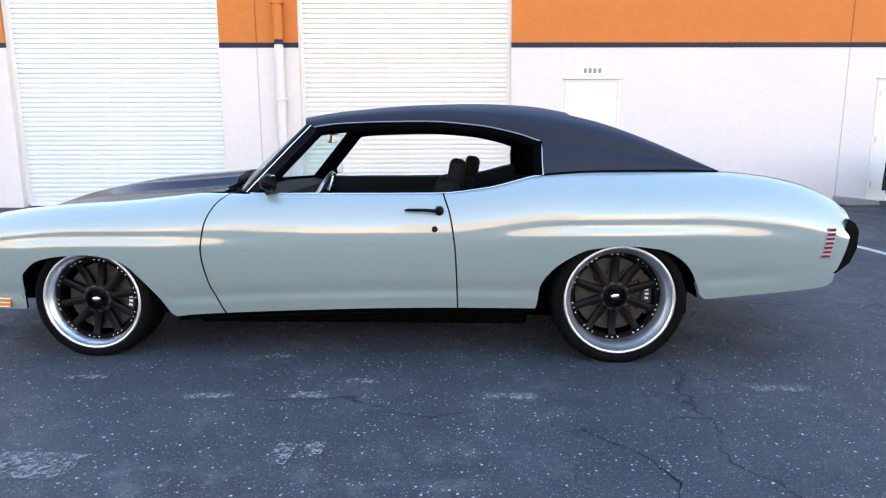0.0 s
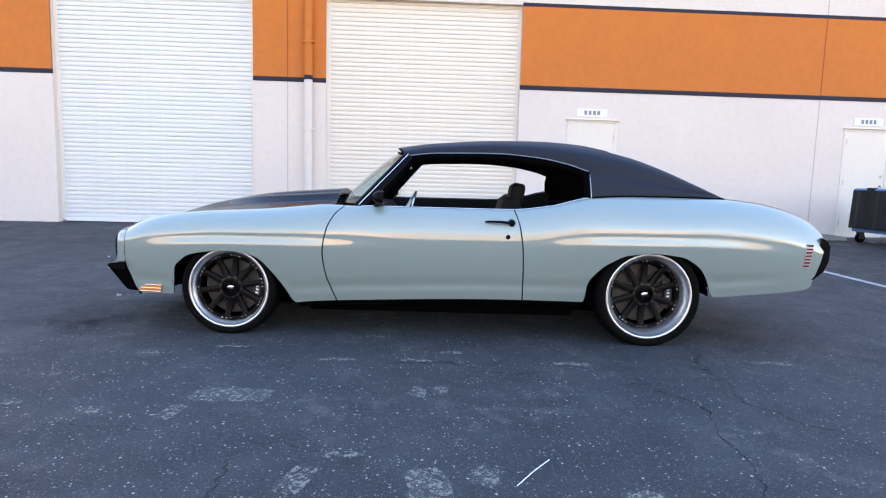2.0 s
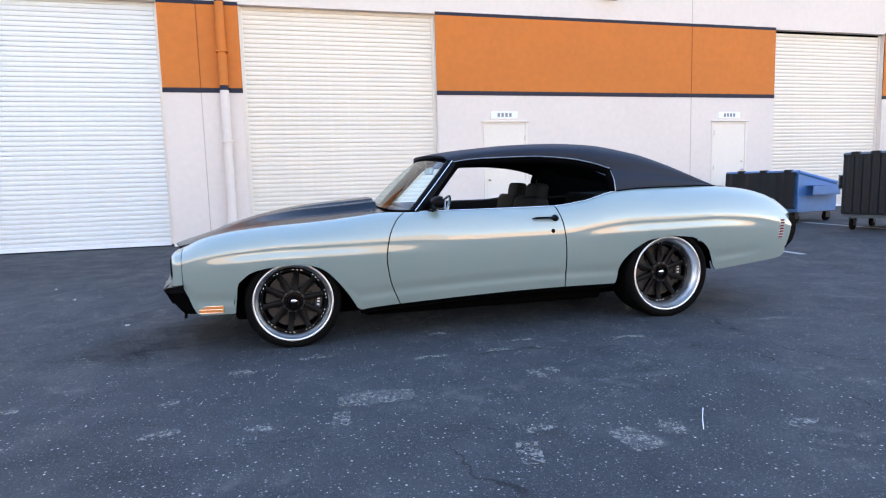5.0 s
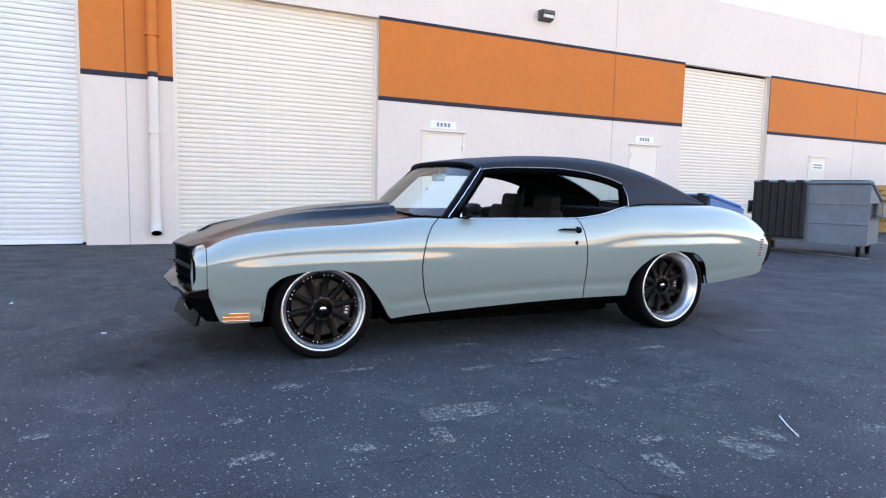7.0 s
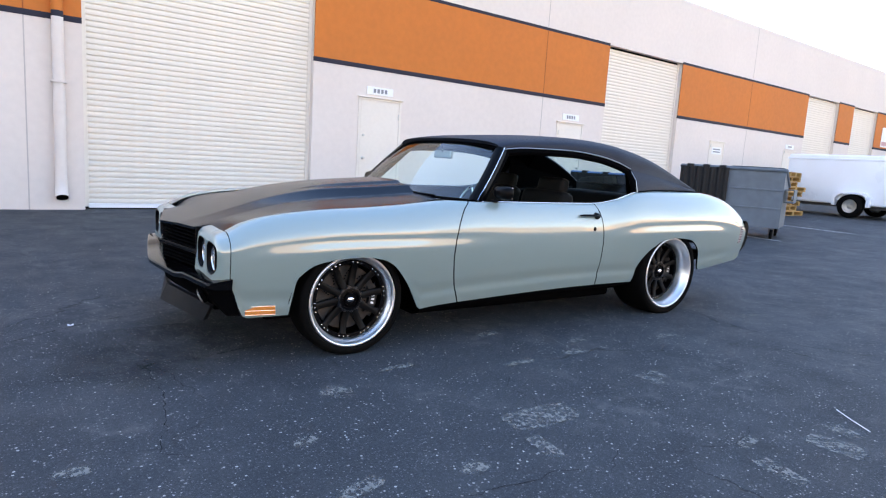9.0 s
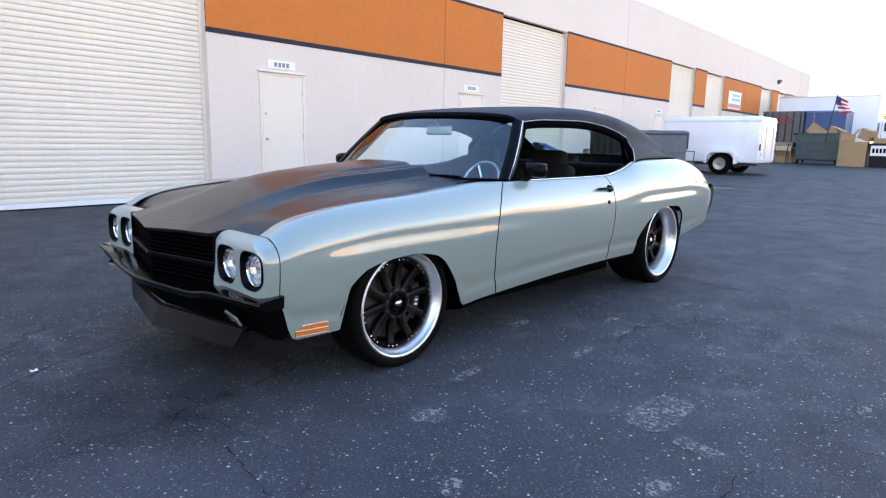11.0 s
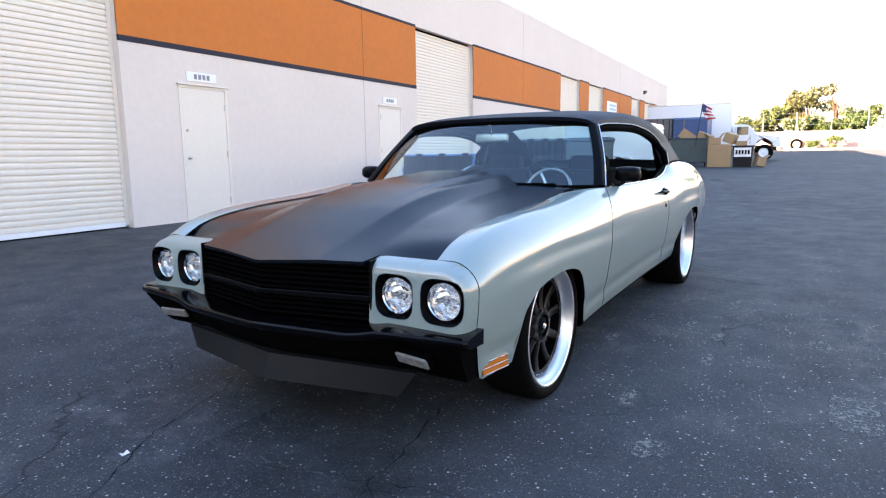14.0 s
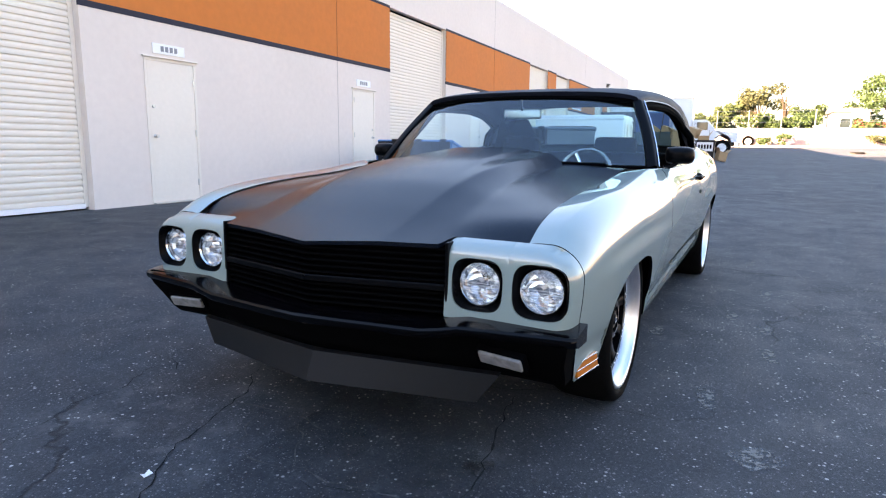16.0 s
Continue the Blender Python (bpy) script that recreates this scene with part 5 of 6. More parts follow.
part("backrest", soft_block(bmesh.new(), (2.72, 0, 0.76), (0.16, 1.25, 0.42), 16), SEAT_BLACK, bs, smooth=True)
wh = new("steering_wheel")
wh.parent = CAR
wh.matrix_local = pose(1.17, -0.38, 0.865, 0, -62, 0)
tagged(wh, "black steering wheel with bright spokes")
bm = bmesh.new()
tube(bm, [(0.15 * math.cos(a), 0.15 * math.sin(a), 0) for a in (k * math.tau / 40 for k in range(41))], 0.011, 10, caps=False)
part("rim", bm, surface("polished_wheel_rim", (0.35, 0.36, 0.36), 0.25, 0.8), wh, "polished wheel rim", smooth=True)
for a in (30, 150, 270):
    x, y = math.cos(radians(a)), math.sin(radians(a))
    part("spoke", tube(bmesh.new(), [(0.03 * x, 0.03 * y, -0.03), (0.145 * x, 0.145 * y, 0)], 0.010, 8, flat=0.5), TRIM, wh)
bm = bmesh.new()
lathe(bm, [(0.001, -0.01), (0.045, -0.015), (0.05, -0.04)], 24, "z")
part("hub", bm, SATIN, wh, smooth=True)
part("column", tube(bmesh.new(), [(0, 0, -0.03), (0, 0, -0.35)], 0.035, 12), SATIN, wh, smooth=True)
rm = new("inside_mirror")
rm.parent = CAR
rm.matrix_local = pose(1.17, 0.02, 1.205, 0, 8, 0)
tagged(rm, "rear-view mirror on the windshield")
part("housing", soft_block(bmesh.new(), (0, 0, 0), (0.03, 0.24, 0.062), 0, 0.012), surface("mirror_back_chrome", (0.45, 0.46, 0.46), 0.3, 0.8), rm, smooth=True)
part("mirror_glass", boxes((0.0155, 0.0175, -0.108, 0.108, -0.024, 0.024)), MIRROR, rm)
part("stem", tube(bmesh.new(), [(-0.01, 0, 0.02), (-0.05, 0, 0.085)], 0.008, 8), TRIM, rm)


# ---- wheels ----
def wheel(u, s, R, lip_r, width, lip_v, hub_depth, turn, lip_w):
    """Black ten-spoke wheel with a polished lip; local y points out of the car."""
    w = new("wheel")
    w.parent = CAR
    w.matrix_local = Matrix.Translation((u, s * lip_v, R - 0.001)) @ Matrix.Rotation(0 if s > 0 else math.pi, 4, "Z") @ Matrix.Rotation(radians(turn), 4, "Y")
    tagged(w, "black ten-spoke wheel with polished lip and low-profile tyre")
    k = lip_r
    bm = bmesh.new()
    side = R - k
    lathe(bm, [(k - 0.004, -0.012), (k + 0.004, 0.006), (k + 0.3 * side, 0.017), (k + 0.62 * side, 0.014), (k + 0.85 * side, 0.002), (R - 0.006, -0.014), (R, -0.035), (R, -0.07), (R, -width + 0.07), (R - 0.006, -width + 0.03), (k + 0.6 * side, -width), (k, -width + 0.01)], 96)
    part("tyre", bm, RUBBER, w, "low-profile black rubber tyre", smooth=True, angle=60)
    bm = bmesh.new()
    lathe(bm, [(k + 0.001, -0.012), (k + 0.004, 0.004), (k + 0.001, 0.010), (k - 0.005, 0.0115), (k - 0.011, 0.009), (k - 0.0145, 0.003), (k - 0.016, -0.006), (k - 0.6 * lip_w - 0.004, -0.22 * hub_depth - 0.006), (k - lip_w + 0.002, -0.42 * hub_depth - 0.010), (k - lip_w, -hub_depth)], 96)
    part("rim_lip", bm, LIP, w, "polished stepped rim lip", smooth=True, angle=80)
    d = hub_depth
    bm = bmesh.new()
    j = k - lip_w
    lathe(bm, [(j, -d + 0.002), (j - 0.003, -d + 0.006), (j - 0.025, -d + 0.004), (j - 0.027, -d - 0.012), (j - 0.017, -d - 0.05), (j - 0.022, -width + 0.02)], 96)
    part("barrel", bm, SATIN, w, "black wheel barrel", smooth=True, angle=45)
    n = 10
    bm = bmesh.new()
    rows = []
    for r, half, y, th in ((0.055, 0.022, -d + 0.004, 0.035), (0.09, 0.021, -d - 0.006, 0.03), (k * 0.55, 0.0195, -d - 0.010, 0.026), (j - 0.04, 0.0185, -d - 0.003, 0.022), (j - 0.018, 0.026, -d + 0.003, 0.02)):
        rows.append([(r, y - th, -half), (r, y - 0.004, -half), (r, y, -half + 0.005), (r, y, half - 0.005), (r, y - 0.004, half), (r, y - th, half)])
    grid(bm, rows, closed=True)
    me = finish("spoke", bm, SPOKE, True, 40)
    for i in range(n):
        o = new("spoke", me)
        o.parent = w
        o.matrix_local = Matrix.Rotation((i + 0.25) * math.tau / n, 4, "Y")
    bm = bmesh.new()
    lathe(bm, [(0.001, -d + 0.016), (0.018, -d + 0.016), (0.024, -d + 0.010), (0.034, -d + 0.010), (0.036, -d - 0.004), (0.05, -d - 0.006), (0.054, -d + 0.014), (0.068, -d + 0.012), (0.072, -d - 0.02)], 40)
    part("hub", bm, SATIN, w, smooth=True, angle=40)
    bm = bmesh.new()
    rows = []
    for i in range(80):
        a = i * math.tau / 80
        r = 0.076 + 0.005 * math.cos(10 * (a - 0.25 * math.tau / n))
        rows.append([(q * math.cos(a), y, q * math.sin(a)) for q, y in ((0.056, -d + 0.006), (0.060, -d + 0.013), (r - 0.003, -d + 0.011), (r, -d + 0.006), (r, -d - 0.02))])
    grid(bm, rows + rows[:1], flip=True)
    part("hub_ring", bm, HUB_GREY, w, "scalloped grey hub ring", smooth=True, angle=40)
    bm = bmesh.new()
    face = bm.verts.new((0, -d + 0.020, 0))
    oval = [bm.verts.new((0.023 * math.cos(i * math.tau / 20), -d + 0.016, 0.012 * math.sin(i * math.tau / 20))) for i in range(20)]
    for i in range(20):
        bm.faces.new((face, oval[i], oval[(i + 1) % 20]))
    bmesh.ops.recalc_face_normals(bm, faces=bm.faces)
    o = part("hub_badge", bm, TRIM, w, "small bright plain badge")
    b2 = bmesh.new()
    lathe(b2, [(0.001, 0.008), (0.004, 0.007), (0.0055, 0.0), (0.0055, -0.004)], 8)
    bolt = finish("bolt", b2, TRIM, True)
    for i in range(n):
        for q in (-1, 0, 1):
            a = (i + 0.75) * math.tau / n + q * 0.125
            o = new("bolt", bolt)
            o.parent = w
            o.location = ((j - 0.013) * math.cos(a), -d + 0.005, (j - 0.013) * math.sin(a))
    b2 = bmesh.new()
    lathe(b2, [(0.001, 0.010), (0.007, 0.009), (0.009, 0.0)], 6)
    nut = finish("lug_nut", b2, SATIN, True)
    for i in range(5):
        o = new("lug_nut", nut)
        o.parent = w
        a = i * math.tau / 5
        o.location = (0.043 * math.cos(a), -d - 0.002, 0.043 * math.sin(a))
    bm = bmesh.new()
    lathe(bm, [(0.07, -d - 0.06), (0.075, -d - 0.055), (k * 0.70, -d - 0.055), (k * 0.70, -d - 0.08)], 64)
    disc = part("brake_disc", bm, DISC, w, "grey-brown drilled brake disc", smooth=True, angle=40)
    bm = bmesh.new()
    for i in range(10):
        for q in range(5):
            a = (i + 0.1 * q + 0.3) * math.tau / 10
            r = k * (0.42 + 0.055 * q)
            c = Vector((r * math.cos(a), -d - 0.0542, r * math.sin(a)))
            bm.faces.new([bm.verts.new(c + Vector((0.0052 * math.cos(b), 0, -0.0052 * math.sin(b)))) for b in (h * math.tau / 8 for h in range(8))])
    tagged(part("drilled_holes", bm, MATTE, disc), "dark drilled holes", kind="stuff")
    bm = bmesh.new()
    rows = []
    for a in spaced(-24, 40, 8):
        c, sn = math.cos(radians(a)), math.sin(radians(a))
        rows.append([(r * c, y, r * sn) for r, y in ((k * 0.52, -d - 0.05), (k * 0.54, -d - 0.034), (k * 0.72, -d - 0.034), (k * 0.78, -d - 0.05), (k * 0.78, -d - 0.1))])
    vv = grid(bm, rows, flip=True)
    cal = part("caliper", bm, CALIPER, w, "black brake caliper with white marks", smooth=True, angle=40)
    cal.matrix_local = Matrix.Rotation(radians(180 if s < 0 else 0), 4, "Y")
    for i in range(4):
        a = radians(-8 + 7.5 * i)
        o = part("mark", boxes((-0.010, 0.010, -0.001, 0.001, -0.006, 0.006)), WHITE_MARK, cal)
        o.matrix_local = Matrix.Translation((k * 0.63 * math.cos(a), -d - 0.0325, k * 0.63 * math.sin(a))) @ Matrix.Rotation(-a, 4, "Y")
    bm = bmesh.new()
    lathe(bm, [(0.001, -width * 0.75), (k - 0.03, -width * 0.75)], 32)
    part("back_plate", bm, MATTE, w)
    return w


for s in (-1, 1):
    wheel(0.0, s, 0.328, 0.270, 0.235, 0.890, 0.048, 0, 0.036)
    wheel(2.856, s, 0.355, 0.290, 0.32, 0.926, 0.10, 8, 0.046)

# ---- the yard along the wall ----
BIN_GREY = surface("dumpster_grey_paint", (0.10, 0.135, 0.165), 0.5, vary=0.18, scale=1.5, fine=7, bump=0.06, bump_scale=9)
BIN_BLUE = surface("dumpster_blue_paint", (0.03, 0.19, 0.42), 0.45, vary=0.15, scale=1.5, fine=7, bump=0.06, bump_scale=9)
BIN_GREEN = surface("dumpster_dark_green_paint", (0.042, 0.075, 0.078), 0.5, vary=0.25, scale=2.5, fine=25, bump=0.2)
LID_BLACK = surface("lid_black_plastic", (0.007, 0.008, 0.010), 0.5, vary=0.2, scale=3, bump=0.08, spec=0.25)
RUST = surface("caster_steel", (0.05, 0.045, 0.042), 0.6, 0.6, vary=0.3, scale=20)
PALLET_WOOD = surface("pallet_wood", (0.46, 0.26, 0.09), 0.75, vary=0.3, scale=6, fine=40, bump=0.3, island=0.5)
CARD = surface("cardboard", (0.38, 0.24, 0.13), 0.8, vary=0.15, scale=3, fine=30, bump=0.1, island=0.5)
TRAILER_WHITE = surface("trailer_white_paint", (0.80, 0.85, 0.90), 0.3, vary=0.04, scale=1.2, bump=0.02, coat=0.3)
TRUCK_WHITE = surface("truck_white_paint", (0.78, 0.83, 0.88), 0.35, vary=0.05, scale=1.2, bump=0.02, coat=0.3)
DARK_GLASS = surface("dark_window", (0.03, 0.045, 0.05), 0.05, vary=0.1, bump=0, coat=0.5)


def caster(parent, x, y, r=0.09):
    c = new("caster")
    c.parent = parent
    c.location = (x, y, 0)
    bm = bmesh.new()
    lathe(bm, [(0.02, -0.022), (r, -0.022), (r, 0.022), (0.02, 0.022)], 16)
    o = part("caster_wheel", bm, RUBBER, c, smooth=True)
    o.location = (0, 0, r)
    part("caster_fork", boxes((-0.05, 0.05, -0.04, -0.03, r - 0.02, 2.2 * r), (-0.05, 0.05, 0.03, 0.04, r - 0.02, 2.2 * r), (-0.06, 0.06, -0.045, 0.045, 2.2 * r, 2.3 * r)), RUST, c)
    return c


def dumpster(name, label, m, length, depth, high, mat, lid_from, lid_to, ribs=7):
    """Steel dumpster: its long face lies at local x = 0 along y; a lid hangs open over that face."""
    ob = thing(name, label, "dumpster", m, "dumpsters")
    z0 = 0.21
    t = 0.02
    part("bottom", boxes((0.004, depth - 0.004, 0.004, length - 0.004, z0 - 0.004, z0 + t)), mat, ob)
    bm = bmesh.new()
    rows = [[(0, 0, z0), (depth, 0, z0), (depth, length, z0), (0, length, z0)],
            [(0, 0, high * 0.97), (depth * 1.02, 0, high * 0.75), (depth * 1.02, length, high * 0.75), (0, length, high * 0.97)]]
    inner = [[(x + t * (1 if x < depth / 2 else -1), y + t * (1 if y < length / 2 else -1), z) for x, y, z in r] for r in rows]
    grid(bm, rows + inner[::-1] + rows[:1], closed=True)
    part("body", bm, mat, ob)
    for z in (z0 + (high - z0) * 0.31, z0 + (high - z0) * 0.62):
        part("rib", boxes((-0.012, 0.0, 0.02, length - 0.02, z, z + 0.03), bevel=0.004), mat, ob)
    for a, b in (((0, 0), (0, length)), ((0, 0), (depth, 0)), ((0, length), (depth, length)), ((depth, 0), (depth, length))):
        h = lambda x: high * 0.97 - x / depth * high * 0.22
        part("top_rail", tube(bmesh.new(), [(a[0], a[1], h(a[0])), (b[0], b[1], h(b[0]))], 0.035, 8), mat, ob)
    for y in (-0.001, length):
        s = -1 if y < 0.5 else 1
        y0, y1 = sorted((y, y + s * 0.16))
        bm = boxes((depth * 0.2, depth * 0.9, y0, y1, high * 0.52, high * 0.53 + 0.01), (depth * 0.2, depth * 0.9, y0, y1, high * 0.70, high * 0.71), (depth * 0.2, depth * 0.9, (y1 if s > 0 else y0), (y1 if s > 0 else y0) + 0.012, high * 0.52, high * 0.71))
        part("lift_pocket", bm, mat, ob, "steel lift pocket")
    lid = new("lid")
    lid.parent = ob
    tagged(lid, "black ribbed plastic lid hanging open")
    bm = bmesh.new()
    n = ribs * 4
    rows = [[], []]
    for i in range(n + 1):
        y = lid_from + (lid_to - lid_from) * i / n
        d = -0.045 - (0.025 if i % 4 in (1, 2) else 0.0)
        rows[0].append((d - 0.02, y, high * 0.97))
        rows[1].append((d - 0.05, y, z0 + 0.09))
    grid(bm, rows)
    part("lid_panel", bm, LID_BLACK, lid)
    part("lid_edge", boxes((-0.10, -0.03, lid_from, lid_to, z0 + 0.06, z0 + 0.09), bevel=0.006), LID_BLACK, lid)
    k = 3
    for i in range(k):
        y = lid_from + (lid_to - lid_from) * (i + 0.2) / k
        part("lid_hinge", boxes((-0.09, 0.03, y, y + 0.12, high * 0.95, high * 0.95 + 0.07), bevel=0.01), LID_BLACK, lid)
    if lid_to - lid_from < length * 0.8:
        other = new("lid")
        other.parent = ob
        tagged(other, "black plastic lid lying shut")
        bm = bmesh.new()
        grid(bm, [[(x, y, high * 0.99 - x / depth * high * 0.22 + 0.02) for y in spaced(0.03, lid_from - 0.03, 8)] for x in spaced(0, depth, 4)], flip=True)
        part("lid_panel", bm, LID_BLACK, other)
    for x in (0.08, depth - 0.1):
        for y in (0.12, length - 0.12):
            caster(ob, x, y)
    return ob


dumpster("dumpster", "blue-grey steel dumpster on casters, one black lid hanging open", pose(10.04, 1.2, ground_z(10, 2), 0, 0, 20), 1.80, 1.0, 1.30, BIN_GREY, 0.93, 1.80)
dumpster("dumpster", "bright blue steel dumpster with black lids hanging open", pose(9.75, 4.15, ground_z(10, 5), 0, 0, 4), 1.75, 1.0, 1.0, BIN_BLUE, 0.02, 1.73, 4)

# low concrete block at the foot of the wall
bm = bmesh.new()
box(bm, -0.3, 0.3, -0.2, 0.2, 0.0, 0.15, bevel=0.02)
for v in bm.verts:
    if v.co.z > 0.08:
        v.co.z -= 0.07 * (v.co.x + 0.3) / 0.6
        v.co.y *= 0.85
solid("splash_block", bm, surface("weathered_concrete", (0.24, 0.235, 0.22), 0.85, vary=0.25, scale=5, fine=40, bump=0.3), "low weathered concrete splash block beside the wall", "concrete block", m=pose(9.35, 6.2, ground_z(9.35, 6.2)))

# stack of wooden pallets
for i in range(9):
    z = ground_z(16.5, 4.3) + i * 0.135
    pl = thing("pallet", "weathered orange-brown wooden pallet in a stack", "pallet", pose(16.2 + 0.04 * ((i * 7) % 3), 4.0 + 0.05 * ((i * 5) % 4) - 0.05, z, 0, 0, 3 * ((i * 3) % 5) - 4), "pallet stack")
    for k in range(6):
        o = part("plank", boxes((0.0, 1.0, 0.14 * k, 0.14 * k + 0.095, 0.113, 0.133)), PALLET_WOOD, pl)
    for x in (0.0, 0.45, 0.91):
        part("stringer", boxes((x, x + 0.09, 0, 0.80, 0.02, 0.112)), PALLET_WOOD, pl)
    for k in range(3):
        part("plank", boxes((0.0, 1.0, 0.33 * k, 0.33 * k + 0.095, 0.0, 0.019)), PALLET_WOOD, pl)

# white box trailer
tr = thing("cargo_trailer", "small white enclosed cargo trailer with double rear doors", "trailer", pose(18.3, 2.03, ground_z(19, 3)))
L, W, H = 2.95, 1.8, 1.77
bm = bmesh.new()
box(bm, 0, W, 0, L, 0.36, H, bevel=0.06, seg=3)
part("body", bm, TRAILER_WHITE, tr, smooth=True)
part("roof_cap", boxes((-0.015, W + 0.015, -0.015, L + 0.015, H - 0.16, H - 0.10), bevel=0.01), TRAILER_WHITE, tr)
for x0 in (0.12, 0.92):
    d = new("rear_door")
    d.parent = tr
    tagged(d, "white hinged rear door")
    part("door_panel", boxes((x0, x0 + 0.76, -0.03, -0.001, 0.45, H - 0.22), bevel=0.008), TRAILER_WHITE, d)
    part("lock_bar", tube(bmesh.new(), [(x0 + 0.38, -0.05, 0.5), (x0 + 0.38, -0.05, H - 0.3)], 0.015, 8), STEEL, d)
    for z in (0.6, 0.98, 1.36):
        part("hinge", boxes((x0 + (0.0 if x0 < 0.5 else 0.68), x0 + (0.08 if x0 < 0.5 else 0.76), -0.045, -0.03, z, z + 0.06)), STEEL, d)
for x in (0.01, W - 0.09):
    part("tail_lamp", boxes((x, x + 0.08, -0.035, -0.002, 0.75, 0.95), bevel=0.008), RED, tr, "red tail lamp")
part("frame_rail", boxes((0.1, W - 0.1, 0.05, L + 1.0, 0.28, 0.36)), RUST, tr)
for y in (1.05,):
    for x, s in ((0.02, -1), (W - 0.02, 1)):
        wl = new("wheel")
        wl.parent = tr
        wl.matrix_local = pose(x + 0.09 * s, y, 0.33, 0, 0, 90)
        bm = bmesh.new()
        lathe(bm, [(0.19, -0.1), (0.30, -0.1), (0.33, -0.07), (0.33, 0.07), (0.30, 0.1), (0.19, 0.1)], 32)
        part("tyre", bm, RUBBER, wl, smooth=True, angle=60)
        bm = bmesh.new()
        lathe(bm, [(0.19, 0.09), (0.17, 0.06), (0.08, 0.05), (0.05, 0.09), (0.001, 0.09)], 24)
        part("rim", bm, STEEL, wl, smooth=True)
        bm = bmesh.new()
        lathe(bm, [(0.19, -0.09), (0.17, -0.06), (0.08, -0.05), (0.05, -0.09), (0.001, -0.09)], 24)
        part("rim", bm, STEEL, wl, smooth=True)
    bm = bmesh.new()
    rows = []
    for a in spaced(0, 180, 12):
        c, s2 = math.cos(radians(a)), math.sin(radians(a))
        cc = math.copysign(min(1, abs(c) * 1.25), c)
        rows.append([(-0.18, y + 0.47 * cc, 0.33 + 0.40 * min(1, s2 * 1.2)), (0.0, y + 0.47 * cc, 0.33 + 0.40 * min(1, s2 * 1.2)), (0.0, y + 0.40 * cc, 0.33 + 0.34 * min(1, s2 * 1.2)), (-0.18, y + 0.40 * cc, 0.33 + 0.34 * min(1, s2 * 1.2))])
    grid(bm, rows, closed=True)
    part("fender", bm, TRAILER_WHITE, tr)
    bm = bmesh.new()
    bm.faces.new([bm.verts.new((-0.004, y + 0.40 * math.cos(radians(a)), 0.33 + 0.34 * math.sin(radians(a)))) for a in spaced(180, 0, 16)])
    part("wheel_recess", bm, MATTE, tr)
part("tongue", tube(bmesh.new(), [(0.3, L, 0.32), (W / 2, L + 1.1, 0.34), (W - 0.3, L, 0.32)], 0.04, 8), RUST, tr)
part("tongue_jack", tube(bmesh.new(), [(W / 2, L + 0.95, 0.02), (W / 2, L + 0.95, 0.7)], 0.035, 8), RUST, tr)

# poster on the band
p = thing("wall_sign", "white banner sign with pink and blue bars", "sign", pose(30.55, WALL_Y - 0.012, 2.97))
part("panel", boxes((0, 2.0, -0.02, -0.001, 0, 0.85)), SIGN_WHITE, p)
part("bar", boxes((0.05, 1.95, -0.024, -0.02, 0.06, 0.24)), surface("faded_pink_print", (0.6, 0.3, 0.3), 0.6), p)
for k in range(2):
    part("bar", boxes((0.5, 1.8, -0.024, -0.02, 0.40 + 0.2 * k, 0.52 + 0.2 * k)), surface("pale_blue_print", (0.35, 0.5, 0.6), 0.6), p)
p = thing("number_plate", "small white plate with grey number bars above door", "sign", pose(21.85, WALL_Y, 2.355), "door plates")
part("plate", boxes((0, 0.62, -0.02, -0.001, 0, 0.15), bevel=0.003), SIGN_WHITE, p)
for k in range(4):
    part("bar", boxes((0.15 + 0.085 * k, 0.2 + 0.085 * k, -0.0235, -0.02, 0.045, 0.11)), SIGN_GREY, p)

# ---- far end of the lot ----
bx = thing("container", "tall dull grey metal container with faded red bars", "container", pose(33, 3.9, ground_z(33, 4)))
part("body", boxes((0, 2.2, 0, 1.85, 0.12, 2.38), bevel=0.02), surface("dull_grey_steel", (0.12, 0.12, 0.125), 0.6, vary=0.25, scale=2), bx)
for k in range(6):
    part("rib", boxes((-0.04, 0, 0.08 + 0.32 * k, 0.14 + 0.32 * k, 0.15, 2.33)), RUST, bx)
for k, (a, b) in enumerate(((0.5, 1.1), (0.35, 1.4), (0.7, 1.2))):
    part("bar", boxes((-0.046, -0.041, a, b, 1.75 + 0.2 * k, 1.84 + 0.2 * k)), surface("faded_red_paint", (0.28, 0.06, 0.06), 0.7), bx)
part("skid", boxes((0, 2.2, 0.1, 0.3, 0, 0.12), (0, 2.2, 1.5, 1.7, 0, 0.12)), RUST, bx)
DEEP_BLUE = surface("container_blue", (0.02, 0.075, 0.2), 0.5, vary=0.2, scale=2)
bx = thing("container", "tall blue metal container", "container", pose(33.2, 2.13, ground_z(33, 3)))
part("body", boxes((0, 2.0, 0, 1.72, 0.1, 2.32), bevel=0.02), DEEP_BLUE, bx)
part("top_rail", boxes((-0.04, 2.0, -0.02, 1.74, 2.32, 2.40)), BIN_BLUE, bx)
part("skid", boxes((0, 2.0, 0.1, 0.3, 0, 0.1), (0, 2.0, 1.4, 1.6, 0, 0.1)), RUST, bx)
dumpster("dumpster", "dark green-grey steel dumpster overflowing with cardboard", pose(28.5, 1.52, ground_z(28.5, 2)), 1.65, 1.2, 1.30, BIN_GREEN, 1.63, 1.64, 1)


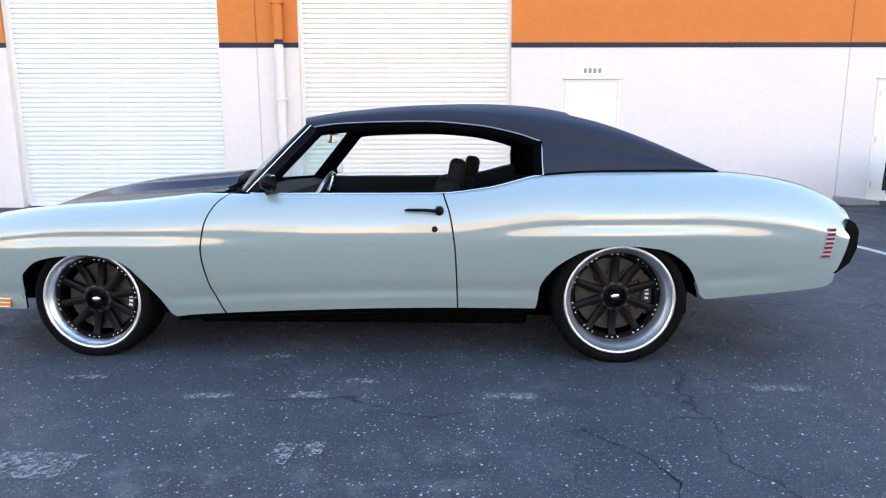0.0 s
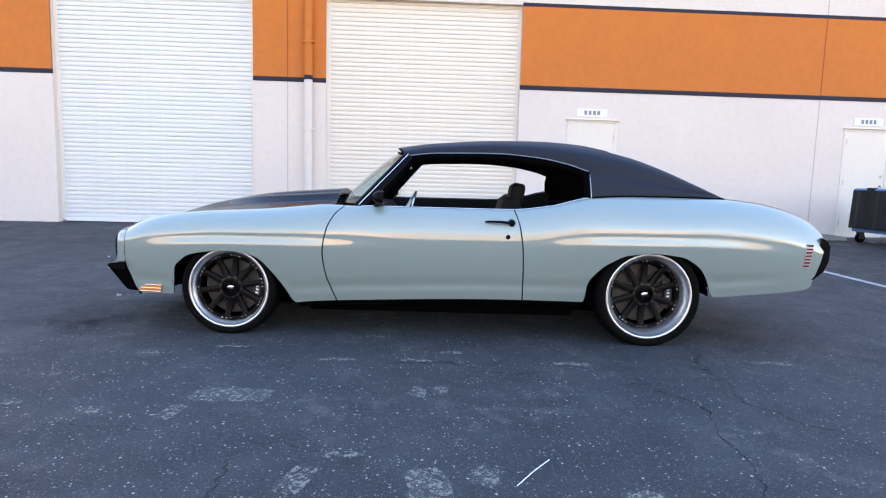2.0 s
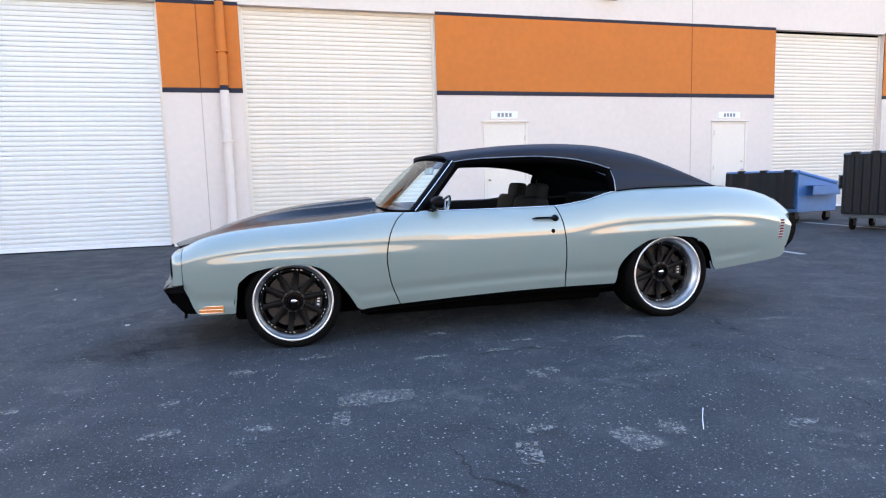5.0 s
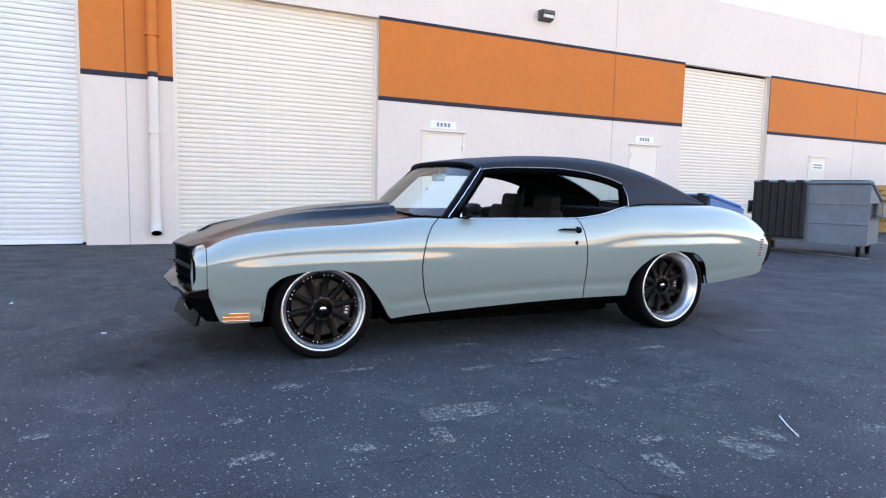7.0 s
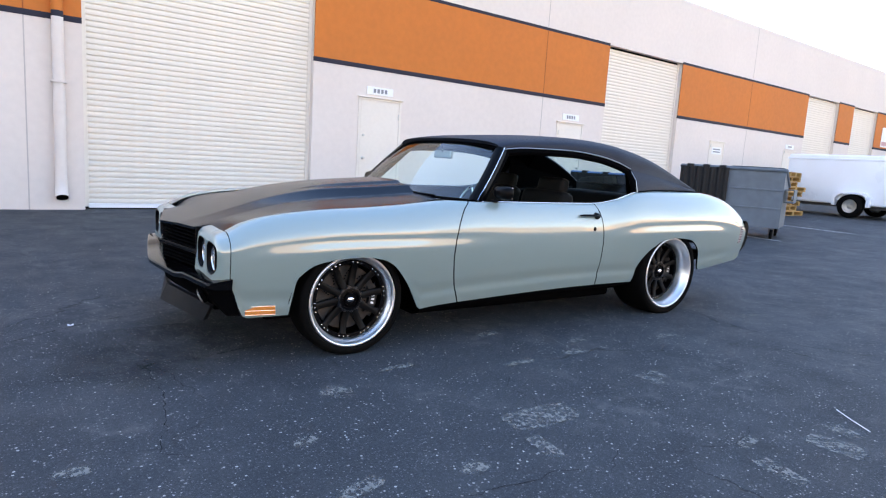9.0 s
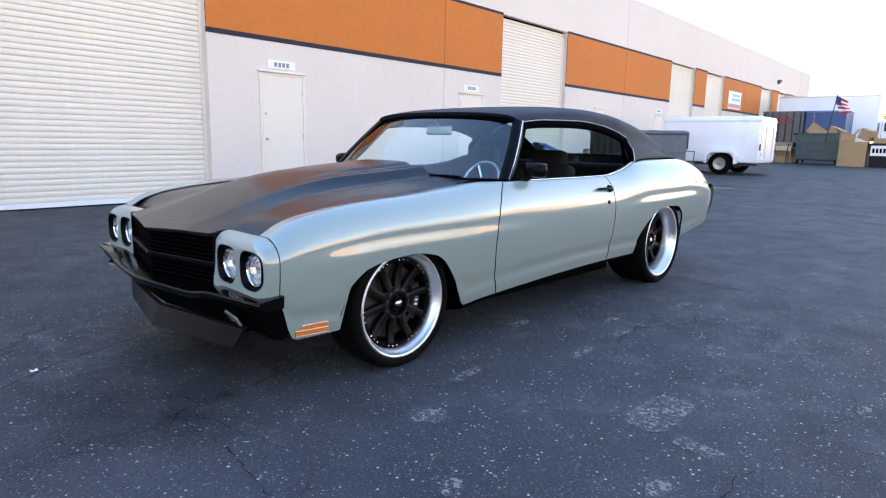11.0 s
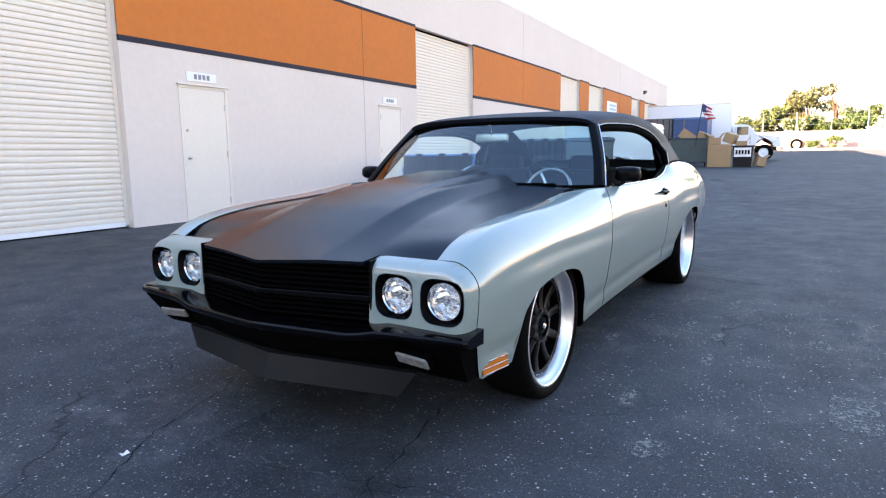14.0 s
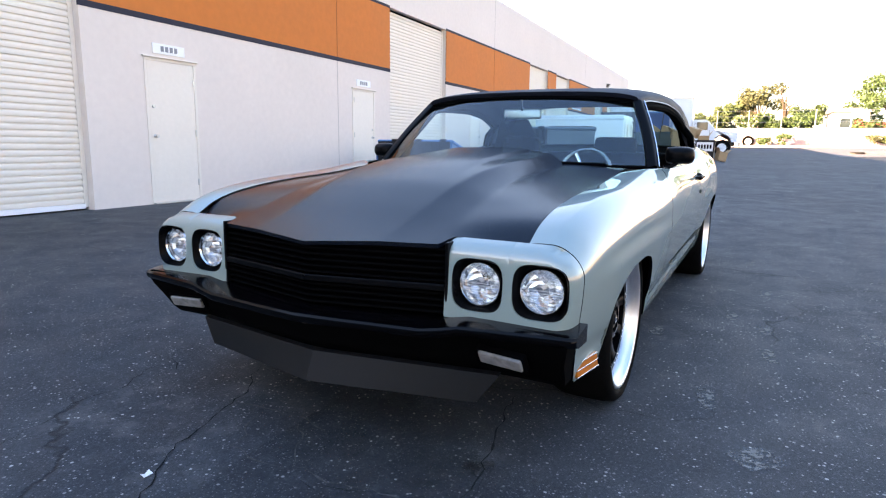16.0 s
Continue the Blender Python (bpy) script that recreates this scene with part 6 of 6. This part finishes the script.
def carton(x, y, z, sx, sy, sz, rz=0, tilt=0, flaps=False, label="brown cardboard carton by the dumpster"):
    ob = thing("carton", label, "box", pose(x, y, z + ground_z(x, y), tilt, 0, rz), "cartons")
    part("body", boxes((0, sx, 0, sy, 0, sz), bevel=0.008), CARD, ob)
    part("tape", boxes((-0.003, sx + 0.003, sy / 2 - 0.03, sy / 2 + 0.03, sz + 0.0005, sz + 0.003)), surface("packing_tape", (0.45, 0.36, 0.24), 0.3), ob)
    if flaps:
        for s in (0, 1):
            o = part("flap", boxes((0, sx, -0.004, 0.004, 0, sy * 0.5)), CARD, ob)
            o.matrix_local = pose(0, s * sy, sz, 35 if s == 0 else -35)
    return ob


for a in ((28.6, 2.25, 0.98, 0.7, 0.75, 0.45, 10, 35), (28.6, 1.62, 0.92, 0.6, 0.6, 0.5, -8, 24), (27.7, 0.48, 0.0, 0.9, 0.96, 1.0, 2, 0), (27.8, 0.92, 1.0, 0.6, 0.5, 0.3, 15, 0),
          (27.8, 0.52, 1.01, 0.5, 0.42, 0.42, -20, 20), (28.05, -0.12, 0.94, 0.4, 0.45, 0.2, 8, 0), (27.9, -0.87, 0.0, 0.42, 0.36, 0.40, 25, 12)):
    carton(*a, flaps=a[6] > 5)
bn = thing("bin", "black plastic bin with a white sign panel of bars", "bin", pose(27.9, -0.33, ground_z(28, 0)))
bm = bmesh.new()
grid(bm, [[(0, 0, 0), (0.7, 0, 0), (0.7, 0.72, 0), (0, 0.72, 0)], [(-0.05, -0.05, 0.9), (0.75, -0.05, 0.9), (0.75, 0.77, 0.9), (-0.05, 0.77, 0.9)]], closed=True)
part("body", bm, LID_BLACK, bn)
part("rim", boxes((-0.08, 0.78, -0.08, 0.80, 0.88, 0.94), bevel=0.01), LID_BLACK, bn)
part("sign_panel", boxes((-0.075, -0.06, 0.02, 0.70, 0.45, 0.85)), SIGN_WHITE, bn)
for k in range(5):
    part("bar", boxes((-0.079, -0.075, 0.08 + 0.12 * k, 0.16 + 0.12 * k, 0.56, 0.74)), MATTE, bn)
bd = thing("barrier", "low folding work barrier with a pale board", "barrier", pose(28.0, 3.25, ground_z(28, 4)))
part("board", boxes((0, 0.03, 0, 1.2, 0.55, 0.75), bevel=0.005), surface("pale_yellow_board", (0.5, 0.47, 0.33), 0.7, vary=0.2), bd)
for y in (0.1, 1.05):
    part("leg", tube(bmesh.new(), [(-0.25, y, 0), (0.02, y, 0.85)], 0.022, 8), RUST, bd)
    part("leg", tube(bmesh.new(), [(0.30, y, 0), (0.03, y, 0.85)], 0.022, 8), RUST, bd)
for i, (x, y, z, rz) in enumerate(((29.0, 3.35, 0.0, 4), (29.05, 3.43, 0.30, -6), (28.95, 3.38, 0.60, 9))):
    o = thing("flattened_carton", "pile of flattened pale cardboard", "cardboard", pose(x, y, z + ground_z(x, y), 0, 2 * (i - 1), rz), "flattened cartons")
    part("sheet", boxes((0, 0.9, 0, 1.2 - 0.1 * i, 0, 0.30), bevel=0.01), CARD, o)

fl = thing("flag", "small striped flag on a thin pole above dumpster", "flag", pose(28.3, 1.8, ground_z(28, 2) - 0.25))
part("pole", tube(bmesh.new(), [(0, 0.25, 1.2), (0, 0.0, 3.15)], 0.02, 8), RUST, fl)
FR, FW, FB = surface("flag_red", (0.45, 0.04, 0.05), 0.8), surface("flag_white", (0.75, 0.72, 0.7), 0.8), surface("flag_blue", (0.04, 0.05, 0.16), 0.8)


def flag_point(a, b):
    return Vector((0.05 * math.sin(7 * a), 0.02 - 0.42 * a - 0.1 * b + 0.06 * math.sin(5 * b), 3.1 - 0.75 * b - 0.25 * a + 0.3 * a * b))


for k in range(7):
    bm = bmesh.new()
    grid(bm, [[flag_point(a, k / 7 + d / 14) for a in spaced(0, 1, 8)] for d in (0, 1, 2)])
    part("stripe", bm, FR if k % 2 == 0 else FW, fl, smooth=True)
bm = bmesh.new()
grid(bm, [[flag_point(a, b) + Vector((-0.012, 0, 0)) for a in spaced(0, 0.45, 4)] for b in spaced(0, 0.5, 4)])
part("canton", bm, FB, fl, smooth=True)

# white box truck
tk = thing("box_truck", "white medium box truck parked across the far lot", "truck", pose(36.5, 2.4, ground_z(36.5, 2)) @ Matrix.Scale(0.89, 4))
part("cargo_box", boxes((0, 2.4, -1.3, 3.9, 1.05, 3.68), bevel=0.03), TRUCK_WHITE, tk, "plain white cargo box")
part("box_rail", boxes((-0.02, 2.42, -1.32, 3.92, 3.6, 3.7), bevel=0.01), STEEL, tk)
part("chassis", boxes((0.5, 1.9, -3.9, 3.8, 0.6, 0.95)), RUST, tk)
bm = bmesh.new()
prof = [(-1.40, 0.75), (-1.40, 2.18), (-1.5, 2.28), (-2.15, 2.28), (-2.30, 2.18), (-2.75, 1.62), (-3.95, 1.50), (-4.08, 1.40), (-4.10, 0.85), (-3.72, 0.85), (-3.66, 1.1), (-3.45, 1.28), (-3.2, 1.33), (-2.95, 1.28), (-2.74, 1.1), (-2.68, 0.72)]
vs = grid(bm, [[(x, y, z) for y, z in prof] for x in (0.1, 2.3)], closed=True, flip=True)
bm.faces.new(vs[0])
bm.faces.new(vs[1][::-1])
bmesh.ops.triangulate(bm, faces=[f for f in bm.faces if len(f.verts) > 4])
part("cab", bm, TRUCK_WHITE, tk, "white conventional cab and hood")
part("cab_window", boxes((0.09, 0.1, -2.28, -1.62, 1.62, 2.12), bevel=0.003), DARK_GLASS, tk)
o = part("windscreen", boxes((0.2, 2.2, -0.005, 0.005, 0, 0.62)), DARK_GLASS, tk)
o.matrix_local = pose(0, -2.70, 1.66, -39)
part("door_gap", boxes((0.092, 0.1, -2.42, -2.40, 0.95, 1.6), (0.092, 0.1, -1.52, -1.50, 0.95, 2.1)), RUST, tk)
part("mirror", boxes((-0.22, 0.02, -2.62, -2.56, 1.7, 2.05), bevel=0.01), TRUCK_WHITE, tk)
part("front_bumper", boxes((0.1, 2.3, -4.28, -4.1, 0.6, 0.85), bevel=0.02), STEEL, tk)
part("headlight", boxes((0.3, 0.6, -4.13, -4.1, 1.1, 1.3), bevel=0.01), LAMP_CLEAR, tk)
part("step", boxes((0.0, 0.4, -2.6, -1.5, 0.5, 0.62)), RUST, tk)
for x in (0.22, 2.18):
    for y in (-3.2, 2.4):
        wl = new("wheel")
        wl.parent = tk
        wl.matrix_local = pose(x, y, 0.5, 0, 0, 90)
        bm = bmesh.new()
        lathe(bm, [(0.28, -0.14), (0.46, -0.14), (0.5, -0.1), (0.5, 0.1), (0.46, 0.14), (0.28, 0.14)], 32)
        part("tyre", bm, RUBBER, wl, smooth=True, angle=60)
        for s in (-1, 1):
            bm = bmesh.new()
            lathe(bm, [(0.28, 0.13 * s), (0.25, 0.07 * s), (0.12, 0.06 * s), (0.09, 0.13 * s), (0.001, 0.13 * s)], 24)
            part("rim", bm, TRUCK_WHITE, wl, smooth=True)

# boundary wall with a wire fence on it
FAR_X = 70.0
FAR_Z = ground_z(FAR_X, -10)
FAR_WALL = surface("pink_grey_block_wall", (0.52, 0.42, 0.40), 0.85, vary=0.12, scale=0.4, fine=5, bump=0.3, bump_scale=12)
solid("wall_east", boxes((FAR_X, FAR_X + 0.25, -70, 30, -0.1, FAR_Z + 1.85)), FAR_WALL, "sunlit pinkish block wall at the end of the lot", "wall", kind="structure")
for i in range(22):
    f = thing("fence_post", "thin grey fence post on the wall", "fence post", pose(FAR_X + 0.12, -50 + 3.0 * i, FAR_Z + 1.85), "fence posts")
    part("post", tube(bmesh.new(), [(0, 0, 0), (0, 0, 1.9)], 0.04, 6), STEEL, f)
bm = bmesh.new()
for z in (3.05, 3.65, 4.25, 4.8):
    tube(bm, [(FAR_X + 0.12, -50, z), (FAR_X + 0.12, 14, z)], 0.012, 4)
solid("fence_wire", bm, STEEL, "wire strands of the fence", "fence wire", kind="stuff")
ty = thing("spare_tyre", "old truck tyre with pale rim leaning on wall", "tyre", pose(FAR_X - 0.2, -2.1, FAR_Z + 0.56, 0, 0, 90) @ pose(0, 0, 0, -8))
bm = bmesh.new()
lathe(bm, [(0.33, -0.11), (0.5, -0.13), (0.56, -0.08), (0.56, 0.08), (0.5, 0.13), (0.33, 0.11)], 32)
part("tyre", bm, RUBBER, ty, smooth=True)
bm = bmesh.new()
lathe(bm, [(0.34, 0.10), (0.3, 0.05), (0.1, 0.06), (0.001, 0.06)], 24)
part("rim", bm, TRUCK_WHITE, ty, smooth=True)
DIRT = surface("dry_soil", (0.30, 0.17, 0.11), 0.95, vary=0.25, scale=1.5, fine=20, bump=0.5, bump_scale=20)
KERB = surface("pale_concrete", (0.42, 0.39, 0.35), 0.85, vary=0.15, scale=2, fine=30, bump=0.3)
PALE = surface("pale_worn_asphalt", (0.17, 0.16, 0.155), 0.85, vary=0.2, scale=0.8, fine=20, bump=0.3)
solid("planting_strip", boxes((FAR_X - 3.2, FAR_X, -70, -0.9, 0.0, FAR_Z + 0.10)), DIRT, "red-brown soil strip below the wall", "soil", kind="structure")
solid("kerb", boxes((FAR_X - 3.35, FAR_X - 3.2, -70, -0.9, 0.0, FAR_Z + 0.15), bevel=0.02), KERB, "pale concrete kerb along the soil strip", "kerb", kind="structure")
bm = bmesh.new()
rows = [[(43.5 + 8 * t, -7.6 - 9 * t - 0.8 * w, ground_z(43.5 + 8 * t, -12) + 0.15) for t in spaced(0, 1, 20)] for w in (0, 1)]
grid(bm, [[(x, y, 0) for x, y, z in rows[0]], rows[0], rows[1], [(x, y, 0) for x, y, z in rows[1]]], flip=True)
solid("kerb", bm, KERB, "pale concrete kerb island", "kerb", kind="structure")
bm = bmesh.new()
grid(bm, [[(x, y, ground_z(x, y) + 0.012) for x in (38, 45, 52, 60, FAR_X - 3.4)] for y in (-70, -6.5)])
solid("pavement", bm, PALE, "pale worn paving in the sun", "paving", kind="structure")

# opposite building closes the lot behind
CREAM = surface("cream_stucco", (0.40, 0.34, 0.27), 0.85, vary=0.08, scale=0.4, fine=6, bump=0.3, bump_scale=20)
STONE_GREY = surface("grey_stucco", (0.27, 0.26, 0.24), 0.85, vary=0.1, scale=0.4, fine=6, bump=0.3, bump_scale=20)
bm = bmesh.new()
x = -70.0
for k, (w, h) in enumerate(((14, 3.6), (9, 4.8), (12, 3.4), (6, 4.3), (5, 3.1), (7, 5.0), (4, 3.8), (6, 4.4), (5, 3.2), (8, 5.2), (9, 3.7), (12, 4.6), (13, 3.5))):
    box(bm, x, x + w, -27.0 - 0.05 * (k % 3), -26.7 - 0.05 * (k % 3), -0.1, h)
    bm.faces.ensure_lookup_table()
    for f in bm.faces[-6:]:
        f.material_index = k % 2
    x += w
solid("wall_south", bm, [CREAM, STONE_GREY], "plain cream and grey walls across the lot", "wall", kind="structure")
solid("wall_west", boxes((-52, -51.7, -26.7, 6.7, -0.1, 3.0)), CREAM, "plain cream wall at the west end", "wall", kind="structure")

# ---- trees and shrubs beyond the wall ----
BARK = surface("bark", (0.10, 0.075, 0.055), 0.9, vary=0.3, scale=4, fine=30, bump=0.6, bump_scale=15)


def leaf_mat(name, color, vary=0.45):
    m, nt, bsdf = node_mat(name)
    n = nt.nodes
    geo = n.new("ShaderNodeNewGeometry")
    r = n.new("ShaderNodeMapRange")
    r.inputs["To Min"].default_value, r.inputs["To Max"].default_value = 1 - vary, 1 + vary
    link(nt, geo.outputs["Random Per Island"], r.inputs["Value"])
    mul = n.new("ShaderNodeVectorMath")
    mul.operation = "SCALE"
    mul.inputs[0].default_value = color
    link(nt, r.outputs["Result"], mul.inputs["Scale"])
    link(nt, mul.outputs["Vector"], bsdf.inputs["Base Color"])
    bsdf.inputs["Roughness"].default_value = 0.6
    bsdf.inputs["Subsurface Weight"].default_value = 0.0
    return m


def leaves(rng, clumps, count, size):
    """Leaf blades scattered in flattened clumps, thicker towards their shells."""
    verts, faces = [], []
    total = sum(c[1] ** 2 for c in clumps)
    for c, r, flat in clumps:
        for _ in range(int(count * r * r / total)):
            d = rng.normal(size=3)
            d /= np.linalg.norm(d)
            q = np.array(c) + d * r * rng.uniform(0.45, 1.05) * np.array((1, 1, flat))
            a, b = rng.normal(size=3), rng.normal(size=3)
            a /= np.linalg.norm(a)
            b -= a * (a @ b)
            b /= np.linalg.norm(b)
            s = size * rng.uniform(0.6, 1.4)
            k = len(verts)
            verts += [tuple(q - a * s), tuple(q + b * s * 0.45), tuple(q + a * s), tuple(q - b * s * 0.45)]
            faces.append((k, k + 1, k + 2, k + 3))
    return verts, faces


def plant(name, label, category, x, y, h, spread, mat, seed, trunk=True, count=2600, size=0.16, flowers=None, low=0.25, bare=False):
    rng = np.random.default_rng(seed)
    ob = thing(name, label, category, pose(x, y, FAR_Z + (0.1 if x < FAR_X else -0.3)))
    ends = []
    if trunk:
        bm = bmesh.new()
        top = Vector((rng.uniform(-0.3, 0.3), rng.uniform(-0.3, 0.3), h * 0.45))
        tube(bm, [(0, 0, -0.1), (top.x * 0.4, top.y * 0.4, h * 0.2), tuple(top)], [h * 0.035, h * 0.028, h * 0.02], 8)
        part("trunk", bm, BARK, ob, smooth=True)
        for k in range(7):
            a = k * 2.4 + rng.uniform(-0.4, 0.4)
            e = Vector((math.cos(a) * spread * rng.uniform(0.4, 0.8), math.sin(a) * spread * rng.uniform(0.4, 0.85), h * rng.uniform(0.6, 0.92)))
            mid = top.lerp(e, 0.5) + Vector((0, 0, h * 0.05))
            bm = bmesh.new()
            tube(bm, [tuple(top * rng.uniform(0.7, 1.0)), tuple(mid), tuple(e)], [h * 0.014, h * 0.009, h * 0.003], 6)
            part("limb", bm, BARK, ob, smooth=True)
            ends.append(e)
            if bare:
                for j in range(4):
                    f = mid.lerp(e, 0.3 + 0.2 * j)
                    bm = bmesh.new()
                    tube(bm, [tuple(f), tuple(f + Vector((rng.uniform(-.5, .5), rng.uniform(-.6, .6), rng.uniform(0.2, 0.8))))], [h * 0.005, h * 0.0015], 5)
                    part("twig", bm, BARK, ob, smooth=True)
    if bare:
        return ob
    clumps = []
    for k in range(16):
        if trunk and k < len(ends):
            c = ends[k]
        else:
            a, rr = rng.uniform(0, math.tau), spread * math.sqrt(rng.uniform(0, 1)) * 0.8
            c = Vector((math.cos(a) * rr, math.sin(a) * rr, h * rng.uniform(low + 0.12, 0.9)))
        clumps.append((tuple(c), spread * rng.uniform(0.22, 0.42), rng.uniform(0.6, 0.9)))
    v, f = leaves(rng, clumps, count, size)
    me = bpy.data.meshes.new("crown")
    me.from_pydata(v, [], f)
    me.materials.append(mat)
    cr = new("crown", me)
    cr.parent = ob
    if flowers:
        v, f = leaves(rng, clumps, count // 4, size * 0.9)
        me = bpy.data.meshes.new("blossom")
        me.from_pydata(v, [], f)
        me.materials.append(flowers)
        o = new("blossom", me)
        o.parent = ob
    return ob


GREEN = leaf_mat("leaf_green", (0.07, 0.125, 0.04))
DEEP = leaf_mat("leaf_deep_green", (0.055, 0.095, 0.03))
YELLOW = leaf_mat("leaf_yellow_green", (0.085, 0.122, 0.045))
RUSSET = leaf_mat("leaf_russet", (0.10, 0.11, 0.05))
BLOOM = leaf_mat("white_blossom", (0.55, 0.52, 0.42), 0.2)
PINK = leaf_mat("red_blossom", (0.42, 0.07, 0.06), 0.3)
plant("tree", "low yellow-green broadleaf tree behind the wall", "tree", 77.2, 2.0, 4.1, 2.13, YELLOW, 1, count=3200)
plant("tree", "yellow-green broadleaf tree behind the wall", "tree", 79.0, -0.5, 5.7, 2.46, YELLOW, 2, count=3800)
plant("tree", "tall russet-leaved tree in autumn colour", "tree", 77.2, -3.0, 7.4, 2.54, RUSSET, 3, count=4200)
plant("tree", "bare leafless tree with twisted limbs", "tree", 76.3, -5.6, 7.6, 1.31, BARK, 4, bare=True)
plant("shrub", "large shrub full of white blossom", "shrub", 72.7, -2.4, 3.9, 1.80, GREEN, 5, trunk=True, count=2800, flowers=BLOOM, low=0.15)
plant("shrub", "dark green shrub behind the fence", "shrub", 72.7, -4.4, 3.5, 1.48, DEEP, 6, count=2400, low=0.15)
plant("shrub", "bright green rounded shrub behind the fence", "shrub", 73.2, -7.0, 3.9, 1.97, GREEN, 7, count=3200, low=0.15)
plant("shrub", "green shrub with red blossom", "shrub", 72.7, -12.8, 3.4, 1.48, GREEN, 8, count=2200, flowers=PINK, low=0.15)
plant("tree", "large dense green tree beyond the wall", "tree", 75.4, -15.1, 8.3, 3.44, GREEN, 9, count=5200)
plant("tree", "far dark green tree", "tree", 100.6, -9.0, 6.3, 2.79, DEEP, 10, count=2600, size=0.22)
plant("tree", "far rounded dark green tree", "tree", 102.4, -16.7, 6.7, 2.95, DEEP, 11, count=2600, size=0.22)
plant("tree", "green tree behind the truck", "tree", 80.8, 6.3, 3.8, 2.30, GREEN, 12, count=2600)
for i, (y, h, mat, lab) in enumerate(((-3.6, 0.8, GREEN, "small green bush in the soil strip"), (-5.3, 1.2, GREEN, "round green bush in the soil strip"), (-13.0, 1.1, RUSSET, "dry reddish bush in the soil strip"), (-14.3, 1.3, YELLOW, "yellow-green bush in the soil strip"))):
    plant("bush", lab, "bush", FAR_X - 1.6, y, h, 0.9, mat, 20 + i, trunk=True, count=900, size=0.09, low=0.1)
hs = thing("house", "low white house beyond the wall", "house", pose(95, -16.3, 0.6))
part("wall", boxes((0, 8, 0, 4.0, 0, 5.2)), surface("house_white", (0.7, 0.68, 0.64), 0.8, vary=0.05), hs)
part("roof", boxes((-0.4, 8.4, -0.4, 4.4, 5.2, 5.7), bevel=0.1), surface("house_roof", (0.35, 0.36, 0.38), 0.8), hs)
w = part("window", boxes((-0.03, 0.0, 0.7, 3.2, 3.2, 4.4)), DARK_GLASS, hs)
part("frame", boxes((-0.05, -0.031, 0.6, 3.3, 4.4, 4.5), (-0.05, -0.031, 0.6, 3.3, 3.1, 3.2), (-0.05, -0.031, 1.9, 2.0, 3.2, 4.4)), SIGN_WHITE, w)
